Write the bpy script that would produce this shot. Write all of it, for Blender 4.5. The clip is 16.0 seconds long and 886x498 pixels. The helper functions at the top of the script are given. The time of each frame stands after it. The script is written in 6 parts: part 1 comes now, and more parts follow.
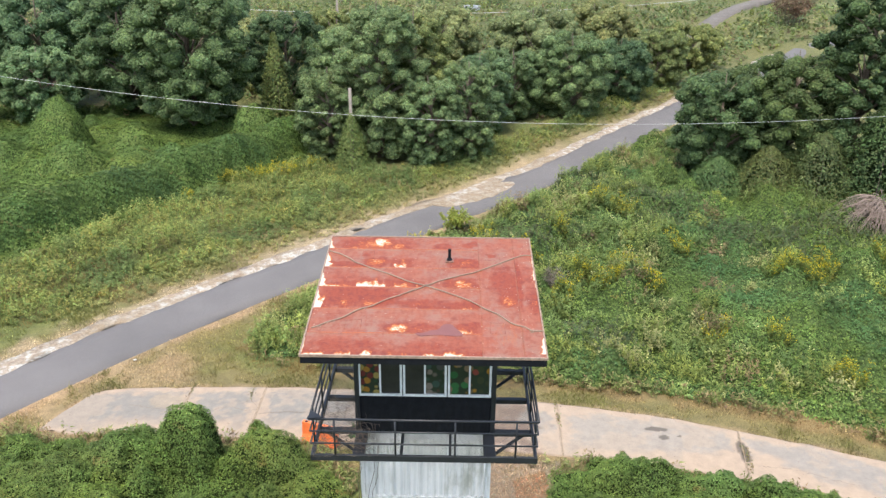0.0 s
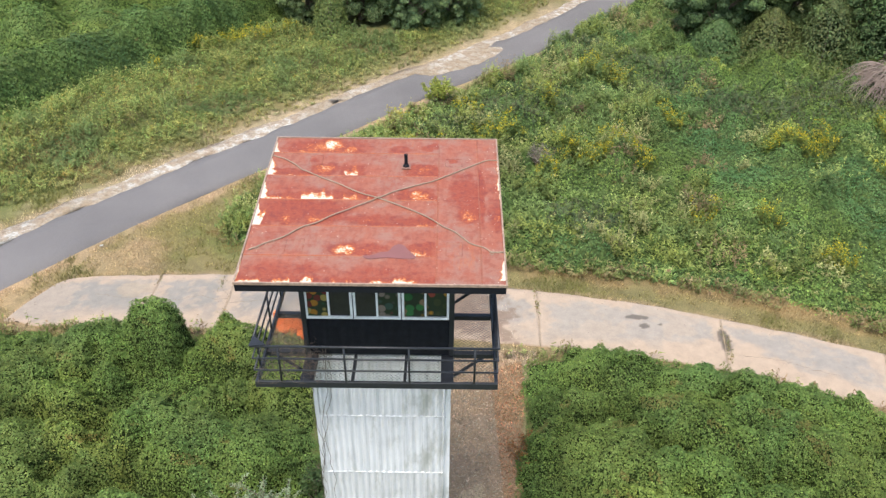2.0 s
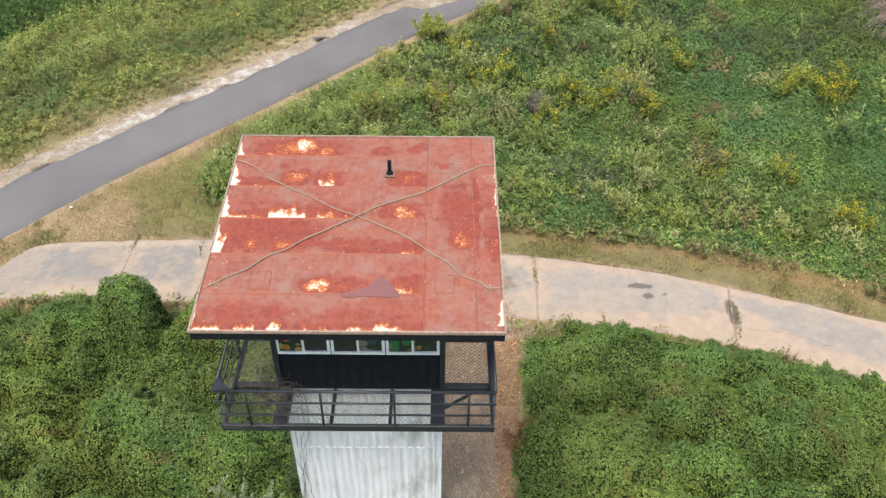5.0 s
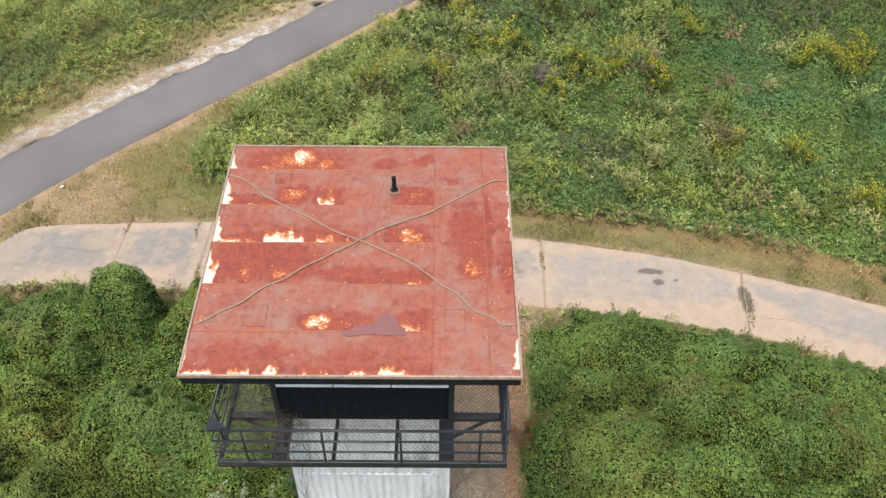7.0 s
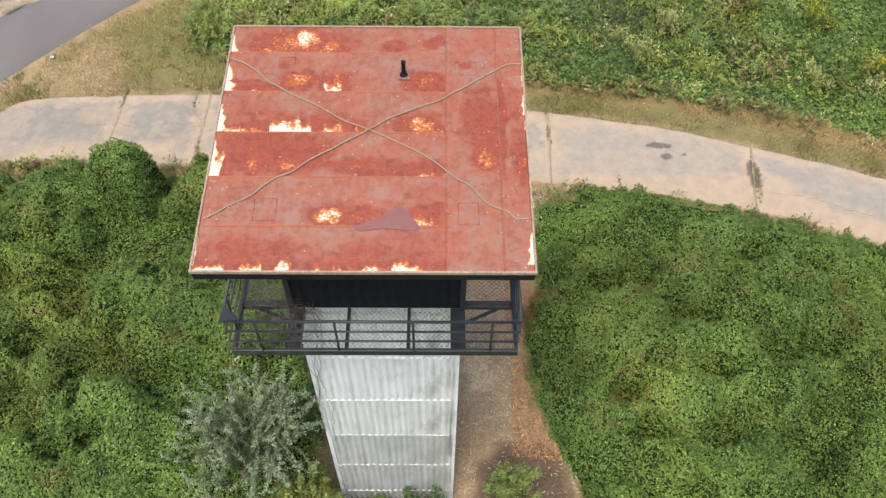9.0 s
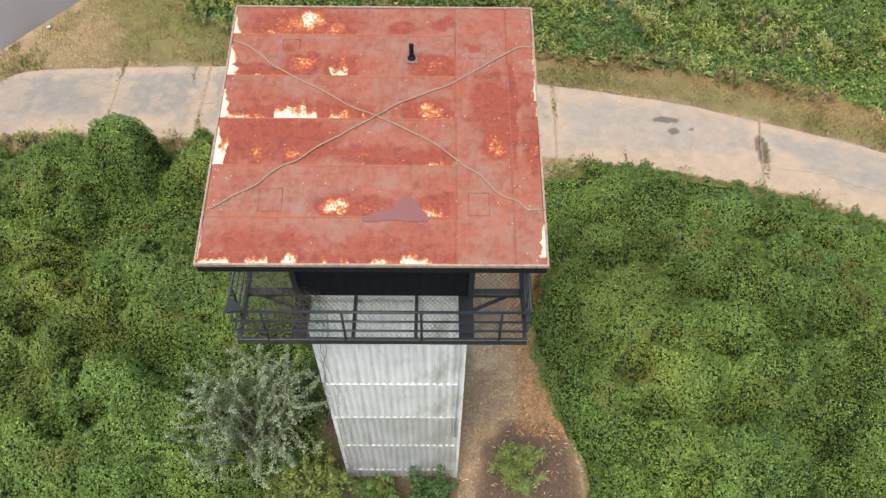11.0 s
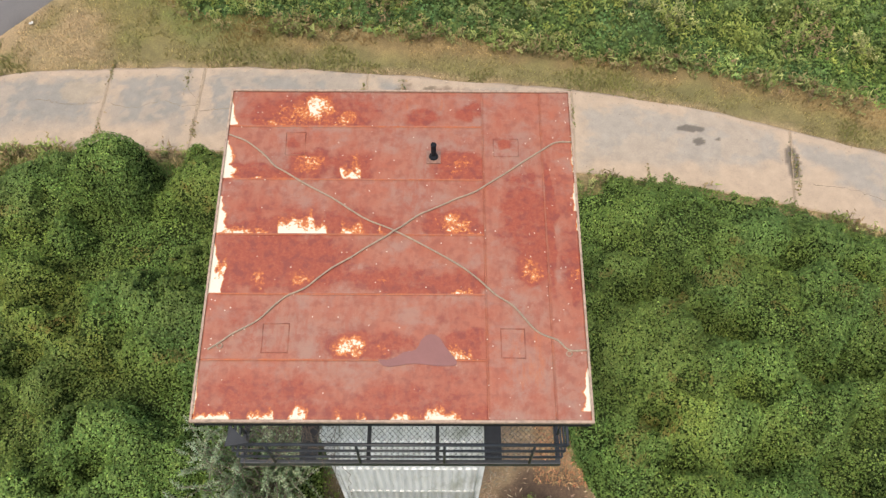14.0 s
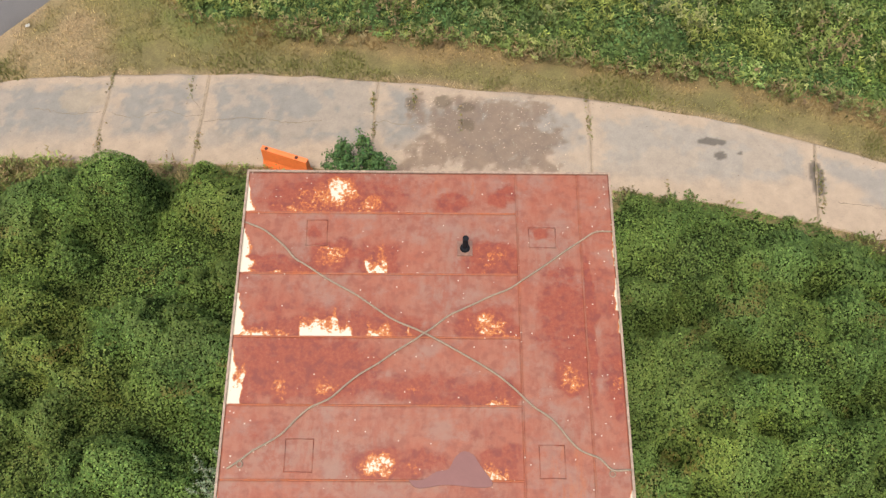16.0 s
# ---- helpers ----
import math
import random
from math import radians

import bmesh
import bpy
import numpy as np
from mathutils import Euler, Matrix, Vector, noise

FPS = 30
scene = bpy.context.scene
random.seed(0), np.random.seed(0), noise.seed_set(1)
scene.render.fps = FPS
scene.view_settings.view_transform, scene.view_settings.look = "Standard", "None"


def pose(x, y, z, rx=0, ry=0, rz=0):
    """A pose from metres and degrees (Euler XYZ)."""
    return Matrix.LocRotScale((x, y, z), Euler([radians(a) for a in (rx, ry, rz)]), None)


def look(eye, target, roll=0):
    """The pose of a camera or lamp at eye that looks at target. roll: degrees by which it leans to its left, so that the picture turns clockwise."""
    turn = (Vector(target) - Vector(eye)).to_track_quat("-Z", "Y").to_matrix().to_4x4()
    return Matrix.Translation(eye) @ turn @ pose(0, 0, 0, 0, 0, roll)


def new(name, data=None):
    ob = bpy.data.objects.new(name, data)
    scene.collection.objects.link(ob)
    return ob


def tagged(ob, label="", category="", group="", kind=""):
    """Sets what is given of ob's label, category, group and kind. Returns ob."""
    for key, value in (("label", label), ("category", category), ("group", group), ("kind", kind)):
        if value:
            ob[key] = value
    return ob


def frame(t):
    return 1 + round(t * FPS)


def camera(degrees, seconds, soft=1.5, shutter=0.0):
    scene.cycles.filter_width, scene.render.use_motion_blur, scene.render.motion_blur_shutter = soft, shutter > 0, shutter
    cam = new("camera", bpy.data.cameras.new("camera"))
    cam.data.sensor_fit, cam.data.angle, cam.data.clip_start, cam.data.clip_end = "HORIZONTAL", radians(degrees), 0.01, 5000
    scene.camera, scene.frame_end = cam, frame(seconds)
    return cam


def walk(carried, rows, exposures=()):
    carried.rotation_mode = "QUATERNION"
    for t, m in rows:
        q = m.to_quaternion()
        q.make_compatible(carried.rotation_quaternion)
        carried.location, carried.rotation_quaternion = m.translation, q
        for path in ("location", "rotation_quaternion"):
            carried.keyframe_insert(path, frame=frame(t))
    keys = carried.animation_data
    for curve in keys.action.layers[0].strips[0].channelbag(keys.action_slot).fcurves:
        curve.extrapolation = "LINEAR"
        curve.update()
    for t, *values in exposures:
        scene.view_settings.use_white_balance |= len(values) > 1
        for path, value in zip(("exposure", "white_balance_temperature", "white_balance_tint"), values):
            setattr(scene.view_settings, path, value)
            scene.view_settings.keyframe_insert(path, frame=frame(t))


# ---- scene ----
cam = camera(57.7, 16.0, 1.4)
PATH = [
    (0, (0.539, -16.205, 20.916), (0.517, -14.38, 20.098), 0.5),
    (0.5, (0.839, -15.682, 20.915), (0.822, -13.875, 20.058), 0.5),
    (1, (1.096, -15.112, 20.955), (1.083, -13.351, 20.006), 0.5),
    (1.5, (1.263, -14.657, 21.044), (1.251, -12.945, 20.01), 0.5),
    (2, (1.37, -14.103, 21.112), (1.362, -12.45, 19.986), 0.5),
    (2.5, (1.407, -13.597, 21.192), (1.403, -12.003, 19.984), 0.5),
    (3, (1.419, -13.114, 21.27), (1.417, -11.579, 19.987), 0.5),
    (3.5, (1.448, -12.633, 21.338), (1.445, -11.103, 20.05), 0.5),
    (4, (1.439, -12.146, 21.335), (1.443, -10.615, 20.049), 0.6),
    (4.5, (1.448, -11.663, 21.411), (1.455, -10.135, 20.122), 0.6),
    (7, (1.276, -9.576, 21.741), (1.285, -8.13, 20.359), 0.6),
    (7.5, (1.223, -9.276, 21.824), (1.232, -7.889, 20.383), 0.5),
    (8, (1.172, -9.111, 21.882), (1.181, -7.783, 20.386), 0.6),
    (8.5, (1.097, -9.077, 21.872), (1.109, -7.82, 20.316), 0.7),
    (9, (1.063, -9.054, 21.839), (1.076, -7.863, 20.233), 0.7),
    (11.5, (0.863, -8.21, 21.872), (0.877, -7.09, 20.215), 0.9),
    (12, (0.792, -7.69, 21.918), (0.805, -6.573, 20.259), 0.8),
    (12.5, (0.703, -7.163, 21.957), (0.717, -6.07, 20.282), 0.9),
    (13, (0.655, -6.646, 21.986), (0.668, -5.552, 20.312), 0.9),
    (13.5, (0.606, -6.067, 22.011), (0.619, -5.022, 20.306), 1.0),
    (14, (0.54, -5.572, 22.025), (0.555, -4.573, 20.292), 1.0),
    (14.5, (0.466, -5.073, 22.039), (0.48, -4.122, 20.28), 1.1),
    (15, (0.368, -4.526, 22.115), (0.382, -3.617, 20.334), 1.2),
    (15.5, (0.257, -4.046, 22.176), (0.273, -3.132, 20.397), 1.2),
    (16, (0.111, -3.646, 22.244), (0.127, -2.727, 20.467), 1.3),
]
walk(cam, [(t, look(e, g, r)) for t, e, g, r in PATH], [(0, 1.46, 6550, 8), (3, 1.34, 6600, 8), (4.5, 1.3, 6680, 8), (8, 1.22, 6900, 8), (12, 1.16, 7000, 8), (16, 1.05, 7250, 8)])

# ---- light ----
world = bpy.data.worlds.new("overcast_sky")
scene.world = world
world.use_nodes = True
wn = world.node_tree.nodes
sky = wn.new("ShaderNodeTexSky")
sky.sky_type, sky.sun_disc = "NISHITA", False
sky.sun_elevation, sky.sun_rotation = radians(68), radians(202)
sky.air_density, sky.dust_density, sky.ozone_density = 1.0, 3.0, 1.0
wn["Background"].inputs["Strength"].default_value = 0.13
world.node_tree.links.new(sky.outputs["Color"], wn["Background"].inputs["Color"])
sun = new("sun", bpy.data.lights.new("sun", "SUN"))
sun.data.energy, sun.data.angle, sun.data.color = 1.5, radians(25), (1.0, 0.97, 0.93)
sun.matrix_world = look((0, 0, 60), (9, 22.5, 0))

# ---- noise on arrays ----
def lattice(ix, iy, seed):
    n = (ix.astype(np.int64) * 374761393 + iy.astype(np.int64) * 668265263 + seed * 974711) & 0x7FFFFFFF
    n = ((n ^ (n >> 13)) * 1274126177) & 0x7FFFFFFF
    return ((n ^ (n >> 16)) & 0xFFFF) / 65535.0


def vnoise(x, y, size, seed):
    """Smooth noise from 0 to 1 with features of that size in metres."""
    u, v = np.asarray(x) / size, np.asarray(y) / size
    iu, iv = np.floor(u), np.floor(v)
    fu, fv = u - iu, v - iv
    fu, fv = fu * fu * (3 - 2 * fu), fv * fv * (3 - 2 * fv)
    a, b = lattice(iu, iv, seed), lattice(iu + 1, iv, seed)
    c, d = lattice(iu, iv + 1, seed), lattice(iu + 1, iv + 1, seed)
    return (a + (b - a) * fu) + ((c + (d - c) * fu) - (a + (b - a) * fu)) * fv


def fbm(x, y, size, seed):
    return 0.55 * vnoise(x, y, size, seed) + 0.3 * vnoise(x, y, size / 2.1, seed + 7) + 0.15 * vnoise(x, y, size / 4.3, seed + 13)


def smooth(e0, e1, v):
    t = np.clip((v - e0) / (e1 - e0), 0, 1)
    return t * t * (3 - 2 * t)


def line_dist(x, y, pts):
    """Signed distance to a polyline (positive on its left) ."""
    best, sign = np.full(np.shape(x), 1e9), np.ones(np.shape(x))
    for (ax, ay), (bx, by) in zip(pts[:-1], pts[1:]):
        dx, dy = bx - ax, by - ay
        t = np.clip(((x - ax) * dx + (y - ay) * dy) / (dx * dx + dy * dy), 0, 1)
        d = np.hypot(x - ax - t * dx, y - ay - t * dy)
        s = np.sign(dx * (y - ay) - dy * (x - ax))
        sign = np.where(d < best, s, sign)
        best = np.minimum(best, d)
    return best * np.where(sign == 0, 1, sign)


def inside(x, y, poly):
    """Signed distance to a closed polygon, positive inside."""
    x, y = np.asarray(x, float), np.asarray(y, float)
    ring = poly + [poly[0]]
    best, odd = np.full(x.shape, 1e9), np.zeros(x.shape, bool)
    for (ax, ay), (bx, by) in zip(ring[:-1], ring[1:]):
        dx, dy = bx - ax, by - ay
        t = np.clip(((x - ax) * dx + (y - ay) * dy) / (dx * dx + dy * dy), 0, 1)
        best = np.minimum(best, np.hypot(x - ax - t * dx, y - ay - t * dy))
        if dy:
            odd ^= ((ay > y) != (by > y)) & (x < dx * (y - ay) / dy + ax)
    return np.where(odd, best, -best)


# ---- the plan ----
ROAD = [(-34, -7), (-24.3, 7.3), (-19.7, 13.9), (-15.0, 20.0), (-9.6, 26.1), (-5.6, 30.6), (-1.9, 34.9), (3.0, 39.9), (8.6, 46.2), (15.9, 56.0), (23.8, 66.4), (34, 80), (47, 97.5), (70, 122), (120, 165)]
TRACK = [(33, 104), (40.5, 118), (49.5, 136), (61, 154), (90, 190), (160, 260)]
PAD_N = [(-16.2, 12.6), (-15.0, 14.2), (-11.2, 14.5), (-7.3, 14.65), (-4.9, 14.6), (-2.2, 14.4), (1.0, 14.1), (5.2, 13.65), (9.3, 12.95), (12.4, 12.0), (16.0, 10.8), (20.5, 9.0), (25.5, 6.4), (31, 2.8)]
PAD_S = [(-16.7, 11.3), (-14.9, 11.0), (-11.2, 11.0), (-7.3, 10.85), (-4.9, 10.85), (-2.2, 10.75), (1.0, 10.55), (5.0, 10.1), (8.6, 9.6), (11.9, 8.9), (14.8, 7.9), (18.9, 6.2), (23.6, 3.7), (29, 0.2)]
PAD = PAD_S + PAD_N[::-1]
ROAD_HALF = 1.85


def soft_curve(pts, step):
    """Points along a rounded line through pts."""
    pts = [np.array(p, float) for p in pts]
    ext = [2 * pts[0] - pts[1]] + pts + [2 * pts[-1] - pts[-2]]
    out = []
    for i in range(1, len(ext) - 2):
        a, b, c, d = ext[i - 1:i + 3]
        n = max(2, int(np.linalg.norm(c - b) / step))
        for k in range(n):
            t = k / n
            out.append(0.5 * (2 * b + (c - a) * t + (2 * a - 5 * b + 4 * c - d) * t * t + (3 * b - a - 3 * c + d) * t ** 3))
    out.append(pts[-1])
    return np.array(out)


ROAD_C = soft_curve(ROAD, 2.0)
ROAD_L = [tuple(p) for p in ROAD_C]


def ground_z(x, y):
    x, y = np.asarray(x, float), np.asarray(y, float)
    z = 0.25 * (vnoise(x, y, 9, 3) - 0.5) + 0.08 * (vnoise(x, y, 2.2, 4) - 0.5)
    z = z + 2.0 * (vnoise(x, y, 60, 5) - 0.5) * smooth(60, 130, y)
    flat = smooth(0.3, 3.0, np.abs(line_dist(x, y, ROAD)) - ROAD_HALF - 0.6) * smooth(0.2, 2.0, -inside(x, y, PAD)) * smooth(2.0, 5.0, np.hypot(x, y))
    return z * flat - 0.02

# ---- materials ----
def material(name, build):
    m = bpy.data.materials.new(name)
    m.use_nodes = True
    t = m.node_tree
    build(t, t.nodes["Principled BSDF"])
    return m


def node(t, kind, **values):
    n = t.nodes.new("ShaderNode" + kind)
    for k, v in values.items():
        if k in n.inputs:
            n.inputs[k].default_value = v
    return n


def noise_of(t, scale, detail=6, rough=0.6, coord="Object", stretch=None):
    co = t.nodes.new("ShaderNodeTexCoord")
    n = node(t, "TexNoise", Scale=scale, Detail=detail, Roughness=rough)
    out = co.outputs[coord]
    if stretch:
        mp = t.nodes.new("ShaderNodeMapping")
        mp.inputs["Scale"].default_value = stretch
        t.links.new(out, mp.inputs["Vector"])
        out = mp.outputs["Vector"]
    t.links.new(out, n.inputs["Vector"])
    return n.outputs["Fac"]


def ramp(t, fac, stops):
    r = t.nodes.new("ShaderNodeValToRGB")
    while len(r.color_ramp.elements) < len(stops):
        r.color_ramp.elements.new(0.5)
    for e, (p, c) in zip(r.color_ramp.elements, stops):
        e.position, e.color = p, (*c, 1) if len(c) == 3 else (c[0], c[0], c[0], 1)
    t.links.new(fac, r.inputs["Fac"])
    return r.outputs["Color"]


def mix(t, fac, a, b, how="MIX"):
    m = t.nodes.new("ShaderNodeMix")
    m.data_type, m.blend_type = "RGBA", how
    for sock, v in ((m.inputs[0], fac), (m.inputs[6], a), (m.inputs[7], b)):
        if isinstance(v, (int, float)):
            sock.default_value = v
        elif isinstance(v, tuple):
            sock.default_value = (*v, 1)
        else:
            t.links.new(v, sock)
    return m.outputs[2]


def relief(t, bsdf, height, strength, distance):
    b = node(t, "Bump", Strength=strength, Distance=distance)
    t.links.new(height, b.inputs["Height"])
    t.links.new(b.outputs["Normal"], bsdf.inputs["Normal"])


def attribute(t, name):
    a = t.nodes.new("ShaderNodeAttribute")
    a.attribute_name = name
    return a


def leafy(rough=0.6, trans=0.24):
    def build(t, b):
        a = attribute(t, "tint")
        n = noise_of(t, 0.35, 3)
        col = mix(t, 1.0, a.outputs["Color"], ramp(t, n, [(0.3, (0.85, 0.85, 0.82)), (0.7, (1.2, 1.17, 1.05))]), "MULTIPLY")
        t.links.new(col, b.inputs["Base Color"])
        b.inputs["Roughness"].default_value = rough
        b.inputs["Specular IOR Level"].default_value = 0.22
        tr = t.nodes.new("ShaderNodeBsdfTranslucent")
        t.links.new(col, tr.inputs["Color"])
        ms = t.nodes.new("ShaderNodeMixShader")
        ms.inputs[0].default_value = trans
        t.links.new(b.outputs[0], ms.inputs[1])
        t.links.new(tr.outputs[0], ms.inputs[2])
        t.links.new(ms.outputs[0], t.nodes["Material Output"].inputs["Surface"])
    return build


LEAF = material("leaf", leafy())
LITTER = material("dry_litter", leafy(0.9, 0.0))


def understory(size, lo=0.35, hi=2.0, gap_shade=0.25):
    """Packed leaves deep in a thicket: cells of leaf size, each of its own tone, with shade painted into the gaps."""
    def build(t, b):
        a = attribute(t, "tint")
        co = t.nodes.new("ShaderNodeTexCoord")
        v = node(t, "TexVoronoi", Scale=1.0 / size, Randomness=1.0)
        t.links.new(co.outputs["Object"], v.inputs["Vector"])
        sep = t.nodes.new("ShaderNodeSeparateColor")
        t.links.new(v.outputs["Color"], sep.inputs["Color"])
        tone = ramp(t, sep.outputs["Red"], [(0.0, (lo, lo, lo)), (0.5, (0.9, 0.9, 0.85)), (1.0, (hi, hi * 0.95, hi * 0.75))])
        gap = ramp(t, v.outputs["Distance"], [(0.35, (1, 1, 1)), (0.62, (gap_shade, gap_shade, gap_shade))])
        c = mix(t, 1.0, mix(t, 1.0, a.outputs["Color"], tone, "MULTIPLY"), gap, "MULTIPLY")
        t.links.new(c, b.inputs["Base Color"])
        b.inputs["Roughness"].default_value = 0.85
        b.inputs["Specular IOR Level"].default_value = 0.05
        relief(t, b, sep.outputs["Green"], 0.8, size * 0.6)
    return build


UNDER_FINE = material("thicket_gap_shade", understory(0.07))
UNDER = material("far_thicket_gap_shade", understory(0.15, 0.65, 1.4, 0.6))


def plain(color, rough=0.6, metal=0.0, spread=0.25, scale=6.0, bump=0.15, dist=0.01):
    def build(t, b):
        n, fine = noise_of(t, scale), noise_of(t, scale * 9, 4)
        lo, hi = tuple(c * (1 - spread) for c in color), tuple(min(1, c * (1 + spread)) for c in color)
        c = ramp(t, n, [(0.3, lo), (0.7, hi)])
        c = mix(t, 0.35, c, ramp(t, fine, [(0.3, lo), (0.7, hi)]))
        t.links.new(c, b.inputs["Base Color"])
        b.inputs["Roughness"].default_value, b.inputs["Metallic"].default_value = rough, metal
        relief(t, b, fine, bump, dist)
    return build


def ground_build(t, b):
    a = attribute(t, "tint")
    n, fine = noise_of(t, 1.6, 8, 0.7), noise_of(t, 14, 6, 0.75)
    c = mix(t, 1.0, a.outputs["Color"], ramp(t, n, [(0.3, (0.7, 0.7, 0.68)), (0.7, (1.3, 1.28, 1.25))]), "MULTIPLY")
    c = mix(t, 1.0, c, ramp(t, fine, [(0.3, (0.65, 0.65, 0.62)), (0.7, (1.4, 1.38, 1.35))]), "MULTIPLY")
    straw = noise_of(t, 48, 5, 0.8)
    c = mix(t, 1.0, c, ramp(t, straw, [(0.36, (0.62, 0.64, 0.6)), (0.64, (1.4, 1.36, 1.3))]), "MULTIPLY")
    broad = noise_of(t, 0.06, 8, 0.7)
    c = mix(t, 1.0, c, ramp(t, broad, [(0.35, (0.8, 0.86, 0.75)), (0.5, (1.0, 1.0, 0.95)), (0.68, (1.15, 1.1, 1.0))]), "MULTIPLY")
    t.links.new(c, b.inputs["Base Color"])
    b.inputs["Roughness"].default_value = 0.95
    relief(t, b, fine, 0.7, 0.04)


GROUND = material("soil_and_turf", ground_build)


def asphalt_build(t, b):
    n, fine, wide = noise_of(t, 0.5, 5), noise_of(t, 60, 3, 0.8), noise_of(t, 0.12, 3)
    c = ramp(t, n, [(0.3, (0.106, 0.098, 0.095)), (0.7, (0.14, 0.13, 0.125))])
    c = mix(t, 0.5, c, ramp(t, wide, [(0.35, (0.106, 0.098, 0.095)), (0.65, (0.156, 0.144, 0.137))]))
    c = mix(t, 1.0, c, ramp(t, fine, [(0.35, (0.75, 0.75, 0.75)), (0.7, (1.3, 1.3, 1.3))]), "MULTIPLY")
    t.links.new(c, b.inputs["Base Color"])
    b.inputs["Roughness"].default_value = 0.85
    relief(t, b, fine, 0.4, 0.006)


ASPHALT = material("worn_asphalt", asphalt_build)
STEEL = material("dark_slate_steel", plain((0.016, 0.018, 0.022), 0.45, 0.0, 0.4, 6, 0.1, 0.004))
BLACK_PAINT = material("black_painted_steel", plain((0.009, 0.01, 0.013), 0.7, 0.0, 0.5, 5, 0.1, 0.004))
BLACK_PAINT.node_tree.nodes["Principled BSDF"].inputs["Specular IOR Level"].default_value = 0.15


def sheet(paint, rot):
    """Ribbed cladding: white paint, or a darker copy that holds grime and shade, with a share of mildew and run-down
    dirt.
    """
    def build(t, b):
        n, streak, fine = noise_of(t, 1.4, 5), noise_of(t, 1.0, 6, 0.7, "Object", (11, 11, 0.4)), noise_of(t, 40, 4)
        c = ramp(t, streak, [(0.3, (0.52 * paint, 0.53 * paint, 0.53 * paint)), (0.46, (0.81 * paint, 0.82 * paint, 0.83 * paint)), (0.7, (paint, paint, paint))])
        c = mix(t, 0.3, c, ramp(t, n, [(0.3, (0.65 * paint, 0.66 * paint, 0.67 * paint)), (0.6, (paint, paint, paint))]))
        stain = noise_of(t, 0.75, 6, 0.68, "Object", (2.2, 2.2, 0.8))
        c = mix(t, ramp(t, stain, [(0.58 - rot, (0, 0, 0)), (0.74 - rot, (0.7, 0.7, 0.7))]), c, (0.27, 0.275, 0.225))
        drip = noise_of(t, 1.0, 5, 0.7, "Object", (26, 26, 0.5))
        c = mix(t, ramp(t, drip, [(0.56, (0, 0, 0)), (0.72, (0.55, 0.55, 0.55))]), c, (0.3, 0.3, 0.28))
        own = t.nodes.new("ShaderNodeObjectInfo")
        c = mix(t, 1.0, c, ramp(t, own.outputs["Random"], [(0.0, (0.88, 0.88, 0.87)), (1.0, (1.0, 1.0, 1.0))]), "MULTIPLY")
        t.links.new(c, b.inputs["Base Color"])
        b.inputs["Roughness"].default_value = 0.5
        relief(t, b, fine, 0.08, 0.004)
    return build


SHEET = material("white_weathered_sheet", sheet(0.76, 0.07))
GRIMY_SHADED_SHEET = material("grimy_shaded_sheet", sheet(0.52, 0.13))


def concrete_build(t, b):
    a = attribute(t, "tint")
    n, fine = noise_of(t, 2.2, 7, 0.7), noise_of(t, 30, 5, 0.75)
    c = mix(t, 1.0, a.outputs["Color"], ramp(t, n, [(0.3, (0.84, 0.84, 0.85)), (0.7, (1.12, 1.11, 1.1))]), "MULTIPLY")
    c = mix(t, 1.0, c, ramp(t, fine, [(0.3, (0.86, 0.86, 0.86)), (0.7, (1.12, 1.12, 1.12))]), "MULTIPLY")
    t.links.new(c, b.inputs["Base Color"])
    b.inputs["Roughness"].default_value = 0.92
    relief(t, b, fine, 0.3, 0.008)


CONCRETE = material("old_concrete", concrete_build)


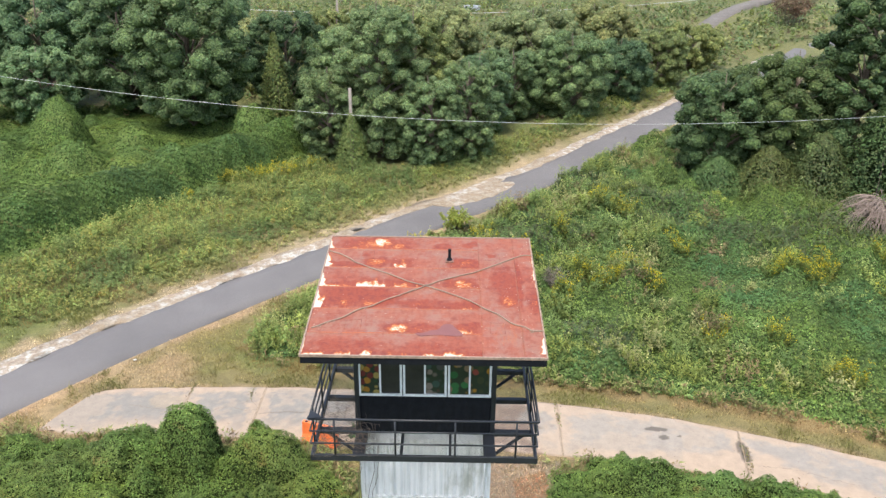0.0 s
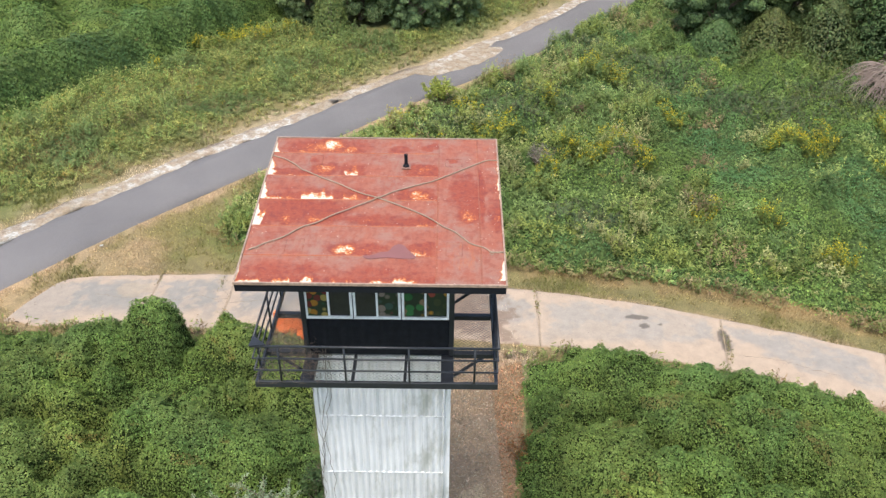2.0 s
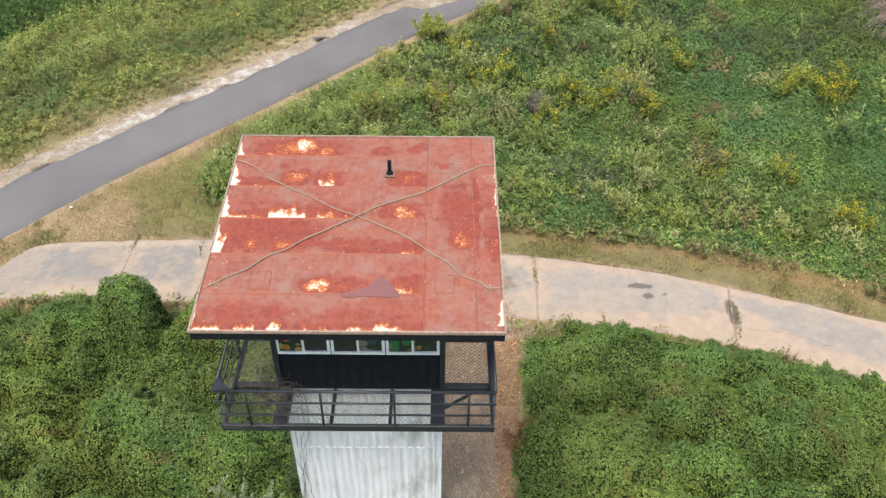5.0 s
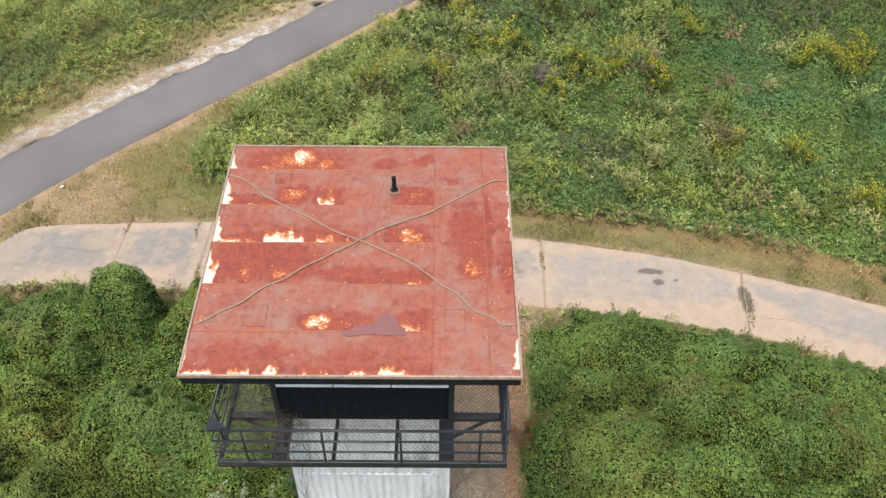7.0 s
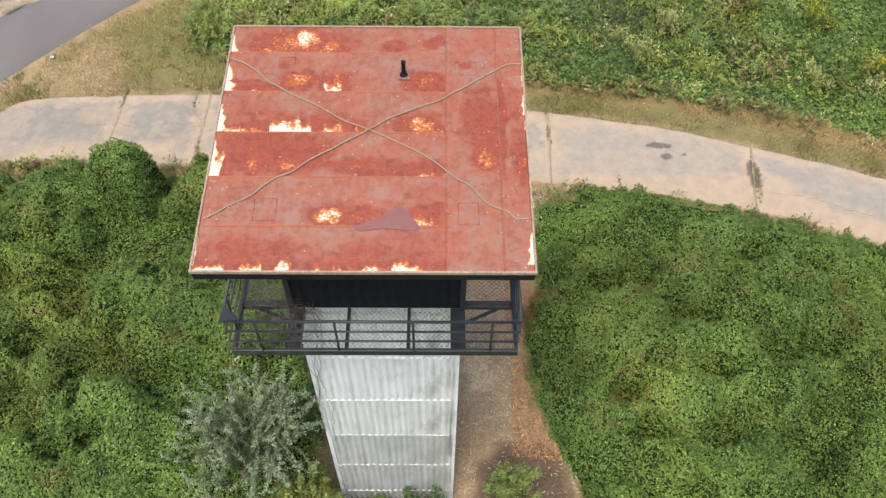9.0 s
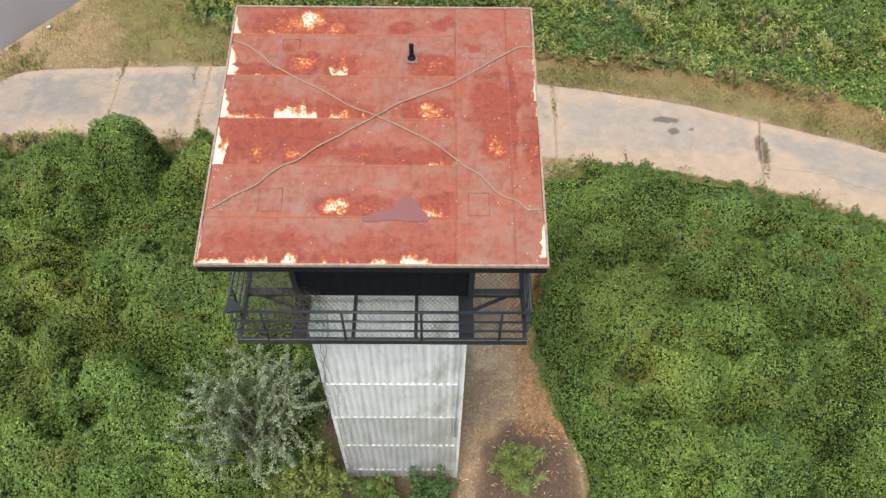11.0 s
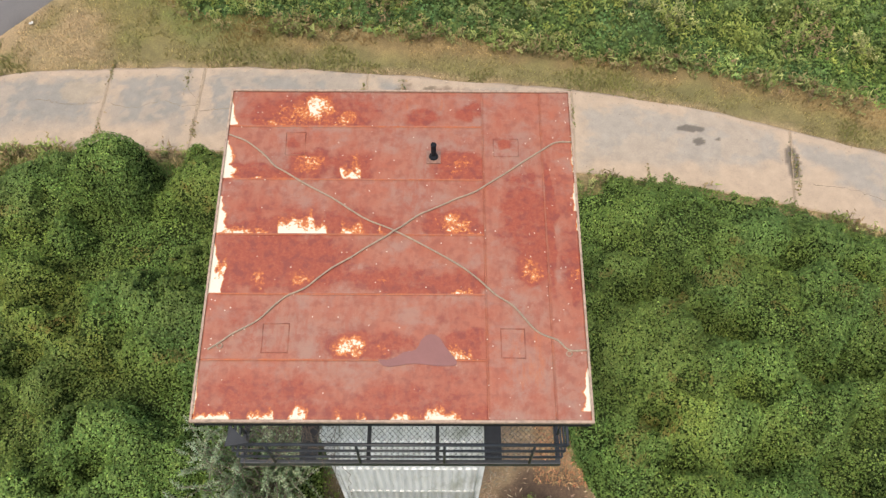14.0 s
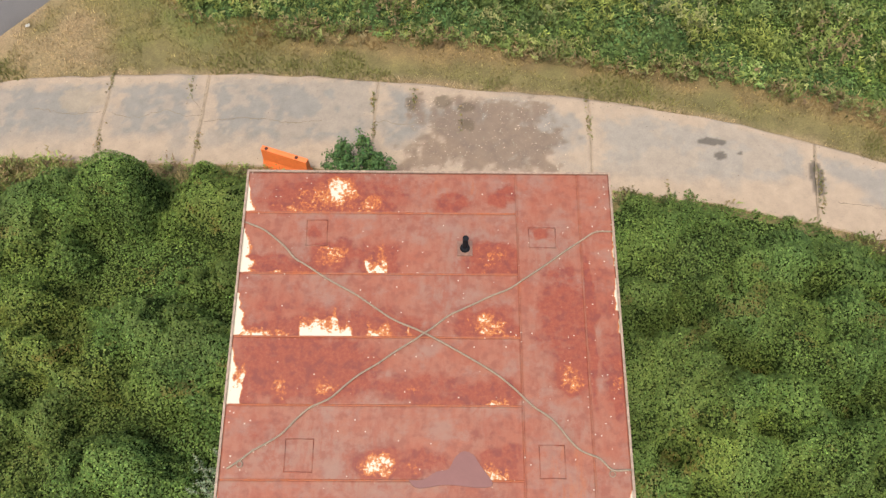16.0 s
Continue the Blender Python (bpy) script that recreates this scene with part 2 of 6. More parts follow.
def rust_build(t, b):
    """Faded red paint, bare rust and pale undercoat, by the marks stored on the sheets."""
    a = attribute(t, "tint")
    sep = t.nodes.new("ShaderNodeSeparateColor")
    t.links.new(a.outputs["Color"], sep.inputs["Color"])
    wide, mid, fine, grit = noise_of(t, 1.1, 5, 0.6), noise_of(t, 6, 8, 0.68), noise_of(t, 22, 6, 0.7), noise_of(t, 110, 3, 0.7)
    streak = noise_of(t, 5, 6, 0.65, "Object", (2.4, 0.6, 1))
    c = ramp(t, wide, [(0.38, (0.255, 0.07, 0.036)), (0.5, (0.24, 0.082, 0.048)), (0.62, (0.215, 0.1, 0.07))])
    c = mix(t, ramp(t, mid, [(0.42, (0, 0, 0)), (0.66, (0.6, 0.6, 0.6))]), c, (0.265, 0.107, 0.068))
    c = mix(t, ramp(t, streak, [(0.36, (0.7, 0.7, 0.7)), (0.52, (0, 0, 0))]), c, (0.225, 0.058, 0.032))
    blots = noise_of(t, 9, 4, 0.55)
    c = mix(t, ramp(t, blots, [(0.5, (0, 0, 0)), (0.64, (0.7, 0.7, 0.7))]), c, (0.19, 0.05, 0.03))
    fade = noise_of(t, 2.3, 7, 0.62, "Object", (1.0, 1.3, 1))
    c = mix(t, ramp(t, fade, [(0.5, (0, 0, 0)), (0.64, (0.7, 0.7, 0.7))]), c, (0.225, 0.122, 0.092))
    c = mix(t, ramp(t, noise_of(t, 3.6, 9, 0.74), [(0.34, (0.75, 0.75, 0.75)), (0.46, (0, 0, 0))]), c, (0.215, 0.046, 0.022))

    def over(mark, grain, lo, hi, gain, color, under):
        m = t.nodes.new("ShaderNodeMath")
        m.operation = "MULTIPLY_ADD"
        m.inputs[1].default_value, m.inputs[2].default_value = gain, -0.5 * gain
        t.links.new(grain, m.inputs[0])
        s = t.nodes.new("ShaderNodeMath")
        s.operation = "ADD"
        t.links.new(m.outputs[0], s.inputs[0])
        t.links.new(mark, s.inputs[1])
        return mix(t, ramp(t, s.outputs[0], [(lo, (0, 0, 0)), (hi, (1, 1, 1))]), under, color)

    sore = ramp(t, fine, [(0.3, (0.165, 0.027, 0.013)), (0.5, (0.21, 0.038, 0.016)), (0.7, (0.245, 0.06, 0.028))])
    sore = mix(t, ramp(t, blots, [(0.5, (0, 0, 0)), (0.62, (0.75, 0.75, 0.75))]), sore, (0.145, 0.025, 0.017))
    c = over(sep.outputs["Blue"], mid, 0.2, 0.62, 1.7, sore, c)
    c = over(sep.outputs["Green"], streak, 0.4, 0.95, 1.6, ramp(t, fine, [(0.35, (0.27, 0.055, 0.016)), (0.65, (0.34, 0.095, 0.026))]), c)
    flake = mix(t, 0.55, mid, fine)
    c = over(sep.outputs["Red"], flake, 0.4, 0.52, 2.4, (0.38, 0.1, 0.02), c)
    c = over(sep.outputs["Red"], flake, 0.56, 0.62, 2.4, (0.44, 0.22, 0.08), c)
    c = over(sep.outputs["Red"], flake, 0.64, 0.7, 2.4, (0.52, 0.47, 0.38), c)
    c = mix(t, 1.0, c, ramp(t, grit, [(0.3, (0.9, 0.9, 0.9)), (0.7, (1.09, 1.09, 1.09))]), "MULTIPLY")
    # droppings and fastener heads, thickest towards the two side edges
    co = t.nodes.new("ShaderNodeTexCoord")
    dots = node(t, "TexVoronoi", Scale=15.0)
    t.links.new(co.outputs["Object"], dots.inputs["Vector"])
    pick = t.nodes.new("ShaderNodeSeparateColor")
    t.links.new(dots.outputs["Color"], pick.inputs["Color"])
    xyz = t.nodes.new("ShaderNodeSeparateXYZ")
    t.links.new(co.outputs["Object"], xyz.inputs["Vector"])
    side = t.nodes.new("ShaderNodeMath")
    side.operation = "ABSOLUTE"
    t.links.new(xyz.outputs["X"], side.inputs[0])
    rim = t.nodes.new("ShaderNodeMapRange")
    for k, v in zip((1, 2, 3, 4), (1.9, 2.4, 0.0, 0.26)):
        rim.inputs[k].default_value = v
    t.links.new(side.outputs[0], rim.inputs[0])
    odds = t.nodes.new("ShaderNodeMath")
    odds.operation = "ADD"
    t.links.new(pick.outputs["Red"], odds.inputs[0])
    t.links.new(rim.outputs[0], odds.inputs[1])
    chosen = ramp(t, odds.outputs[0], [(0.9, (0, 0, 0)), (0.91, (1, 1, 1))])
    small = ramp(t, dots.outputs["Distance"], [(0.09, (0.85, 0.85, 0.85)), (0.17, (0, 0, 0))])
    c = mix(t, mix(t, 1.0, chosen, small, "MULTIPLY"), c, (0.5, 0.44, 0.36))
    t.links.new(c, b.inputs["Base Color"])
    b.inputs["Roughness"].default_value = 0.62
    relief(t, b, fine, 0.22, 0.006)


RUST = material("rusted_roof_paint", rust_build)
STAIN = material("dull_brown_spill", plain((0.165, 0.066, 0.06), 0.6, 0.0, 0.1, 5, 0.06, 0.003))
ROPE = material("grey_rope", plain((0.25, 0.195, 0.14), 0.9, 0.0, 0.3, 30, 0.4, 0.01))


def chalk_build(t, b):
    wide, mid, fine = noise_of(t, 0.22, 4, 0.6), noise_of(t, 1.7, 7, 0.7), noise_of(t, 9, 6, 0.75)
    c = ramp(t, mid, [(0.3, (0.245, 0.172, 0.112)), (0.5, (0.35, 0.285, 0.22)), (0.56, (0.48, 0.455, 0.405))])
    c = mix(t, ramp(t, wide, [(0.42, (0.75, 0.75, 0.75)), (0.6, (0, 0, 0))]), c, (0.259, 0.194, 0.122))
    c = mix(t, 1.0, c, ramp(t, fine, [(0.3, (0.504, 0.504, 0.49)), (0.7, (1.25, 1.25, 1.25))]), "MULTIPLY")
    t.links.new(c, b.inputs["Base Color"])
    b.inputs["Roughness"].default_value = 0.95
    relief(t, b, fine, 0.8, 0.06)


CHALK = material("chalky_gravel", chalk_build)
TRACK_GRIT = material("grey_track_gravel", plain((0.14, 0.122, 0.105), 0.95, 0.0, 0.3, 0.8, 0.5, 0.05))
BARK = material("bark", plain((0.13, 0.1, 0.075), 0.9, 0.0, 0.4, 8, 0.8, 0.03))
ORANGE = material("orange_plastic", plain((0.72, 0.165, 0.045), 0.5, 0.0, 0.15, 4))
WOOD_GREY = material("weathered_pole_wood", plain((0.22, 0.19, 0.16), 0.9, 0.0, 0.3, 6, 0.5, 0.02))
WIRE = material("wire_metal", plain((0.45, 0.46, 0.46), 0.5, 0.3, 0.1))


# ---- mesh helpers ----
def mesh_from(name, verts, faces, materials, tints=None, slots=None, shade=False):
    """A mesh from arrays: faces all with the same number of corners, or a list of such arrays."""
    me = bpy.data.meshes.new(name)
    verts = np.asarray(verts, np.float32)
    groups = faces if isinstance(faces, list) else [faces]
    groups = [np.asarray(g, np.int32) for g in groups if len(g)]
    loops = np.concatenate([g.ravel() for g in groups])
    totals = np.concatenate([np.full(len(g), g.shape[1], np.int32) for g in groups])
    starts = np.concatenate([[0], np.cumsum(totals)[:-1]]).astype(np.int32)
    me.vertices.add(len(verts))
    me.vertices.foreach_set("co", verts.ravel())
    me.loops.add(len(loops))
    me.loops.foreach_set("vertex_index", loops)
    me.polygons.add(len(totals))
    me.polygons.foreach_set("loop_start", starts)
    if slots is not None:
        me.polygons.foreach_set("material_index", np.asarray(slots, np.int32))
    if shade:
        me.polygons.foreach_set("use_smooth", np.ones(len(totals), bool))
    if tints is not None:
        at = me.color_attributes.new("tint", "FLOAT_COLOR", "POINT")
        rgba = np.ones((len(verts), 4), np.float32)
        rgba[:, :3] = tints
        at.data.foreach_set("color", rgba.ravel())
    for m in materials if isinstance(materials, (list, tuple)) else [materials]:
        me.materials.append(m)
    me.update(calc_edges=True)
    return me


def thing(name, label, category, group="", kind="", data=None, at=None):
    ob = tagged(new(name, data), label, category, group, kind)
    if at is not None:
        ob.matrix_world = at if isinstance(at, Matrix) else Matrix.Translation(at)
    return ob


def part(name, bm, mat, parent, label=""):
    if isinstance(bm, bpy.types.Mesh):
        me = bm
    else:
        me = bpy.data.meshes.new(name)
        bmesh.ops.recalc_face_normals(bm, faces=bm.faces)
        bm.to_mesh(me)
        bm.free()
    if not me.materials:
        me.materials.append(mat)
    ob = new(name, me)
    ob.parent = parent
    return tagged(ob, label)


def box(x0, x1, y0, y1, z0, z1, bevel=0.0, bm=None):
    bm = bm or bmesh.new()
    c = bmesh.ops.create_cube(bm, size=1.0)["verts"]
    bmesh.ops.transform(bm, matrix=Matrix.Translation(((x0 + x1) / 2, (y0 + y1) / 2, (z0 + z1) / 2)) @ Matrix.Diagonal((x1 - x0, y1 - y0, z1 - z0, 1)), verts=c)
    if bevel:
        es = list({e for v in c for e in v.link_edges})
        bmesh.ops.bevel(bm, geom=es, offset=bevel, segments=2, affect="EDGES", profile=0.5)
    return bm


def tube(points, radii, sides=8, bm=None, caps=True):
    """A round bar along points; radii one number or one a point."""
    bm = bm or bmesh.new()
    pts = [Vector(p) for p in points]
    if isinstance(radii, (int, float)):
        radii = [radii] * len(pts)
    rings = []
    for i, p in enumerate(pts):
        d = (pts[min(i + 1, len(pts) - 1)] - pts[max(i - 1, 0)]).normalized()
        side = d.cross(Vector((0, 0, 1)) if abs(d.z) < 0.9 else Vector((0, 1, 0))).normalized()
        up = side.cross(d)
        rings.append([bm.verts.new(p + (side * math.cos(a) + up * math.sin(a)) * radii[i]) for a in (2 * math.pi * k / sides for k in range(sides))])
    for a, b in zip(rings[:-1], rings[1:]):
        for k in range(sides):
            f = bm.faces.new((a[k], a[(k + 1) % sides], b[(k + 1) % sides], b[k]))
            f.smooth = sides > 5
    if caps:
        bm.faces.new(rings[0])
        bm.faces.new(rings[-1][::-1])
    return bm


# ---- ground ----
def axis(lo, hi, step, far, grow=1.25):
    mid = np.arange(lo, hi + step / 2, step)
    out, s, a, b = [], step, hi, lo
    left, right = [], []
    while a < far:
        s *= grow
        a += s
        right.append(a)
        b -= s
        left.append(b)
    return np.concatenate([left[::-1], mid, right])


GRASS, DRY, TAN, DIRT, DARK = (0.1, 0.115, 0.036), (0.175, 0.13, 0.062), (0.28, 0.2, 0.135), (0.25, 0.178, 0.132), (0.06, 0.037, 0.029)


def blend(a, b, w):
    return a + (np.array(b)[None, :] - a) * np.asarray(w)[:, None]


def ground_tint(x, y):
    n1, n2, n3 = fbm(x, y, 3.0, 21), fbm(x, y, 0.9, 22), fbm(x, y, 7.0, 23)
    c = np.tile(np.array(GRASS)[None, :], (len(x), 1))
    c = blend(c, DRY, smooth(0.45, 0.75, n1) * 0.7)
    rd = line_dist(x, y, ROAD)
    pad = -inside(x, y, PAD)
    verge = np.minimum(np.abs(rd) - ROAD_HALF, np.maximum(pad, 0.0))
    lane = np.abs(rd) - ROAD_HALF
    c = blend(c, DRY, 0.75 * smooth(3.0, 0.2, lane + 1.6 * (n1 - 0.5)))
    c = blend(c, TAN, 0.85 * smooth(0.8, 0.05, lane + 1.3 * (n2 - 0.5)))
    c = blend(c, (0.3, 0.235, 0.17), 0.8 * smooth(2.2, 0.8, lane + 2.4 * (n2 - 0.5)) * (rd > 0))
    c = blend(c, (0.178, 0.125, 0.064), 0.85 * smooth(3.4, 2.0, pad + 1.2 * (n1 - 0.5)) * smooth(0.5, 1.5, pad + 1.0 * (n2 - 0.5)) * (y > 9) * smooth(-9, -3, x))
    c = blend(c, (0.14, 0.118, 0.055), 0.8 * smooth(1.5, 0.7, pad + 1.0 * (n2 - 0.5)))
    c = blend(c, (0.24, 0.175, 0.115), 0.8 * smooth(0.4, 0.02, pad + 0.7 * (n2 - 0.5)))
    corner = inside(x, y, [(-19, 12), (-16.6, 11.6), (-14.8, 14.6), (-11, 15.0), (-12, 17.5), (-14.5, 18.3)])
    c = blend(c, TAN, 0.6 * smooth(-0.6, 1.2, corner + 2.4 * (n2 - 0.5)) * smooth(0.3, 0.6, n1))
    path = inside(x, y, [(1.2, -3), (1.2, 8.0), (2.2, 9.8), (4.2, 9.6), (4.1, 6.0), (4.2, 2.5), (4.7, 0.2), (5.2, -3)])
    c = blend(c, DIRT, 0.95 * smooth(-0.5, 0.3, path + 0.8 * (n2 - 0.5)))
    c = blend(c, TAN, 0.85 * smooth(0.32, 0.52, fbm(x, y, 1.8, 27)) * smooth(-0.3, 0.3, path))
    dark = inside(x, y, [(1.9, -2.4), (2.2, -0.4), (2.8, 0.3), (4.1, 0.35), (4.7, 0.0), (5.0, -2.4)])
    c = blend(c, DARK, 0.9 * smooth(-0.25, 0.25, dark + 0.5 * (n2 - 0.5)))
    # deep shadow round the tower foot, painted into the soil colour
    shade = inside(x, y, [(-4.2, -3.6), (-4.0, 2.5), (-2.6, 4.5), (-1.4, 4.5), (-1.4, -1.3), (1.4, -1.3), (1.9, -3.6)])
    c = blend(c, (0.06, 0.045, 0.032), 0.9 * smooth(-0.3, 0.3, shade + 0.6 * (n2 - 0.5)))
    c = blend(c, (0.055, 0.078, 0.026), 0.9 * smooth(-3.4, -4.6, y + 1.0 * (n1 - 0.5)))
    far = smooth(52, 90, y)
    c = blend(c, (0.088, 0.1, 0.034), 0.85 * far)
    c = blend(c, (0.13, 0.122, 0.042), 0.8 * far * smooth(0.5, 0.66, fbm(x, y, 11.0, 29)))
    bare = inside(x, y, [(1.95, 1.95), (1.85, 2.7), (2.1, 3.1), (2.5, 3.15), (2.72, 2.6), (2.6, 2.05)])
    c = blend(c, (0.42, 0.34, 0.25), 0.95 * smooth(-0.1, 0.12, bare + 0.9 * (n2 - 0.5)))
    return c


def grid_sheet(xs, ys):
    gx, gy = np.meshgrid(xs, ys)
    n, m = gx.shape
    i = np.arange(n * m).reshape(n, m)
    f = np.stack([i[:-1, :-1], i[:-1, 1:], i[1:, 1:], i[1:, :-1]], -1).reshape(-1, 4)
    return gx.ravel(), gy.ravel(), f


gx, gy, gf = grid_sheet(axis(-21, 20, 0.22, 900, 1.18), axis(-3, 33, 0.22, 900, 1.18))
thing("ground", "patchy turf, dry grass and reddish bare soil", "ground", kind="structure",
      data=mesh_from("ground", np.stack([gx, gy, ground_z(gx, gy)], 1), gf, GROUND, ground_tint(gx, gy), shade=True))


# ---- road ----
def strip(name, center, offsets, heights, mat, wobble=0.0, seed=1, tints=None):
    """A long band beside a line: across it, points at these offsets and heights."""
    d = np.gradient(center, axis=0)
    nrm = np.stack([-d[:, 1], d[:, 0]], 1) / np.linalg.norm(d, axis=1)[:, None]
    rows = []
    for j, (o, zz) in enumerate(zip(offsets, heights)):
        w = wobble * (fbm(center[:, 0] + 31 * j, center[:, 1], 1.6, seed) - 0.5) * 2
        p = center + nrm * (o + w)[:, None]
        rows.append(np.stack([p[:, 0], p[:, 1], zz + 0.02 * wobble * (vnoise(p[:, 0], p[:, 1], 0.5, seed + 2) - 0.5)], 1))
    v = np.stack(rows, 1)
    n, m = v.shape[:2]
    i = np.arange(n * m).reshape(n, m)
    f = np.stack([i[:-1, :-1], i[1:, :-1], i[1:, 1:], i[:-1, 1:]], -1).reshape(-1, 4)
    return mesh_from(name, v.reshape(-1, 3), f[:, ::-1], mat, shade=True)


road_line = soft_curve(ROAD, 0.3)
thing("road", "narrow worn grey asphalt lane", "road", kind="structure",
      data=strip("road", road_line, (-ROAD_HALF - 0.02, -ROAD_HALF, -0.9, 0, 0.9, ROAD_HALF, ROAD_HALF + 0.02), (-0.1, 0.02, 0.045, 0.055, 0.045, 0.02, -0.1), ASPHALT, 0.07, 41))
thing("gravel_shoulder", "whitish chalky gravel edge along the lane", "gravel edge", kind="structure",
      data=strip("gravel_shoulder", soft_curve(ROAD[:13], 0.15), (ROAD_HALF - 0.42, ROAD_HALF - 0.22, ROAD_HALF + 0.15, ROAD_HALF + 0.65, ROAD_HALF + 0.8), (0.02, 0.058, 0.066, 0.03, -0.12), CHALK, 0.42, 44))
thing("gravel_track", "pale unpaved track in the distance", "track", kind="structure",
      data=strip("gravel_track", soft_curve(TRACK, 1.0), (-1.6, -1.5, 0, 1.5, 1.6), (-0.3, 0.4, 0.45, 0.4, -0.3), TRACK_GRIT, 0.3, 47))

# ---- guard tower ----
HX, FY, BY = 1.5, -1.4, 1.32          # half width and the front and back of shaft and cabin
DX, DF, DB = 2.44, -2.29, 2.2         # deck edges
DECK, RAIL = 9.78, 10.71
ROOF_S, ROOF_N, RXH, RYS, RYN = 12.40, 12.895, 2.44, -2.44, 2.33


def roof_z(y):
    return ROOF_S + (y - RYS) * (ROOF_N - ROOF_S) / (RYN - RYS)


tower = thing("guard_tower", "tall sheet-metal guard tower with black cabin, railed deck and rusty roof", "guard tower")


def corrugated(width, height, pitch=0.152, depth=0.036, seed=0):
    """A ribbed sheet standing on the origin, in the xz plane, ribs towards -y, 6 mm thick at its edges."""
    prof, n = [], int(round(width / pitch))
    p = width / n
    for k in range(n):
        x = -width / 2 + k * p
        prof += [(x, 0), (x + 0.32 * p, 0), (x + 0.45 * p, -depth), (x + 0.85 * p, -depth)]
    prof.append((width / 2, 0))
    prof = np.array(prof)
    zs = np.array([0, height * 0.33, height * 0.66, height])
    v = [(x, y, z) for z in zs for x, y in prof] + [(x, y + 0.012, z) for z in zs for x, y in prof]
    m, r = len(prof), len(zs)
    f = []
    for j in range(r - 1):
        for i in range(m - 1):
            a = j * m + i
            f.append((a, a + 1, a + m + 1, a + m))
            a += r * m
            f.append((a, a + m, a + m + 1, a + 1))
    v = np.array(v)
    v[:, 1] += 0.006 * (vnoise(v[:, 0] * 3 + seed, v[:, 2] * 3, 1.0, 91 + seed) - 0.5)
    return v, np.array(f)


SEAMS = [0.0, 0.62, 2.44, 4.25, 6.07, 7.93, 9.55]
core = part("shaft_core", box(-HX + 0.06, HX - 0.06, FY + 0.06, BY - 0.06, -0.3, DECK - 0.1), SHEET, tower)
for turn, wide, off in ((0, 2 * HX, -FY), (90, BY - FY, HX), (180, 2 * HX, BY), (270, BY - FY, HX)):
    mid_y = (FY + BY) / 2
    for k in range(6):
        z0, z1 = SEAMS[k], SEAMS[k + 1]
        v, f = corrugated(wide - 0.1, z1 - z0 - 0.03, seed=k + turn)
        m = Matrix.Rotation(radians(turn), 4, "Z") @ Matrix.Translation((0, -off + 0.03 if turn in (0, 180) else -HX + 0.03, z0 + 0.015))
        if turn in (90, 270):
            m = Matrix.Translation((0, mid_y, 0)) @ m
        # lower courses take the darker copy: grime and plant shade in one colour
        clad = GRIMY_SHADED_SHEET if k < 3 else SHEET
        ob = part("cladding_sheet", mesh_from("cladding_sheet", v, f, clad), clad, tower, "ribbed sheet with mildew, darkened for grime and shade" if k < 3 else "")
        ob.matrix_local = m
for k in range(1, 6):
    part("sheet_flashing", box(-HX + 0.05, HX - 0.09, FY - 0.012, FY + 0.03, SEAMS[k] - 0.011, SEAMS[k] + 0.011, 0.004), GRIMY_SHADED_SHEET if k < 4 else SHEET, tower)
for sx in (-1, 1):
    for yy in (FY, BY):
        s = 1 if yy > 0 else -1
        part("corner_trim", box(min(sx * HX, sx * (HX - 0.09)), max(sx * HX, sx * (HX - 0.09)), min(yy, yy - s * 0.09), max(yy, yy - s * 0.09), 0, DECK - 0.12, 0.006), SHEET, tower)
part("conduit", tube([(HX - 0.14, FY - 0.05, 3.2), (HX - 0.14, FY - 0.05, 9.5)], 0.018, 6), SHEET, tower)

# deck frame
def bar(name, *dims, bevel=0.008, mat=STEEL, label=""):
    return part(name, box(*dims, bevel), mat, tower, label)


for y0, y1 in ((DF, DF + 0.06), (DB - 0.06, DB)):
    bar("deck_channel", -DX, DX, y0, y1, DECK - 0.14, DECK + 0.015)
for x0, x1 in ((-DX, -DX + 0.06), (DX - 0.06, DX)):
    bar("deck_channel", x0, x1, DF + 0.06, DB - 0.06, DECK - 0.14, DECK + 0.015)
for x in (-HX + 0.08, HX - 0.08):
    bar("outrigger_beam", x - 0.13, x + 0.13, DF + 0.06, FY, DECK - 0.16, DECK - 0.02)
    bar("outrigger_beam", x - 0.13, x + 0.13, BY, DB - 0.06, DECK - 0.16, DECK - 0.02)
for x in (-0.5, 0.56):
    bar("joist", x - 0.03, x + 0.03, DF + 0.06, FY, DECK - 0.13, DECK - 0.02)
for sx in (-1, 1):
    for y in (FY + 0.1, BY - 0.1, (FY + BY) / 2):
        bar("cross_beam", min(sx * HX, sx * (DX - 0.06)), max(sx * HX, sx * (DX - 0.06)), y - 0.06, y + 0.06, DECK - 0.14, DECK - 0.02)
    part("knee_brace", tube([(sx * HX, FY + 0.1, DECK - 0.75), (sx * (DX - 0.25), FY + 0.1, DECK - 0.15)], 0.045, 4), STEEL, tower)
    part("knee_brace", tube([(sx * HX, BY - 0.1, DECK - 0.75), (sx * (DX - 0.25), BY - 0.1, DECK - 0.15)], 0.045, 4), STEEL, tower)


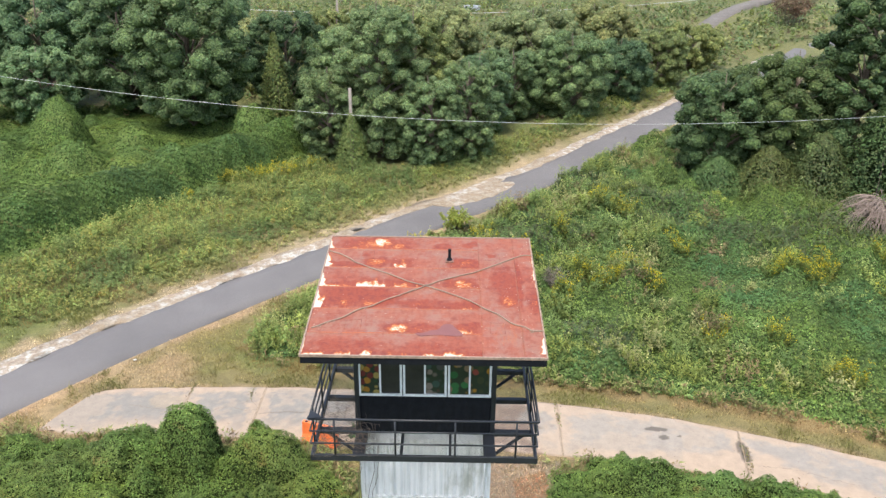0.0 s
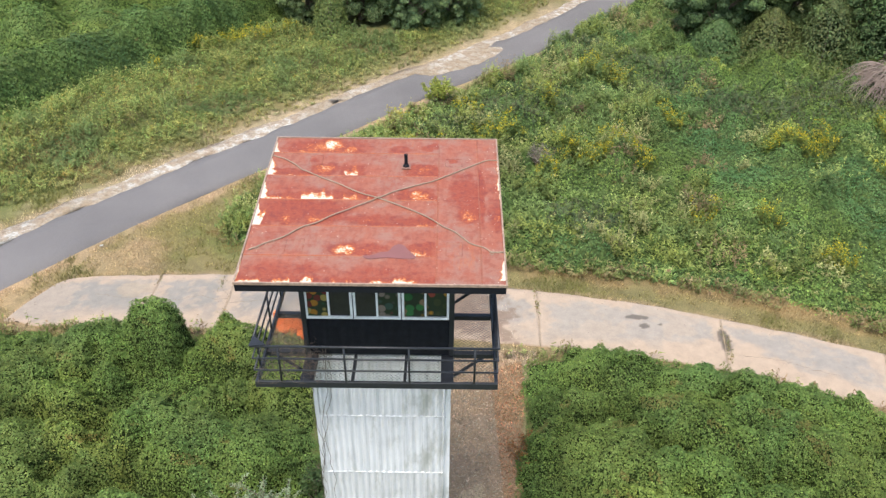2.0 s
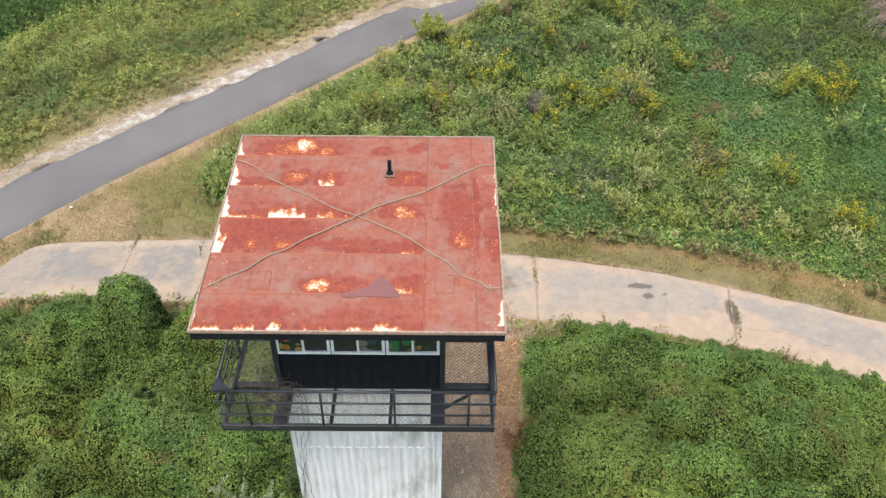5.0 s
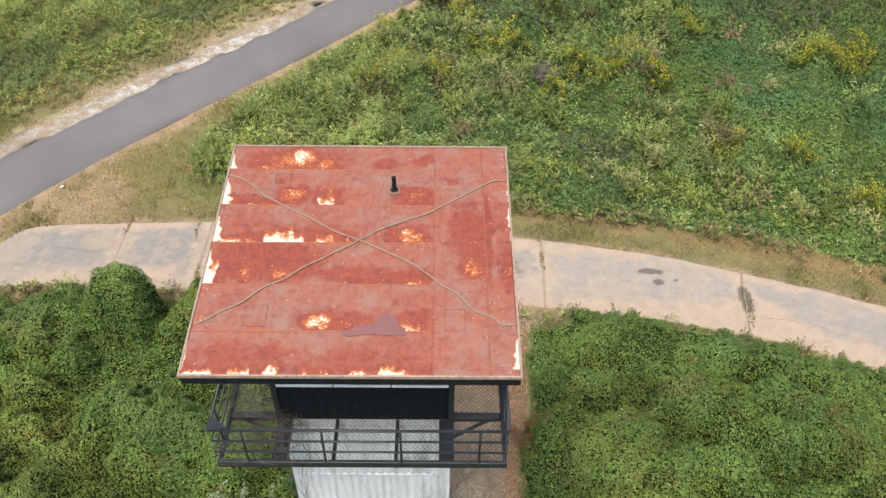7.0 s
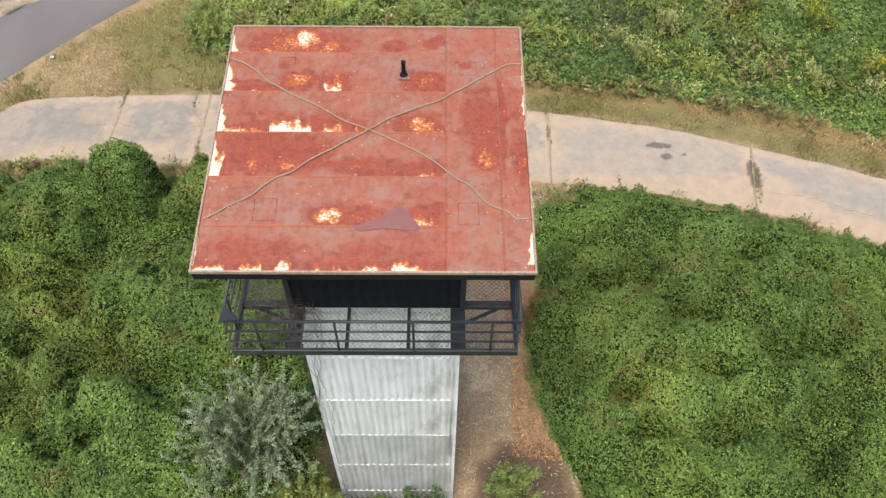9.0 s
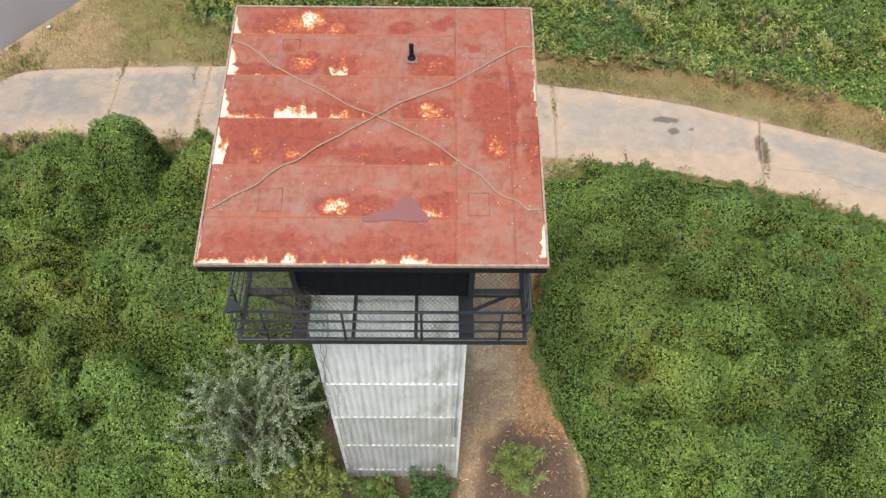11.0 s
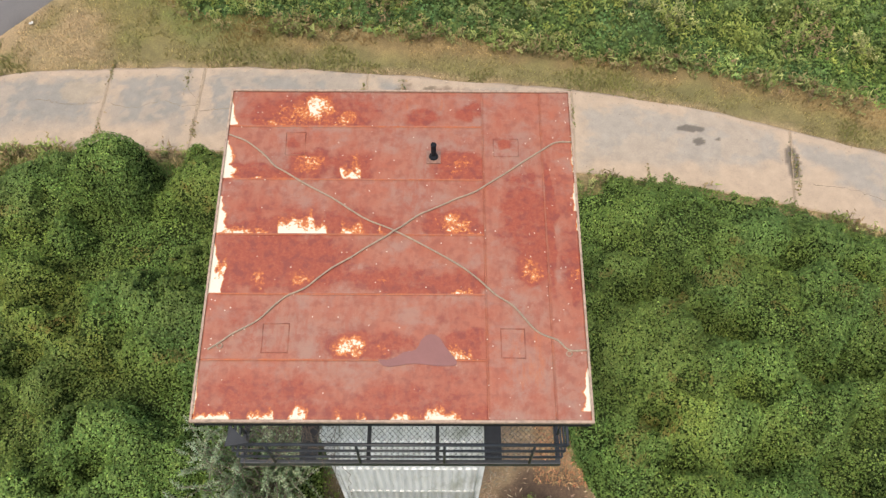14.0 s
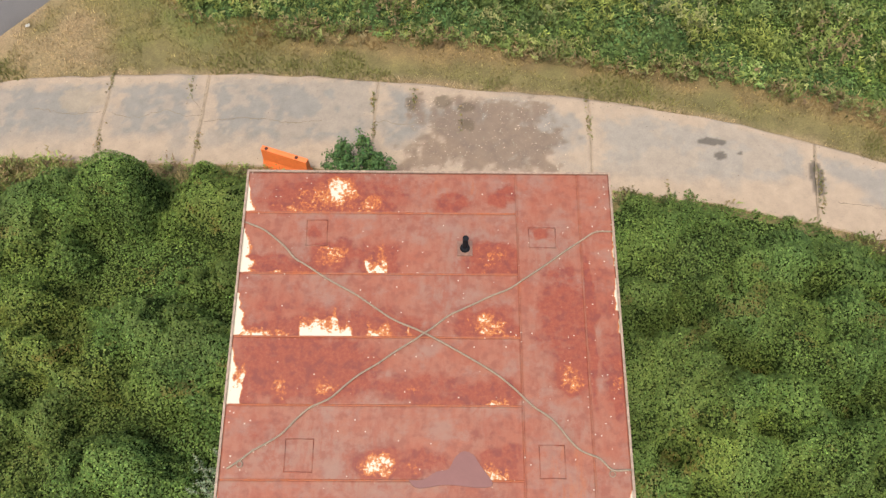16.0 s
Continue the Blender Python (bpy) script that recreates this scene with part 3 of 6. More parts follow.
def grating(x0, x1, y0, y1, along_x=True):
    """Expanded metal: rows of wavy flat strands that touch each other, the long way of the cells along x or y."""
    long, short, w = 0.09, 0.042, 0.0038
    (a0, a1), (b0, b1) = ((x0, x1), (y0, y1)) if along_x else ((y0, y1), (x0, x1))
    v, f = [], []
    rows, cols = int((b1 - b0) / short), int((a1 - a0) / (long / 2))
    for r in range(rows):
        mid = b0 + (r + 0.5) * short
        base = len(v)
        for c in range(cols + 1):
            p = a0 + c * long / 2
            q = mid + (0.5 if (c + r) % 2 else -0.5) * (short - w)
            v += [(p, q - w, DECK), (p, q + w, DECK + 0.004)] if along_x else [(q - w, p, DECK), (q + w, p, DECK)]
        for c in range(cols):
            a = base + 2 * c
            f.append((a, a + 2, a + 3, a + 1))
    return mesh_from("deck_grating", np.array(v), np.array(f), STEEL)


for x0, x1, y0, y1 in ((-DX + 0.06, -HX - 0.06, DF + 0.06, FY - 0.02), (-HX + 0.21, -0.53, DF + 0.06, FY), (-0.47, 0.53, DF + 0.06, FY), (0.59, HX - 0.21, DF + 0.06, FY), (HX + 0.06, DX - 0.06, DF + 0.06, FY - 0.02),
                       (-DX + 0.06, -HX, FY + 0.0, -0.1), (-DX + 0.06, -HX, -0.0, DB - 0.06), (HX, DX - 0.06, FY, -0.1), (HX, DX - 0.06, 0.0, DB - 0.06), (-HX, HX, BY, DB - 0.06)):
    part("deck_grating", grating(x0, x1, y0, y1, y1 > FY + 0.01), STEEL, tower, "black expanded-metal grating")

# railing
railing = [(-DX + 0.02, DF + 0.02), (DX - 0.02, DF + 0.02), (DX - 0.02, DB - 0.02), (-DX + 0.02, DB - 0.02)]
for z, r in ((RAIL, 0.026), (RAIL - 0.31, 0.02), (RAIL - 0.62, 0.02)):
    for a, b in zip(railing, railing[1:] + railing[:1]):
        part("rail", tube([(*a, z), (*b, z)], r, 8), STEEL, tower)
for a, b, fr in ((railing[0], railing[1], (0.107, 0.374, 0.637, 0.905)), (railing[1], railing[2], (0.1, 0.37, 0.63, 0.9)), (railing[2], railing[3], (0.1, 0.37, 0.63, 0.9)), (railing[3], railing[0], (0.1, 0.37, 0.63, 0.9))):
    for t in fr:
        x, y = a[0] + (b[0] - a[0]) * t, a[1] + (b[1] - a[1]) * t
        part("rail_post", tube([(x, y, DECK), (x, y, RAIL)], 0.022, 8), STEEL, tower)
gus = bmesh.new()
gv = [gus.verts.new((-DX - 0.02 + x, DF - 0.02 + y, RAIL + 0.03)) for x, y in ((0, 0), (0.34, 0.05), (0.05, 0.3))]
gus.faces.new(gv)
gus = bmesh.ops.extrude_face_region(gus, geom=gus.faces[:]) and gus
bmesh.ops.translate(gus, vec=(0, 0, 0.012), verts=[v for v in gus.verts if v not in gv])
part("corner_plate", gus, STEEL, tower, "grey-blue steel corner plate")

# cabin
SILL, HEAD = 10.74, 11.95
part("cabin_wall", box(-HX, HX, FY, FY + 0.1, DECK - 0.02, SILL), BLACK_PAINT, tower)
part("cabin_wall", box(-HX, HX, FY, FY + 0.1, HEAD, roof_z(FY) - 0.06), BLACK_PAINT, tower)
part("cabin_wall", box(-HX, HX, BY - 0.1, BY, DECK - 0.02, roof_z(BY) - 0.1), BLACK_PAINT, tower)
for sx in (-1, 1):
    part("cabin_wall", box(min(sx * HX, sx * (HX - 0.1)), max(sx * HX, sx * (HX - 0.1)), FY + 0.1, BY - 0.1, DECK - 0.02, roof_z(FY) - 0.06), BLACK_PAINT, tower)
part("cabin_floor", box(-HX + 0.1, HX - 0.1, FY + 0.1, BY - 0.1, DECK - 0.02, DECK + 0.02), BLACK_PAINT, tower)
v, f = corrugated(2 * HX - 0.1, SILL - DECK - 0.1, 0.2, 0.02, 3)
ob = part("cabin_cladding", mesh_from("cabin_cladding", v, f, BLACK_PAINT), BLACK_PAINT, tower)
ob.matrix_local = Matrix.Translation((0, FY - 0.012, DECK + 0.05))
for sx in (-1, 1):
    bar("corner_post", sx * HX - 0.05, sx * HX + 0.05, FY - 0.06, FY + 0.05, DECK, roof_z(FY) - 0.07)
FRAME = material("weathered_white_frame", plain((0.68, 0.7, 0.69), 0.6, 0.0, 0.25, 9))


def mosaic(scale, colors):
    """Painted glass: round blots of colour on a dark ground."""
    def build(t, b):
        v = node(t, "TexVoronoi", Scale=scale, Randomness=0.9)
        t.links.new(t.nodes.new("ShaderNodeTexCoord").outputs["Object"], v.inputs["Vector"])
        sep = t.nodes.new("ShaderNodeSeparateColor")
        t.links.new(v.outputs["Color"], sep.inputs["Color"])
        n = len(colors)
        c = ramp(t, sep.outputs["Red"], [(k / n, q) for k, q in enumerate(colors)])
        c.node.color_ramp.interpolation = "CONSTANT"
        edge = ramp(t, v.outputs["Distance"], [(0.42, (1, 1, 1)), (0.55, (0, 0, 0))])
        c = mix(t, edge, (0.02, 0.03, 0.02), c)
        t.links.new(c, b.inputs["Base Color"])
        b.inputs["Roughness"].default_value = 0.12
    return build


DIM = plain((0.025, 0.024, 0.024), 0.12, 0.0, 0.3, 4, 0.02, 0.001)
PANES = [material("painted_pane", mosaic(6, [(0.0306, 0.051, 0.0204), (0.255, 0.122, 0.0204), (0.0204, 0.0816, 0.0408), (0.255, 0.194, 0.0612), (0.102, 0.0204, 0.0204)])), material("dim_pane", DIM), material("dim_pane", DIM),
         material("painted_pane", mosaic(5.5, [(0.122, 0.102, 0.0816), (0.0306, 0.0612, 0.051), (0.163, 0.133, 0.112), (0.122, 0.0204, 0.0306), (0.051, 0.051, 0.051)])),
         material("painted_pane", mosaic(5, [(0.0204, 0.0918, 0.0306), (0.0306, 0.122, 0.0408), (0.255, 0.143, 0.0306), (0.163, 0.112, 0.0714), (0.0204, 0.0408, 0.0714)])),
         material("painted_pane", mosaic(6, [(0.0204, 0.0306, 0.0204), (0.0306, 0.0408, 0.0204), (0.306, 0.153, 0.0204), (0.204, 0.0408, 0.0306), (0.143, 0.102, 0.051)]))]
for u in range(3):
    x0, x1 = -1.46 + u * 0.975, -1.46 + (u + 1) * 0.975 - 0.02
    win = part("window", box(x0, x1, FY - 0.035, FY + 0.03, SILL - 0.005, SILL + 0.05, 0.005), FRAME, tower, "weathered white sliding window")
    for xa, xb in ((x0, x0 + 0.05), (x1 - 0.05, x1), ((x0 + x1) / 2 - 0.02, (x0 + x1) / 2 + 0.02)):
        part("sash", box(xa, xb, FY - 0.03, FY + 0.03, SILL + 0.052, HEAD - 0.052, 0.004), FRAME, win)
    part("sash", box(x0, x1, FY - 0.035, FY + 0.03, HEAD - 0.05, HEAD, 0.005), FRAME, win)
    for k, (xa, xb) in enumerate(((x0 + 0.05, (x0 + x1) / 2 - 0.02), ((x0 + x1) / 2 + 0.02, x1 - 0.05))):
        part("pane", box(xa, xb, FY - 0.004 + 0.012 * k, FY + 0.002 + 0.012 * k, SILL + 0.05, HEAD - 0.05), PANES[2 * u + k], win)

# roof
def roof_box(x0, x1, y0, y1, z0, z1):
    bm = box(x0, x1, y0, y1, 0, 1)
    for vv in bm.verts:
        vv.co.z = roof_z(vv.co.y) + (z0 if vv.co.z < 0.5 else z1)
    return bm


part("roof_deck", roof_box(-RXH + 0.02, RXH - 0.02, RYS + 0.02, RYN - 0.02, -0.07, -0.012), BLACK_PAINT, tower)
for x0, x1, y0, y1 in ((-RXH, RXH, RYS - 0.03, RYS), (-RXH, RXH, RYN, RYN + 0.03), (-RXH - 0.03, -RXH, RYS - 0.03, RYN + 0.03), (RXH, RXH + 0.03, RYS - 0.03, RYN + 0.03)):
    part("fascia", roof_box(x0, x1, y0, y1, -0.19, 0.004), BLACK_PAINT, tower)


# where the paint has gone, sheet by sheet: the six cross rows from the south, then the two long sheets.
# DRIPS climb from a sheet's lower lip: sheet, x from, x to, height, strength
DRIPS = [(0, -2.48, -1.95, .09, 1.25), (0, -1.84, -1.4, .13, 1.2), (0, -1.27, -.98, .19, 1.25), (0, -.8, -.62, .15, 1.0), (0, -.5, -.3, .08, .8), (0, -.05, .34, .1, 1.1), (0, .4, .86, .16, 1.2), (0, 1.0, 1.18, .05, .7),
         (1, .6, 1.08, .2, .95), (2, -2.48, -2.22, .45, 1.9), (2, .72, 1.1, .09, 1.0), (2, -.1, .5, .05, .4),
         (3, -2.42, -1.75, .13, 1.0), (3, -1.66, -.86, .28, 1.35), (3, -.8, -.42, .3, .98), (3, -.3, -.12, .16, .9), (3, .9, 1.18, .08, 1.0), (4, -.86, -.48, .36, 1.05), (4, -2.35, -1.4, .05, .8), (4, .6, 1.15, .06, .55), (5, -1.9, -.7, .14, .62)]
# SPOTS lie free on a sheet: sheet, x, y, half width, half depth, strength
SPOTS = [(5, -1.2, 2.06, .24, .18, 1.12), (5, -1.35, 1.96, .5, .22, .72), (5, -.78, 1.87, .22, .13, .8), (5, -1.85, 1.84, .22, .1, .64), (4, -1.28, 1.13, .24, .15, .8), (4, .88, 1.1, .26, .17, .55), (3, .76, .22, .27, .18, .84),
         (2, -1.82, -.66, .11, .15, .72), (2, -1.25, -.6, .2, .15, .74), (2, -.2, -.62, .2, .1, .45), (1, -.58, -1.53, .2, .15, 1.0), (1, -.15, -1.58, .14, .1, .55), (6, 1.8, -.5, .16, .14, .74), (6, 1.75, -.35, .12, .1, .5), (7, 2.36, -.55, .05, .3, .5), (0, .3, -2.38, .5, .05, .6)]
# WORN side edges: x of the edge, y from, y to, width, strength
WORN = [(-2.47, 1.78, 2.2, 0.1, 1.68), (-2.47, 0.9, 1.5, 0.15, 1.82), (-2.47, 0.06, 0.62, 0.14, 1.89), (-2.47, -0.8, -0.1, 0.12, 1.54), (-2.47, -2.4, -1.8, 0.05, 1.4), (2.47, 0.4, 0.85, 0.07, 1.68), (2.47, 0.1, 0.3, 0.05, 1.26), (2.47, -2.35, -1.8, 0.1, 1.75), (2.47, 1, 1.7, 0.04, 1.19)]
# bare RUST: sheet, x, y, half width, half depth, strength
BARE = [(5, -1.6, 1.98, .9, .3, .62), (5, -.6, 2.05, .5, .3, .5), (5, .3, 1.9, .3, .14, .75), (5, .98, 1.98, .22, .2, .7), (4, -2.1, 1.02, .5, .17, .7), (4, -1.0, 1.12, .5, .25, .45), (4, .9, 1.1, .32, .24, .8), (4, -1.5, 1.46, .1, .14, .85),
        (3, -2.0, .55, .5, .35, .42), (3, -1.1, .15, 1.3, .2, .85), (3, .75, .2, .5, .22, .85), (2, -1.5, -.35, 1.1, .5, .85), (2, -.2, -.6, .7, .22, .65), (2, .8, -.65, .5, .2, .9), (1, -.3, -1.5, .7, .22, .72), (1, .95, -1.45, .28, .2, .95), (1, -1.9, -1.15, .4, .2, .38), (1, .8, -1.1, .4, .2, .3),
        (0, -1.5, -2.15, 1.0, .3, .62), (0, .2, -2.2, 1.0, .28, .62), (0, .6, -1.95, .5, .25, .4), (6, 1.75, .3, .4, .8, .7), (6, 1.85, -.3, .25, .35, .9), (6, 1.5, 1.45, .12, .1, .7), (7, 2.1, .2, .1, 1.2, .9), (7, 2.35, -.4, .14, .7, .55), (7, 2.3, .6, .2, .4, .5), (0, .9, -2.0, .3, .25, .3)]
OCHRE = [(6, 1.72, -1.75, .3, .55, .45), (6, 1.55, -1.45, .16, .3, .3), (5, .2, 2.1, .9, .22, .35), (3, -.6, .35, .6, .3, .28)]


def roof_marks(x, y, k, seam_low):
    wx, wy = x + 0.2 * (fbm(x, y * 0.6, 0.22, 301) - 0.5), y + 0.22 * (fbm(x, y, 0.22, 302) - 0.5)
    pale, bare, ochre = np.zeros(len(x)), np.zeros(len(x)), np.zeros(len(x))
    up = y - seam_low
    for q, x0, x1, h, amp in DRIPS:
        if q == k:
            tall = h * (0.2 + 1.0 * vnoise(x, x * 0 + q, 0.085, 303) + 0.5 * vnoise(x, x * 0 + q, 0.03, 304))
            span = smooth(0, 0.07, wx - x0) * smooth(0, 0.07, x1 - wx)
            pale = np.maximum(pale, amp * span * np.clip(1.12 - 0.8 * up / tall, 0, 1))
            bare = np.maximum(bare, 0.95 * smooth(-0.22, 0.05, wx - x0) * smooth(-0.22, 0.05, x1 - wx) * np.clip(1.3 - up / (h + 0.16), 0, 1))
    for q, cx, cy, rx, ry, amp in SPOTS:
        if q == k:
            d = ((wx - cx) / rx) ** 2 + ((wy - cy) / ry) ** 2
            pale = np.maximum(pale, amp * np.clip(1.1 - 0.6 * d, 0, 1))
            bare = np.maximum(bare, 0.9 * np.clip(1.3 - 0.35 * d, 0, 1))
    for ex, y0, y1, w, amp in WORN:
        run = np.clip((y1 - y) / (y1 - y0), 0, 1)
        reach = w * (0.2 + 0.8 * run) * (0.5 + vnoise(y, y * 0 + ex, 0.07, 305))
        pale = np.maximum(pale, amp * (y > y0) * (y < y1) * np.clip(1.3 - 0.7 * np.abs(x - ex) / reach, 0, 1))
    for q, cx, cy, rx, ry, amp in BARE:
        if q == k:
            bare = np.maximum(bare, amp * np.clip(1.35 - ((wx - cx) / rx) ** 2 - ((wy - cy) / ry) ** 2, 0, 1))
    for q, cx, cy, rx, ry, amp in OCHRE:
        if q == k:
            ochre = np.maximum(ochre, amp * np.clip(1.3 - ((wx - cx) / rx) ** 2 - ((wy - cy) / ry) ** 2, 0, 1))
    glow = np.clip(pale * 0.75, 0, 0.55)
    ochre = np.clip(np.maximum(ochre, glow) + 0.35 * np.exp(-(up / 0.012) ** 2), 0, 1)
    return np.stack([np.clip(pale, 0, 1.9) * 0.66, ochre, np.clip(bare, 0, 1) * 0.9], 1)


def roof_sheet(k, x0, x1, y0, y1, lift):
    nx, ny = max(4, int((x1 - x0) / 0.025)), max(4, int((y1 - y0) / 0.025))
    x, y, f = grid_sheet(np.linspace(x0, x1, nx + 1), np.linspace(y0, y1, ny + 1))
    z = roof_z(y) + lift + 0.006 * (fbm(x, y, 0.5, 311) - 0.5)
    marks = roof_marks(x, y, k, y0)
    n, R = len(x), nx + 1
    rim = list(range(R)) + [j * R + nx for j in range(1, ny + 1)] + [ny * R + i for i in range(nx - 1, -1, -1)] + [j * R for j in range(ny - 1, 0, -1)]
    rim = np.array(rim)
    v = np.concatenate([np.stack([x, y, z], 1), np.stack([x, y, z - 0.012], 1)[rim]])
    i = np.arange(len(rim))
    sides = np.stack([rim, n + i, n + (i + 1) % len(rim), np.roll(rim, -1)], 1)
    return mesh_from("roof_sheet", v, np.concatenate([f, sides]), RUST, np.concatenate([marks, marks[rim]]))


ROWS = [RYS - 0.02, -1.7, -0.815, 0.045, 0.89, 1.755, RYN + 0.02]
for k in range(6):
    part("roof_sheet", roof_sheet(k, -RXH - 0.02, 1.187, ROWS[k] + 0.003, ROWS[k + 1] - 0.003, 0.006 + 0.003 * (k % 2)), RUST, tower)
part("roof_sheet", roof_sheet(6, 1.193, 2.027, RYS - 0.02, RYN + 0.02, 0.01), RUST, tower)
part("roof_sheet", roof_sheet(7, 2.033, RXH + 0.02, RYS - 0.02, RYN + 0.02, 0.014), RUST, tower)
# standing lips where sheets meet
for y in ROWS[1:-1]:
    part("seam_lip", mesh_from("seam_lip", *(lambda v, f: (v, f))(np.array([(x, y + dy, roof_z(y) + dz) for x in np.linspace(-RXH, 1.18, 40) for dy, dz in ((-0.012, 0.004), (-0.008, 0.018), (0.008, 0.018), (0.012, 0.004))]), np.array([(4 * i + j, 4 * i + j + 4, 4 * i + j + 5, 4 * i + j + 1) for i in range(39) for j in range(3)])), RUST, np.tile(np.array([[0.1, 0.72, 0.1]]), (160, 1))), RUST, tower)
for x in (1.19, 2.03):
    part("seam_lip", mesh_from("seam_lip", np.array([(x + dx, y, roof_z(y) + dz) for y in np.linspace(RYS, RYN, 40) for dx, dz in ((-0.012, 0.004), (-0.007, 0.02), (0.007, 0.02), (0.012, 0.004))]), np.array([(4 * i + j, 4 * i + j + 4, 4 * i + j + 5, 4 * i + j + 1) for i in range(39) for j in range(3)]), RUST, np.tile(np.array([[0.1, 0.35, 0.1]]), (160, 1))), RUST, tower)


EDGE = material("worn_drip_edge", plain((0.27, 0.19, 0.14), 0.6, 0.0, 0.5, 14, 0.2, 0.004))
for x0, x1, y0, y1 in ((-RXH - 0.05, RXH + 0.05, RYS - 0.05, RYS - 0.021), (-RXH - 0.05, RXH + 0.05, RYN + 0.021, RYN + 0.05), (-RXH - 0.05, -RXH - 0.021, RYS - 0.021, RYN + 0.021), (RXH + 0.021, RXH + 0.05, RYS - 0.021, RYN + 0.021)):
    part("drip_edge", roof_box(x0, x1, y0, y1, -0.03, 0.024), EDGE, tower, "pale worn metal drip edge")


# plates welded over old openings
def roof_plate(x0, x1, y0, y1):
    v, f = [], []
    for (a, b, c, d) in ((x0, x1, y0, y0 + 0.014), (x0, x1, y1 - 0.014, y1), (x0, x0 + 0.014, y0 + 0.014, y1 - 0.014), (x1 - 0.014, x1, y0 + 0.014, y1 - 0.014)):
        n = len(v)
        v += [(x, y, roof_z(y) + h) for h in (0.004, 0.0135) for x, y in ((a, c), (b, c), (b, d), (a, d))]
        f += [(n + 4, n + 5, n + 6, n + 7), (n, n + 1, n + 5, n + 4), (n + 1, n + 2, n + 6, n + 5), (n + 2, n + 3, n + 7, n + 6), (n + 3, n, n + 4, n + 7)]
    return mesh_from("patch_frame", np.array(v), np.array(f), RUST, np.tile(np.array([[0.0, 0.1, 0.3]]), (len(v), 1)))


for q in ((-1.63, -1.34, 1.27, 1.65), (1.33, 1.7, 1.26, 1.56), (-1.7, -1.35, -1.62, -1.22), (1.36, 1.68, -1.68, -1.28)):
    part("patch_frame", roof_plate(*q), RUST, tower, "faint welded patch outline")

# brown spill
bm = bmesh.new()
outline = soft_curve([(-0.2, -1.70), (-0.03, -1.69), (0.13, -1.6), (0.27, -1.57), (0.36, -1.42), (0.46, -1.36), (0.57, -1.4), (0.65, -1.52), (0.8, -1.735), (0.65, -1.78), (0.25, -1.75), (-0.08, -1.79), (-0.19, -1.72)], 0.04)
top = [bm.verts.new((x, y, roof_z(y) + 0.0205)) for x, y in outline[:-1]]
face = bm.faces.new(top)
low = [bm.verts.new((v.co.x, v.co.y, v.co.z - 0.016)) for v in top]
for i in range(len(top)):
    bm.faces.new((top[i], low[i], low[(i + 1) % len(top)], top[(i + 1) % len(top)]))
bmesh.ops.triangulate(bm, faces=[face])
part("spill_stain", bm, STAIN, tower, "dull brown spill on the sheets")

# ropes
ROPES = ([(-2.44, 1.6), (-2.35, 1.56), (-2.17, 1.48), (-1.9, 1.26), (-1.75, 1.09), (-1.6, 1.0), (-1.34, .83), (-1.15, .72), (-.9, .58), (-.64, .4), (-.4, .25), (-.05, .1), (.41, -.15), (.84, -.41), (1.08, -.6), (1.31, -.82), (1.55, -.99), (1.83, -1.32), (2.09, -1.44), (2.23, -1.57), (2.46, -1.57)],
         [(2.46, 1.5), (2.23, 1.49), (2.05, 1.38), (1.76, 1.18), (1.53, 1.01), (1.25, .82), (1.06, .69), (.82, .59), (.66, .51), (.45, .41), (.27, .32), (-.03, .09), (-.4, -.15), (-.61, -.3), (-.85, -.45), (-1.02, -.59), (-1.19, -.74), (-1.42, -.85), (-1.56, -.97), (-1.75, -1.17), (-1.92, -1.28), (-2.08, -1.37), (-2.22, -1.48), (-2.37, -1.58)])
for k, pts in enumerate(ROPES):
    line = soft_curve(pts, 0.05)
    rope = thing("rope", "slack grey rope lying across the rusty roof", "rope", "ropes on the roof", at=(0, 0, 0))
    part("strand", tube([(x, y, roof_z(y) + 0.03 + 0.022 * k * math.exp(-((x + 0.04) / 0.06) ** 2)) for x, y in line], 0.0125, 6), ROPE, rope)
    ex, ey = pts[-2] if k == 0 else pts[-2]
    ring = [(ex + 0.035 * math.cos(a), ey - 0.05 + 0.035 * math.sin(a), roof_z(ey) + 0.028) for a in np.linspace(0, 2 * math.pi, 13)]
    part("eye_ring", tube(ring, 0.006, 6), ROPE, rope, "small metal ring")

# vent
vent = thing("roof_vent", "short black vent pipe on a riveted base plate", "vent pipe", at=(0.486, 1.25, roof_z(1.25)))
bm = tube([(0, 0, 0.0), (0, 0, 0.3)], 0.036, 14, caps=False)
tube([(0, 0, 0.3), (0, 0, 0.05)], 0.029, 14, bm, caps=False)
tube([(0, 0, 0.285), (0, 0, 0.305)], 0.041, 14, bm)
part("pipe", bm, BLACK_PAINT, vent)
bm = tube([(0, 0, 0.01), (0, 0, 0.075)], [0.075, 0.05], 14)
part("flange", bm, BLACK_PAINT, vent)
bm = box(-0.1, 0.1, -0.11, 0.11, 0.006, 0.026, 0.004)
part("base_plate", bm, material("speckled_base_paint", plain((0.18, 0.095, 0.07), 0.7, 0.0, 0.5, 30, 0.2, 0.004)), vent)

# ---- plants ----
rng = np.random.default_rng(5)


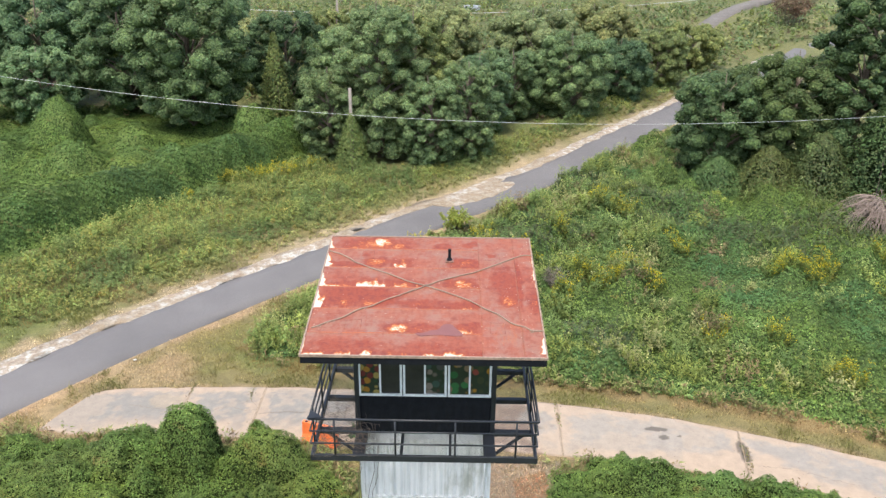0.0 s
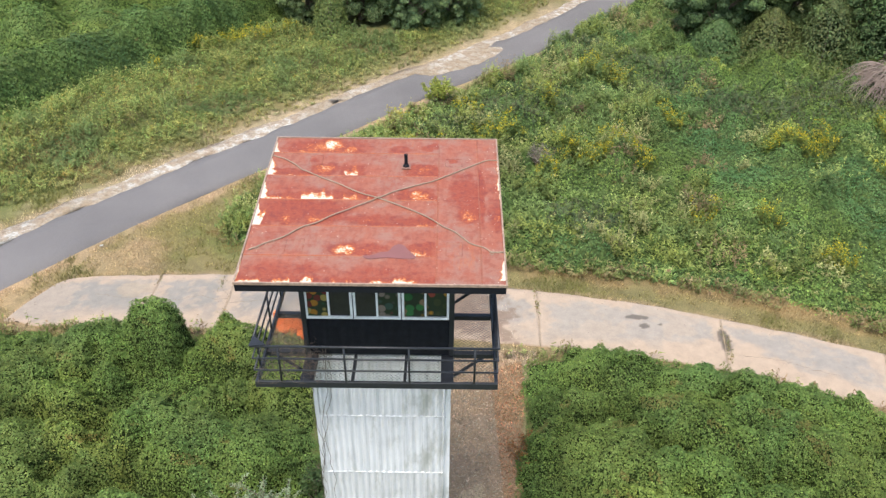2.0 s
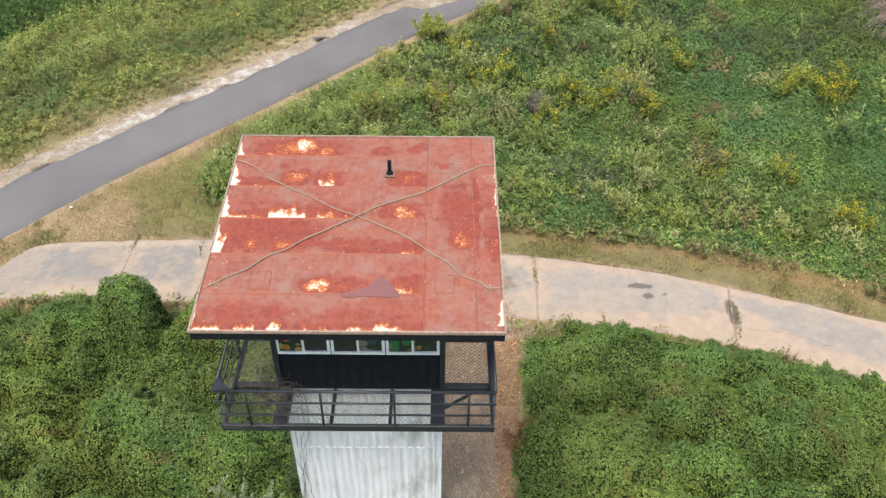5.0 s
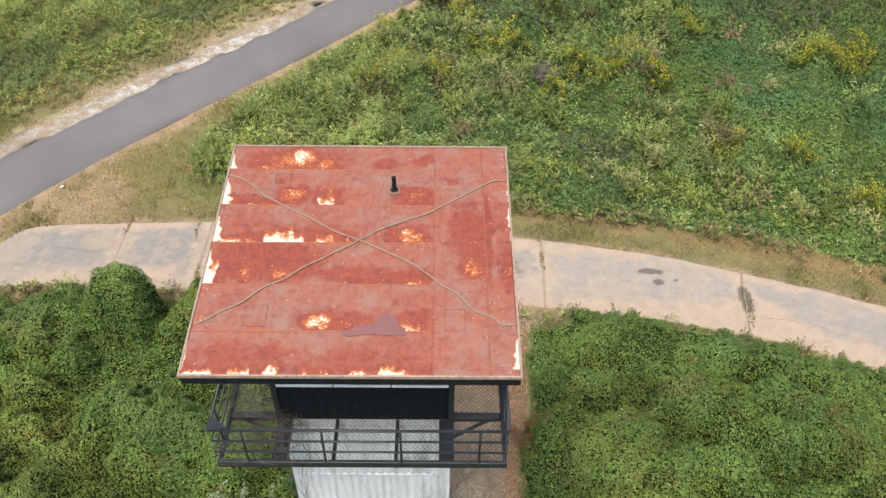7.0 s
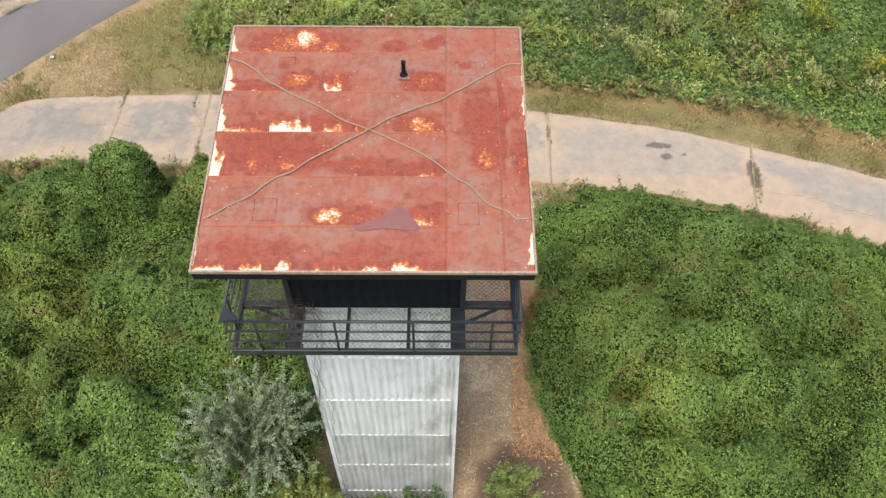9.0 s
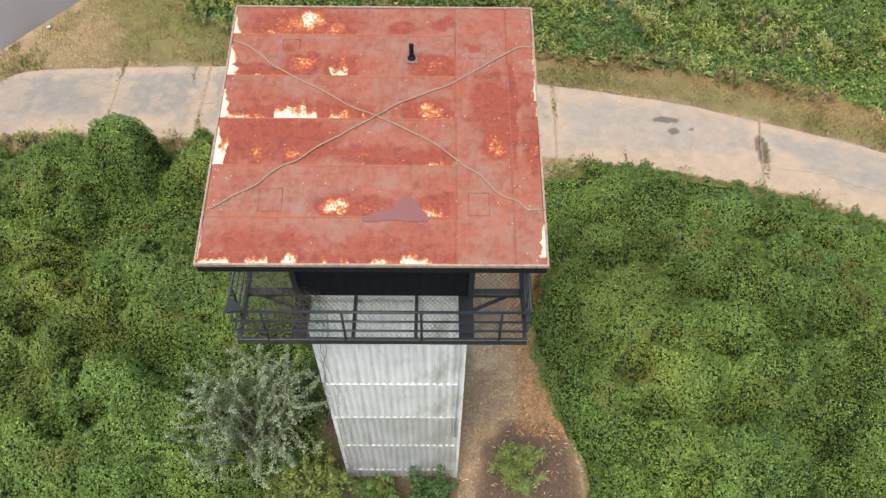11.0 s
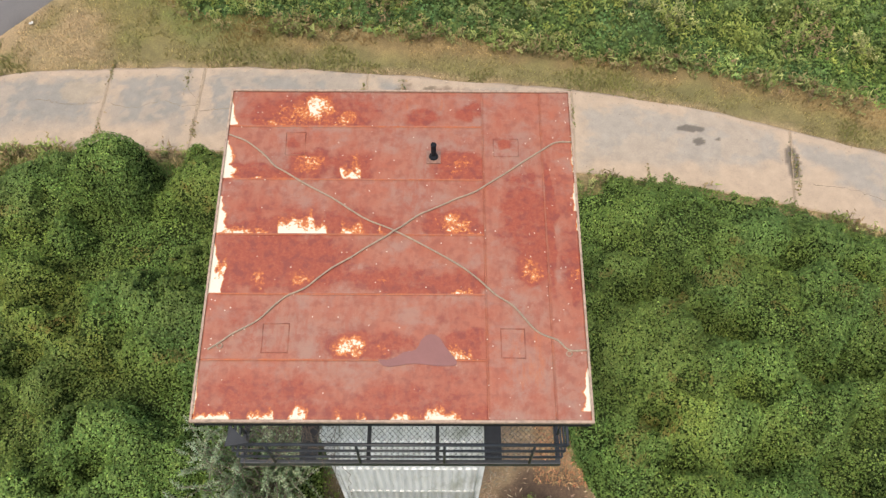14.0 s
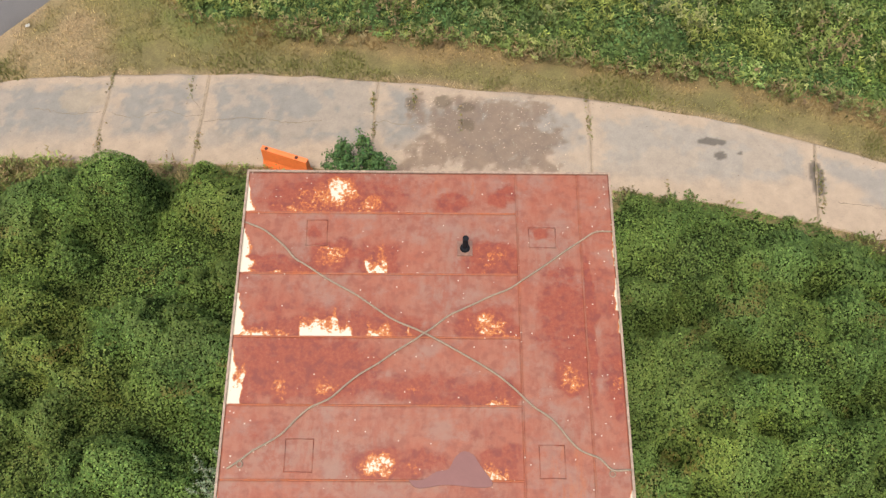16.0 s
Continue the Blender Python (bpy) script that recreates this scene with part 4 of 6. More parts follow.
def leaves(points, normals, sizes, tints, aspect=0.75, fold=0.25):
    """Folded four-cornered leaves at points, facing along normals. Returns corners, faces and tints."""
    n = len(points)
    nr = normals / np.maximum(np.linalg.norm(normals, axis=1)[:, None], 1e-6)
    r = rng.normal(size=(n, 3))
    u = np.cross(nr, r)
    u /= np.maximum(np.linalg.norm(u, axis=1)[:, None], 1e-6)
    w = np.cross(nr, u)
    s = np.asarray(sizes)[:, None] * 0.5
    v = np.empty((n, 4, 3), np.float32)
    v[:, 0] = points - u * s
    v[:, 1] = points + w * s * aspect + nr * s * fold
    v[:, 2] = points + u * s - nr * s * fold * 0.6
    v[:, 3] = points - w * s * aspect + nr * s * fold
    f = np.arange(4 * n, dtype=np.int32).reshape(n, 4)
    return v.reshape(-1, 3), f, np.repeat(tints, 4, axis=0)


def leaflets(points, normals, sizes, tints, slim=1.0):
    """Small three-cornered leaves, for what is seen from far off."""
    n = len(points)
    nr = normals / np.maximum(np.linalg.norm(normals, axis=1)[:, None], 1e-6)
    u = np.cross(nr, rng.normal(size=(n, 3)))
    u /= np.maximum(np.linalg.norm(u, axis=1)[:, None], 1e-6)
    w = np.cross(nr, u)
    s = np.asarray(sizes)[:, None] * 0.62
    v = np.stack([points + u * s, points + (w * 0.8 * slim - u * 0.55) * s, points - (w * 0.8 * slim + u * 0.55) * s], 1)
    return v.reshape(-1, 3), np.arange(3 * n, dtype=np.int32).reshape(n, 3), np.repeat(tints, 3, axis=0)


def green(n, base, spread=0.22, warm=0.1):
    """Leaf colours round a base."""
    k = np.exp(rng.normal(0, spread, n))[:, None]
    c = np.array(base)[None, :] * k
    c[:, 0] *= np.exp(rng.normal(0, warm, n))
    return c


def joined(pieces):
    vs, fs, ts, off = [], [], [], 0
    for v, f, t in pieces:
        vs.append(v)
        fs.append(f + off)
        ts.append(t)
        off += len(v)
    tri = [f for f in fs if f.shape[1] == 3]
    quad = [f for f in fs if f.shape[1] == 4]
    groups = [np.concatenate(g) for g in (quad, tri) if g]
    return np.concatenate(vs), groups, np.concatenate(ts)


def dents(x, y, holes):
    """How deep the leaf cover sinks at the gaps (cx, cy, radius, depth)."""
    z = np.zeros(np.shape(x))
    for cx, cy, r, d in holes:
        z = np.maximum(z, d * np.exp(-(((x - cx) / r) ** 2 + ((y - cy) / (0.8 * r)) ** 2) ** 1.5))
    return z


BANK_HALF = 1.2                        # half width of the long kudzu bank, toned darker for its shaded face


def domes(x, y, centers):
    """Rounded mounds (cx, cy, radius, height) that melt into each other; tall ones have steep sides."""
    total = np.ones(np.shape(x))
    for cx, cy, r, hgt in centers:
        near = (np.abs(x - cx) < r) & (np.abs(y - cy) < r)
        d2 = ((x[near] - cx) ** 2 + (y[near] - cy) ** 2) / (r * r)
        total[near] += np.exp(4 * hgt * np.clip(1 - d2, 0, 1) ** (0.5 if hgt > 1.55 * r else 1.0)) - 1
    return np.log(total) / 4


def dome_tone(x, y, centers, seed):
    """A brightness and a warmth for each mound, the same all over it."""
    g = np.random.default_rng(seed)
    z, tone = np.zeros(np.shape(x)), np.tile(np.array((0.97, 0.0))[None, :], (len(x), 1))
    for cx, cy, r, hgt in centers:
        # the bank's low brightness puts the shade of its face into the leaf colour
        own = np.array((g.uniform(0.93, 1.07), g.uniform(-0.5, 0.5)) if r != BANK_HALF else (0.86, -0.8))
        near = np.flatnonzero((np.abs(x - cx) < r) & (np.abs(y - cy) < r))
        h = hgt * np.clip(1 - ((x[near] - cx) ** 2 + (y[near] - cy) ** 2) / (r * r), 0, 1) ** 0.5
        win = h > z[near]
        z[near[win]] = h[win]
        tone[near[win]] = own
    return tone


def random_domes(bounds, count, r0, r1, h0, h1, seed):
    g = np.random.default_rng(seed)
    x0, x1, y0, y1 = bounds
    r = g.uniform(r0, r1, count)
    return np.stack([g.uniform(x0, x1, count), g.uniform(y0, y1, count), r, g.uniform(h0, h1, count) * (0.5 + 0.5 * r / r1)], 1)


KUDZU, KUDZU_BLUE, KUDZU_OLIVE = (0.1, 0.156, 0.038), (0.07, 0.142, 0.052), (0.15, 0.172, 0.043)


def pocket(x, y, seed):
    """Openings between the leaf masses."""
    n = 0.65 * vnoise(x, y, 0.95, seed + 13) + 0.35 * vnoise(x, y, 0.4, seed + 14)
    return smooth(0.58, 0.67, n) * smooth(1.4, 2.2, np.hypot(x + 9.4, y - 9.0))


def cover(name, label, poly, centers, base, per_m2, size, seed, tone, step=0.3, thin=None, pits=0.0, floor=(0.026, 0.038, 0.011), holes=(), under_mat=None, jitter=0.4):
    """A blanket of vine leaves over mounds inside a plan outline."""
    xs = [p[0] for p in poly]
    ys = [p[1] for p in poly]

    def top(x, y):
        edge = smooth(-0.1, 0.7, inside(x, y, poly) + 1.1 * (fbm(x, y, 1.7, seed) - 0.5))
        u, v = x + 0.5 * (vnoise(x, y, 0.9, seed + 11) - 0.5), y + 0.5 * (vnoise(x, y, 0.9, seed + 12) - 0.5)
        hump = domes(u, v, centers) + base * (0.35 + 1.3 * fbm(x, y, 2.6, seed + 1)) + 0.6 * (fbm(x, y, 1.0, seed + 2) - 0.5) + 0.42 * (vnoise(x, y, 0.5, seed + 3) - 0.5)
        hump = np.maximum(hump - pits * pocket(x, y, seed) - dents(x, y, holes), 0.2)
        return ground_z(x, y) - 0.12 + (hump + 0.12) * edge

    x, y, f = grid_sheet(np.arange(min(xs) - 0.6, max(xs) + 0.6, step), np.arange(min(ys) - 0.6, max(ys) + 0.6, step))
    keep = inside(x, y, poly) > -0.7
    f = f[keep[f].all(1)]
    used = np.unique(f)
    index = np.zeros(len(x), int)
    index[used] = np.arange(len(used))
    x, y, f = x[used], y[used], index[f]
    z = top(x, y)
    corner = np.stack([x, y, z], 1)[f]
    cross = np.cross(corner[:, 2] - corner[:, 0], corner[:, 3] - corner[:, 1])
    area = 0.5 * np.linalg.norm(cross, axis=1)
    mid = corner.mean(1)
    weight = area * (inside(mid[:, 0], mid[:, 1], poly) > -0.25)
    if pits:
        weight = weight * (1 - 0.6 * pocket(mid[:, 0], mid[:, 1], seed))
    if len(holes):
        weight = weight * (1 - 0.55 * np.clip(dents(mid[:, 0], mid[:, 1], holes), 0, 1))
    if thin is not None:
        weight = weight * thin(mid[:, 0], mid[:, 1])
    n = int(weight.sum() * per_m2)
    q = rng.choice(len(f), n, p=weight / weight.sum())
    a, b = rng.uniform(0, 1, (n, 1)), rng.uniform(0, 1, (n, 1))
    cq = corner[q]
    pts = (cq[:, 0] * (1 - a) + cq[:, 1] * a) * (1 - b) + (cq[:, 3] * (1 - a) + cq[:, 2] * a) * b
    nr = cross[q] / np.linalg.norm(cross[q], axis=1)[:, None]
    out = rng.uniform(-0.06, 0.06, n) + 0.2 * (vnoise(pts[:, 0] * 1.3 + pts[:, 2], pts[:, 1] + pts[:, 2] * 1.3, 0.24, seed + 6) - 0.5)
    pts = pts + nr * out[:, None]
    tints = tone(pts[:, 0] + pts[:, 2], pts[:, 1] + pts[:, 2], n)
    own = dome_tone(pts[:, 0], pts[:, 1], centers, seed)
    tints = tints * own[:, :1] * np.stack([1 + 0.13 * own[:, 1], 1 + 0.02 * own[:, 1], 1 - 0.12 * own[:, 1]], 1)
    face = nr + np.array((0, 0, 0.25)) + rng.normal(0, jitter, (n, 3))
    lv = leaflets(pts, face, rng.uniform(0.65, 1.35, n) * size, tints)
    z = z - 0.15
    # floor is darker than the leaves: the shade beneath them, put into its colour
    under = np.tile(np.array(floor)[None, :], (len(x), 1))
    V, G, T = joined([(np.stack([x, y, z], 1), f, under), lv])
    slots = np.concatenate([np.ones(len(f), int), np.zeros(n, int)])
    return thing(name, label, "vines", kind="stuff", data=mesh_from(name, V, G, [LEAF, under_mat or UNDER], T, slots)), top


def kudzu_tone(seed, olive=0.4, blue=0.3, gain=1.0, spread=0.3):
    def tone(x, y, n):
        c = green(n, KUDZU, spread, 0.08) * (0.56 + 0.75 * fbm(x, y, 1.6, seed + 3) + 0.25 * vnoise(x, y, 0.5, seed + 4))[:, None]
        w = smooth(0.42, 0.68, fbm(x, y, 4.0, seed)) * olive
        c = c + (green(n, KUDZU_OLIVE) - c) * w[:, None]
        w = smooth(0.45, 0.7, fbm(x, y, 6.0, seed + 5)) * blue
        c = c + (green(n, KUDZU_BLUE) - c) * w[:, None]
        dead = (fbm(x, y, 1.0, seed + 8) > 0.74) & (rng.uniform(0, 1, n) < 0.6)
        c[dead] = c[dead] * 0.55 + np.array((0.085, 0.05, 0.018))
        return c * gain
    return tone


K1 = [(-18.5, -3.6), (-18.5, 10.6), (-17.5, 10.7), (-14, 10.4), (-11.2, 10.4), (-8.5, 10.4), (-6.0, 10.5), (-4.6, 9.6), (-3.0, 7.5), (-2.2, 3.5), (-1.9, -1.0), (-1.7, -2.2), (1.2, -2.4), (1.4, -3.6)]
K1_DOMES = np.concatenate([random_domes((-22, -13, -6, 9.0), 16, 1.5, 3.0, 1.2, 2.3, 3), random_domes((-22, -1, -6, 9.6), 110, 0.5, 1.1, 0.5, 1.0, 13), np.array([
    (-9.4, 9, 1.25, 2.7), (-9, 9.2, 0.9, 2.3), (-9.9, 9.1, 0.85, 2.2), (-6.9, 8.9, 1.62, 1.75), (-6, 8.6, 1.32, 1.4), (-11.9, 8.5, 1.92, 1.49), (-11.8, 6.1, 1.8, 1.66), (-10.7, 6.9, 1.32, 1.57), (-6.9, 6.4, 1.44, 1.13), (-8.1, 4.5, 1.92, 1.84), (-6.6, 4.2, 1.8, 1.75), (-5.2, 3.8, 2.16, 1.4), (-9.3, 3.7, 1.44, 1.57), (-11, 3.9, 1.44, 1.31), (-7.5, 2.7, 1.44, 1.4), (-9.9, 2.6, 1.44, 1.4), (-8.7, 0.8, 2.04, 1.75), (-7.2, 0.7, 1.8, 1.57), (-9.8, -0.4, 1.92, 1.49), (-7.6, -0.9, 1.8, 1.49), (-6.2, 2.6, 1.2, 1.05), (-4.3, 6.6, 1.56, 0.87), (-13.5, 8, 2.16, 1.22), (-13.2, 3, 2.64, 1.66)])])
K1_HOLES = [(-8.1, 9.2, 0.6, 2.61), (-9.8, 7.7, 0.8, 1.74), (-8.7, 6.5, 1.3, 1.74), (-7.6, 7.3, 0.9, 1.59), (-9.6, 6.1, 0.8, 1.74), (-10.5, 4.9, 0.7, 1.89), (-11, 3, 0.6, 1.45), (-9.1, 2.2, 0.8, 1.74), (-6.8, 1.7, 0.8, 1.74), (-8.3, 3.6, 0.35, 1.01), (-7.8, 2, 0.5, 1.3), (-10.7, 6, 0.5, 1.16), (-8.3, -0.1, 0.5, 1.3), (-9.3, -0.5, 0.4, 1.3), (-5.2, 1.1, 0.9, 1.89), (-3, 1.2, 0.8, 2.03), (-5.8, 5.4, 0.7, 1.45), (-12.6, 5, 0.6, 1.45), (-2.6, -0.3, 0.7, 2.32), (-3.4, 2.3, 0.8, 2.03), (-2.9, 3.6, 0.6, 1.74)]
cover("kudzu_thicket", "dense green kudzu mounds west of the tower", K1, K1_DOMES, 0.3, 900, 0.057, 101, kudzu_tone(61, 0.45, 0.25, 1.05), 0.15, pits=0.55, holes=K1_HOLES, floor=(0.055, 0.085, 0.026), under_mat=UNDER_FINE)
K2 = [(4.2, 9.0), (3.85, 6.0), (3.75, 3.0), (4.15, 0.9), (4.8, -1.2), (5.2, -3.6), (19.5, -3.6), (20.5, 5.0), (18.7, 5.9), (14.8, 7.8), (11.8, 9.0), (8.6, 9.75), (6.4, 9.9)]
K2_DOMES = np.concatenate([random_domes((13.5, 23, -6, 6.5), 16, 1.3, 2.4, 1.0, 1.9, 4), random_domes((4.7, 23, -6, 7.6), 120, 0.5, 1.1, 0.5, 1.0, 14), np.array([
    (6.7, 7.6, 1.62, 1.14), (8.5, 7.2, 1.76, 1.33), (10.3, 6.9, 1.62, 1.23), (12, 6.4, 1.62, 1.33), (13.4, 6, 1.62, 1.23), (5.6, 5.8, 1.49, 1.07), (8.6, 5.3, 1.62, 1.59), (9.9, 4.7, 1.76, 1.59), (11.8, 4.7, 1.89, 1.68), (5.5, 3.8, 1.76, 1.42), (7, 3.3, 1.89, 1.68), (8.1, 2.6, 1.62, 1.51), (9.7, 2.7, 1.76, 1.59), (11, 3.9, 1.22, 1.42), (13.4, 3.4, 1.89, 1.68), (5.9, 2.1, 1.62, 1.33), (10.6, 1.6, 1.76, 1.51), (7.2, 1.3, 1.35, 1.42), (8.5, 1, 1.35, 1.42), (9.8, 0.9, 1.35, 1.33), (5.5, 0.3, 1.62, 1.33), (7.1, -0.9, 1.76, 1.42), (9.6, -1, 1.89, 1.51), (12.6, -0.4, 1.89, 1.59), (5.9, -2.2, 1.76, 1.33)])])
K2_HOLES = [(7.4, 5.3, 0.6, 1.2), (8.2, 4.1, 0.5, 1.3), (9.1, 3.7, 0.5, 1.6), (11.1, 6.0, 0.6, 1.0), (11.1, 2.7, 0.7, 1.3), (12.9, 5.6, 0.5, 1.1), (12.6, 2.9, 0.6, 1.2), (12.3, 1.1, 0.6, 1.3), (9.2, 0.2, 0.65, 1.6), (11.3, -0.3, 0.7, 1.6), (8.9, 2.0, 0.45, 1.0), (6.4, 1.3, 0.45, 0.9), (7.1, 0.0, 0.4, 0.9), (6.2, 5.0, 0.5, 0.8), (13.3, 1.9, 0.5, 1.1), (10.6, 5.7, 0.4, 0.9)]
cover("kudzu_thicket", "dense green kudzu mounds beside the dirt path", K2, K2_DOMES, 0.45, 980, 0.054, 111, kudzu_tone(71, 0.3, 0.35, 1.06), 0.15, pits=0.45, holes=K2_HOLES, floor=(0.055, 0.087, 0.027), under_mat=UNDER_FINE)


# ---- tall weeds ----
def stalks(x, y, z, height, per, leaf, tint, droop=0.5, stem=(0.09, 0.1, 0.03), head=None, head_share=0.0, slim=0.45):
    """Upright weeds: a thin stem, leaves along it and, on a share, a yellow or pale flower head."""
    n = len(x)
    lean = rng.normal(0, 0.16, (n, 2))
    foot = np.stack([x, y, z - 0.05], 1)
    tip = foot + np.stack([lean[:, 0] * height, lean[:, 1] * height, height], 1)
    a = rng.uniform(0, np.pi, n)
    side = np.stack([np.cos(a), np.sin(a), np.zeros(n)], 1) * 0.008
    sv = np.stack([foot - side, foot + side, tip], 1).reshape(-1, 3)
    pieces = [(sv, np.arange(3 * n).reshape(n, 3), np.repeat(np.tile(np.array(stem)[None, :], (n, 1)), 3, axis=0))]
    i = np.repeat(np.arange(n), per)
    k = rng.uniform(0.25, 1.0, len(i))
    p = foot[i] + (tip - foot)[i] * k[:, None]
    a = rng.uniform(0, 2 * np.pi, len(i))
    out = np.stack([np.cos(a), np.sin(a), rng.normal(0.1, 0.3, len(i))], 1)
    size = leaf * rng.uniform(0.6, 1.3, len(i)) * (1.25 - 0.6 * k)
    p = p + out * size[:, None] * 0.55
    nr = np.stack([-np.cos(a) * droop, -np.sin(a) * droop, np.ones(len(i))], 1) + rng.normal(0, 0.3, (len(i), 3))
    # leaves get darker down the stem: shade within the stand, put into their tint
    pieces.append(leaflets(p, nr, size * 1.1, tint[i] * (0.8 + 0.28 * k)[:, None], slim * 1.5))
    if head is not None and head_share > 0:
        pick = rng.uniform(0, 1, n) < head_share
        j = np.repeat(np.flatnonzero(pick), 12)
        p = tip[j] + rng.normal(0, 1, (len(j), 3)) * np.array((0.09, 0.09, 0.1))
        pieces.append(leaves(p, rng.normal(0, 1, (len(j), 3)) + np.array((0, 0, 0.8)), rng.uniform(0.05, 0.1, len(j)), green(len(j), head, 0.2, 0.05)))
    return pieces


def scatter(poly, per_m2, edge=0.0, seed=1):
    xs, ys = [p[0] for p in poly], [p[1] for p in poly]
    n = int((max(xs) - min(xs)) * (max(ys) - min(ys)) * per_m2)
    x, y = rng.uniform(min(xs), max(xs), n), rng.uniform(min(ys), max(ys), n)
    ok = inside(x, y, poly) + 1.2 * (fbm(x, y, 1.3, seed) - 0.5) > edge
    return x[ok], y[ok]


FIELD = [(-8.9, 17.2), (-9.9, 19.2), (-8.3, 22.9), (-5.9, 26.2), (-3.0, 29.6), (0.2, 33.2), (4.4, 37.6), (9.8, 44.2), (17.0, 53.8), (22, 60), (28, 54), (36, 38), (33, 20), (27, 8), (24, 9.2), (17.8, 12.2), (12.4, 14.1), (7.9, 15.1), (4.0, 15.8), (0, 16.4), (-4, 16.6)]
FIELD_DOMES = np.concatenate([random_domes((2, 34, 14, 40), 40, 1.0, 2.6, 0.5, 1.2, 8), random_domes((-4, 34, 14.5, 50), 260, 0.5, 1.3, 0.5, 1.3, 18), random_domes((5, 40, 35, 58), 30, 1.5, 3.0, 0.5, 1.3, 9)])


def field_thin(x, y):
    """Vines lie thickest towards the east and thin out by the lane."""
    east = smooth(5, 17, x - 0.1 * (y - 16) + 22 * (fbm(x, y, 6, 77) - 0.5))
    return np.clip(0.24 + 0.76 * east + 0.3 * smooth(23, 16, y), 0, 1.1)


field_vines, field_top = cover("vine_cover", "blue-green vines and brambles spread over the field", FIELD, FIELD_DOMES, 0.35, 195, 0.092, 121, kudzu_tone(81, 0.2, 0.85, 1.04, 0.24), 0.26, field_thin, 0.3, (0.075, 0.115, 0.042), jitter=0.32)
BRAMBLES = [(5.5, 31.2, 3.2), (1.0, 29.0, 1.8), (20.5, 31.4, 3.6), (8.3, 18.9, 2.0), (15.5, 36.5, 3.0), (11.5, 41.0, 3.0), (25.5, 33.5, 3.0)]


def bramble(x, y):
    """Where dull dark brambles crowd out the weeds."""
    w = np.zeros(np.shape(x))
    for bx, by, r in BRAMBLES:
        w = np.maximum(w, np.clip(1.5 - np.hypot(x - bx, (y - by) * 1.2) / r, 0, 1))
    return w


# upright weeds grow in stands, each of one kind, height and colour
WEEDS = np.array([(0.2, 0.25, 0.075), (0.235, 0.275, 0.07), (0.155, 0.215, 0.07), (0.25, 0.255, 0.11), (0.125, 0.19, 0.065), (0.2, 0.15, 0.085)])
cx, cy = scatter(FIELD, 1.2, 0.1, 31)
east = smooth(4, 17, cx - 0.1 * (cy - 16) + 22 * (fbm(cx, cy, 6, 77) - 0.5))
ok = rng.uniform(0, 1, len(cx)) < (1.0 - 0.9 * east) * (1 - 0.8 * bramble(cx, cy))
cx, cy = cx[ok], cy[ok]
kind = rng.choice(6, len(cx), p=(0.27, 0.17, 0.23, 0.12, 0.13, 0.08))
high = rng.uniform(0.6, 1.6, len(cx)) * smooth(-0.3, 1.6, inside(cx, cy, FIELD))
wide = rng.uniform(0.22, 0.62, len(cx))
many = (16 + 38 * wide).astype(int)
own = np.repeat(np.arange(len(cx)), many)
wx, wy = cx[own] + rng.normal(0, 1, len(own)) * wide[own], cy[own] + rng.normal(0, 1, len(own)) * wide[own]
ok = inside(wx, wy, FIELD) > -0.15
own, wx, wy = own[ok], wx[ok], wy[ok]
wt = WEEDS[kind[own]] * np.exp(rng.normal(0, 0.16, len(own)))[:, None] * np.exp(rng.normal(0, 0.16, len(cx)))[own][:, None]
wh = np.maximum(0.25, high[own] * rng.uniform(0.65, 1.15, len(own)) * (1.1 - 0.35 * np.hypot(wx - cx[own], wy - cy[own]) / (2 * wide[own])))
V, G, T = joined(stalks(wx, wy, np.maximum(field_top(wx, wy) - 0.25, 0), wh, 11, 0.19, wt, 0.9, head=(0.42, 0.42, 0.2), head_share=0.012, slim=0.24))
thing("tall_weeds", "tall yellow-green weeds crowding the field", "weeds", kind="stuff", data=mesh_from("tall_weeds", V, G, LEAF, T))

# the field's west end, where the weeds stand tallest and palest
wx, wy = scatter([(-9.3, 17.4), (-9.6, 19.2), (-8.0, 22.6), (-5.4, 26.2), (-1.5, 29.5), (0.5, 27.0), (-0.5, 21.0), (0.5, 17.2), (-4, 17.0)], 30, 0.1, 37)
wt = green(len(wx), (0.21, 0.26, 0.08), 0.2, 0.12) * (0.75 + 0.5 * vnoise(wx, wy, 1.1, 38))[:, None]
wh = rng.uniform(0.5, 1.0, len(wx)) * (0.6 + 1.1 * fbm(wx, wy, 1.5, 39))
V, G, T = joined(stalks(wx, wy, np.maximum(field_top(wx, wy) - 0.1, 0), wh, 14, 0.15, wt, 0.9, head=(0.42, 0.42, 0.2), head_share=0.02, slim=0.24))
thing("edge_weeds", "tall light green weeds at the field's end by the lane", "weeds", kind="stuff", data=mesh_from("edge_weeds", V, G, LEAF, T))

# low brambles in dull dark mats
bx, by = scatter(FIELD, 26, 0.2, 33)
ok = rng.uniform(0, 1, len(bx)) < bramble(bx, by)
bx, by = bx[ok], by[ok]
bt = green(len(bx), (0.088, 0.115, 0.055), 0.28, 0.15)
V, G, T = joined(stalks(bx, by, np.maximum(field_top(bx, by) - 0.15, 0), rng.uniform(0.25, 0.7, len(bx)), 12, 0.12, bt, 0.7, stem=(0.12, 0.085, 0.06), slim=0.4))
thing("bramble_mats", "dull dark green brambles matted over the field", "brambles", kind="stuff", data=mesh_from("bramble_mats", V, G, LEAF, T))

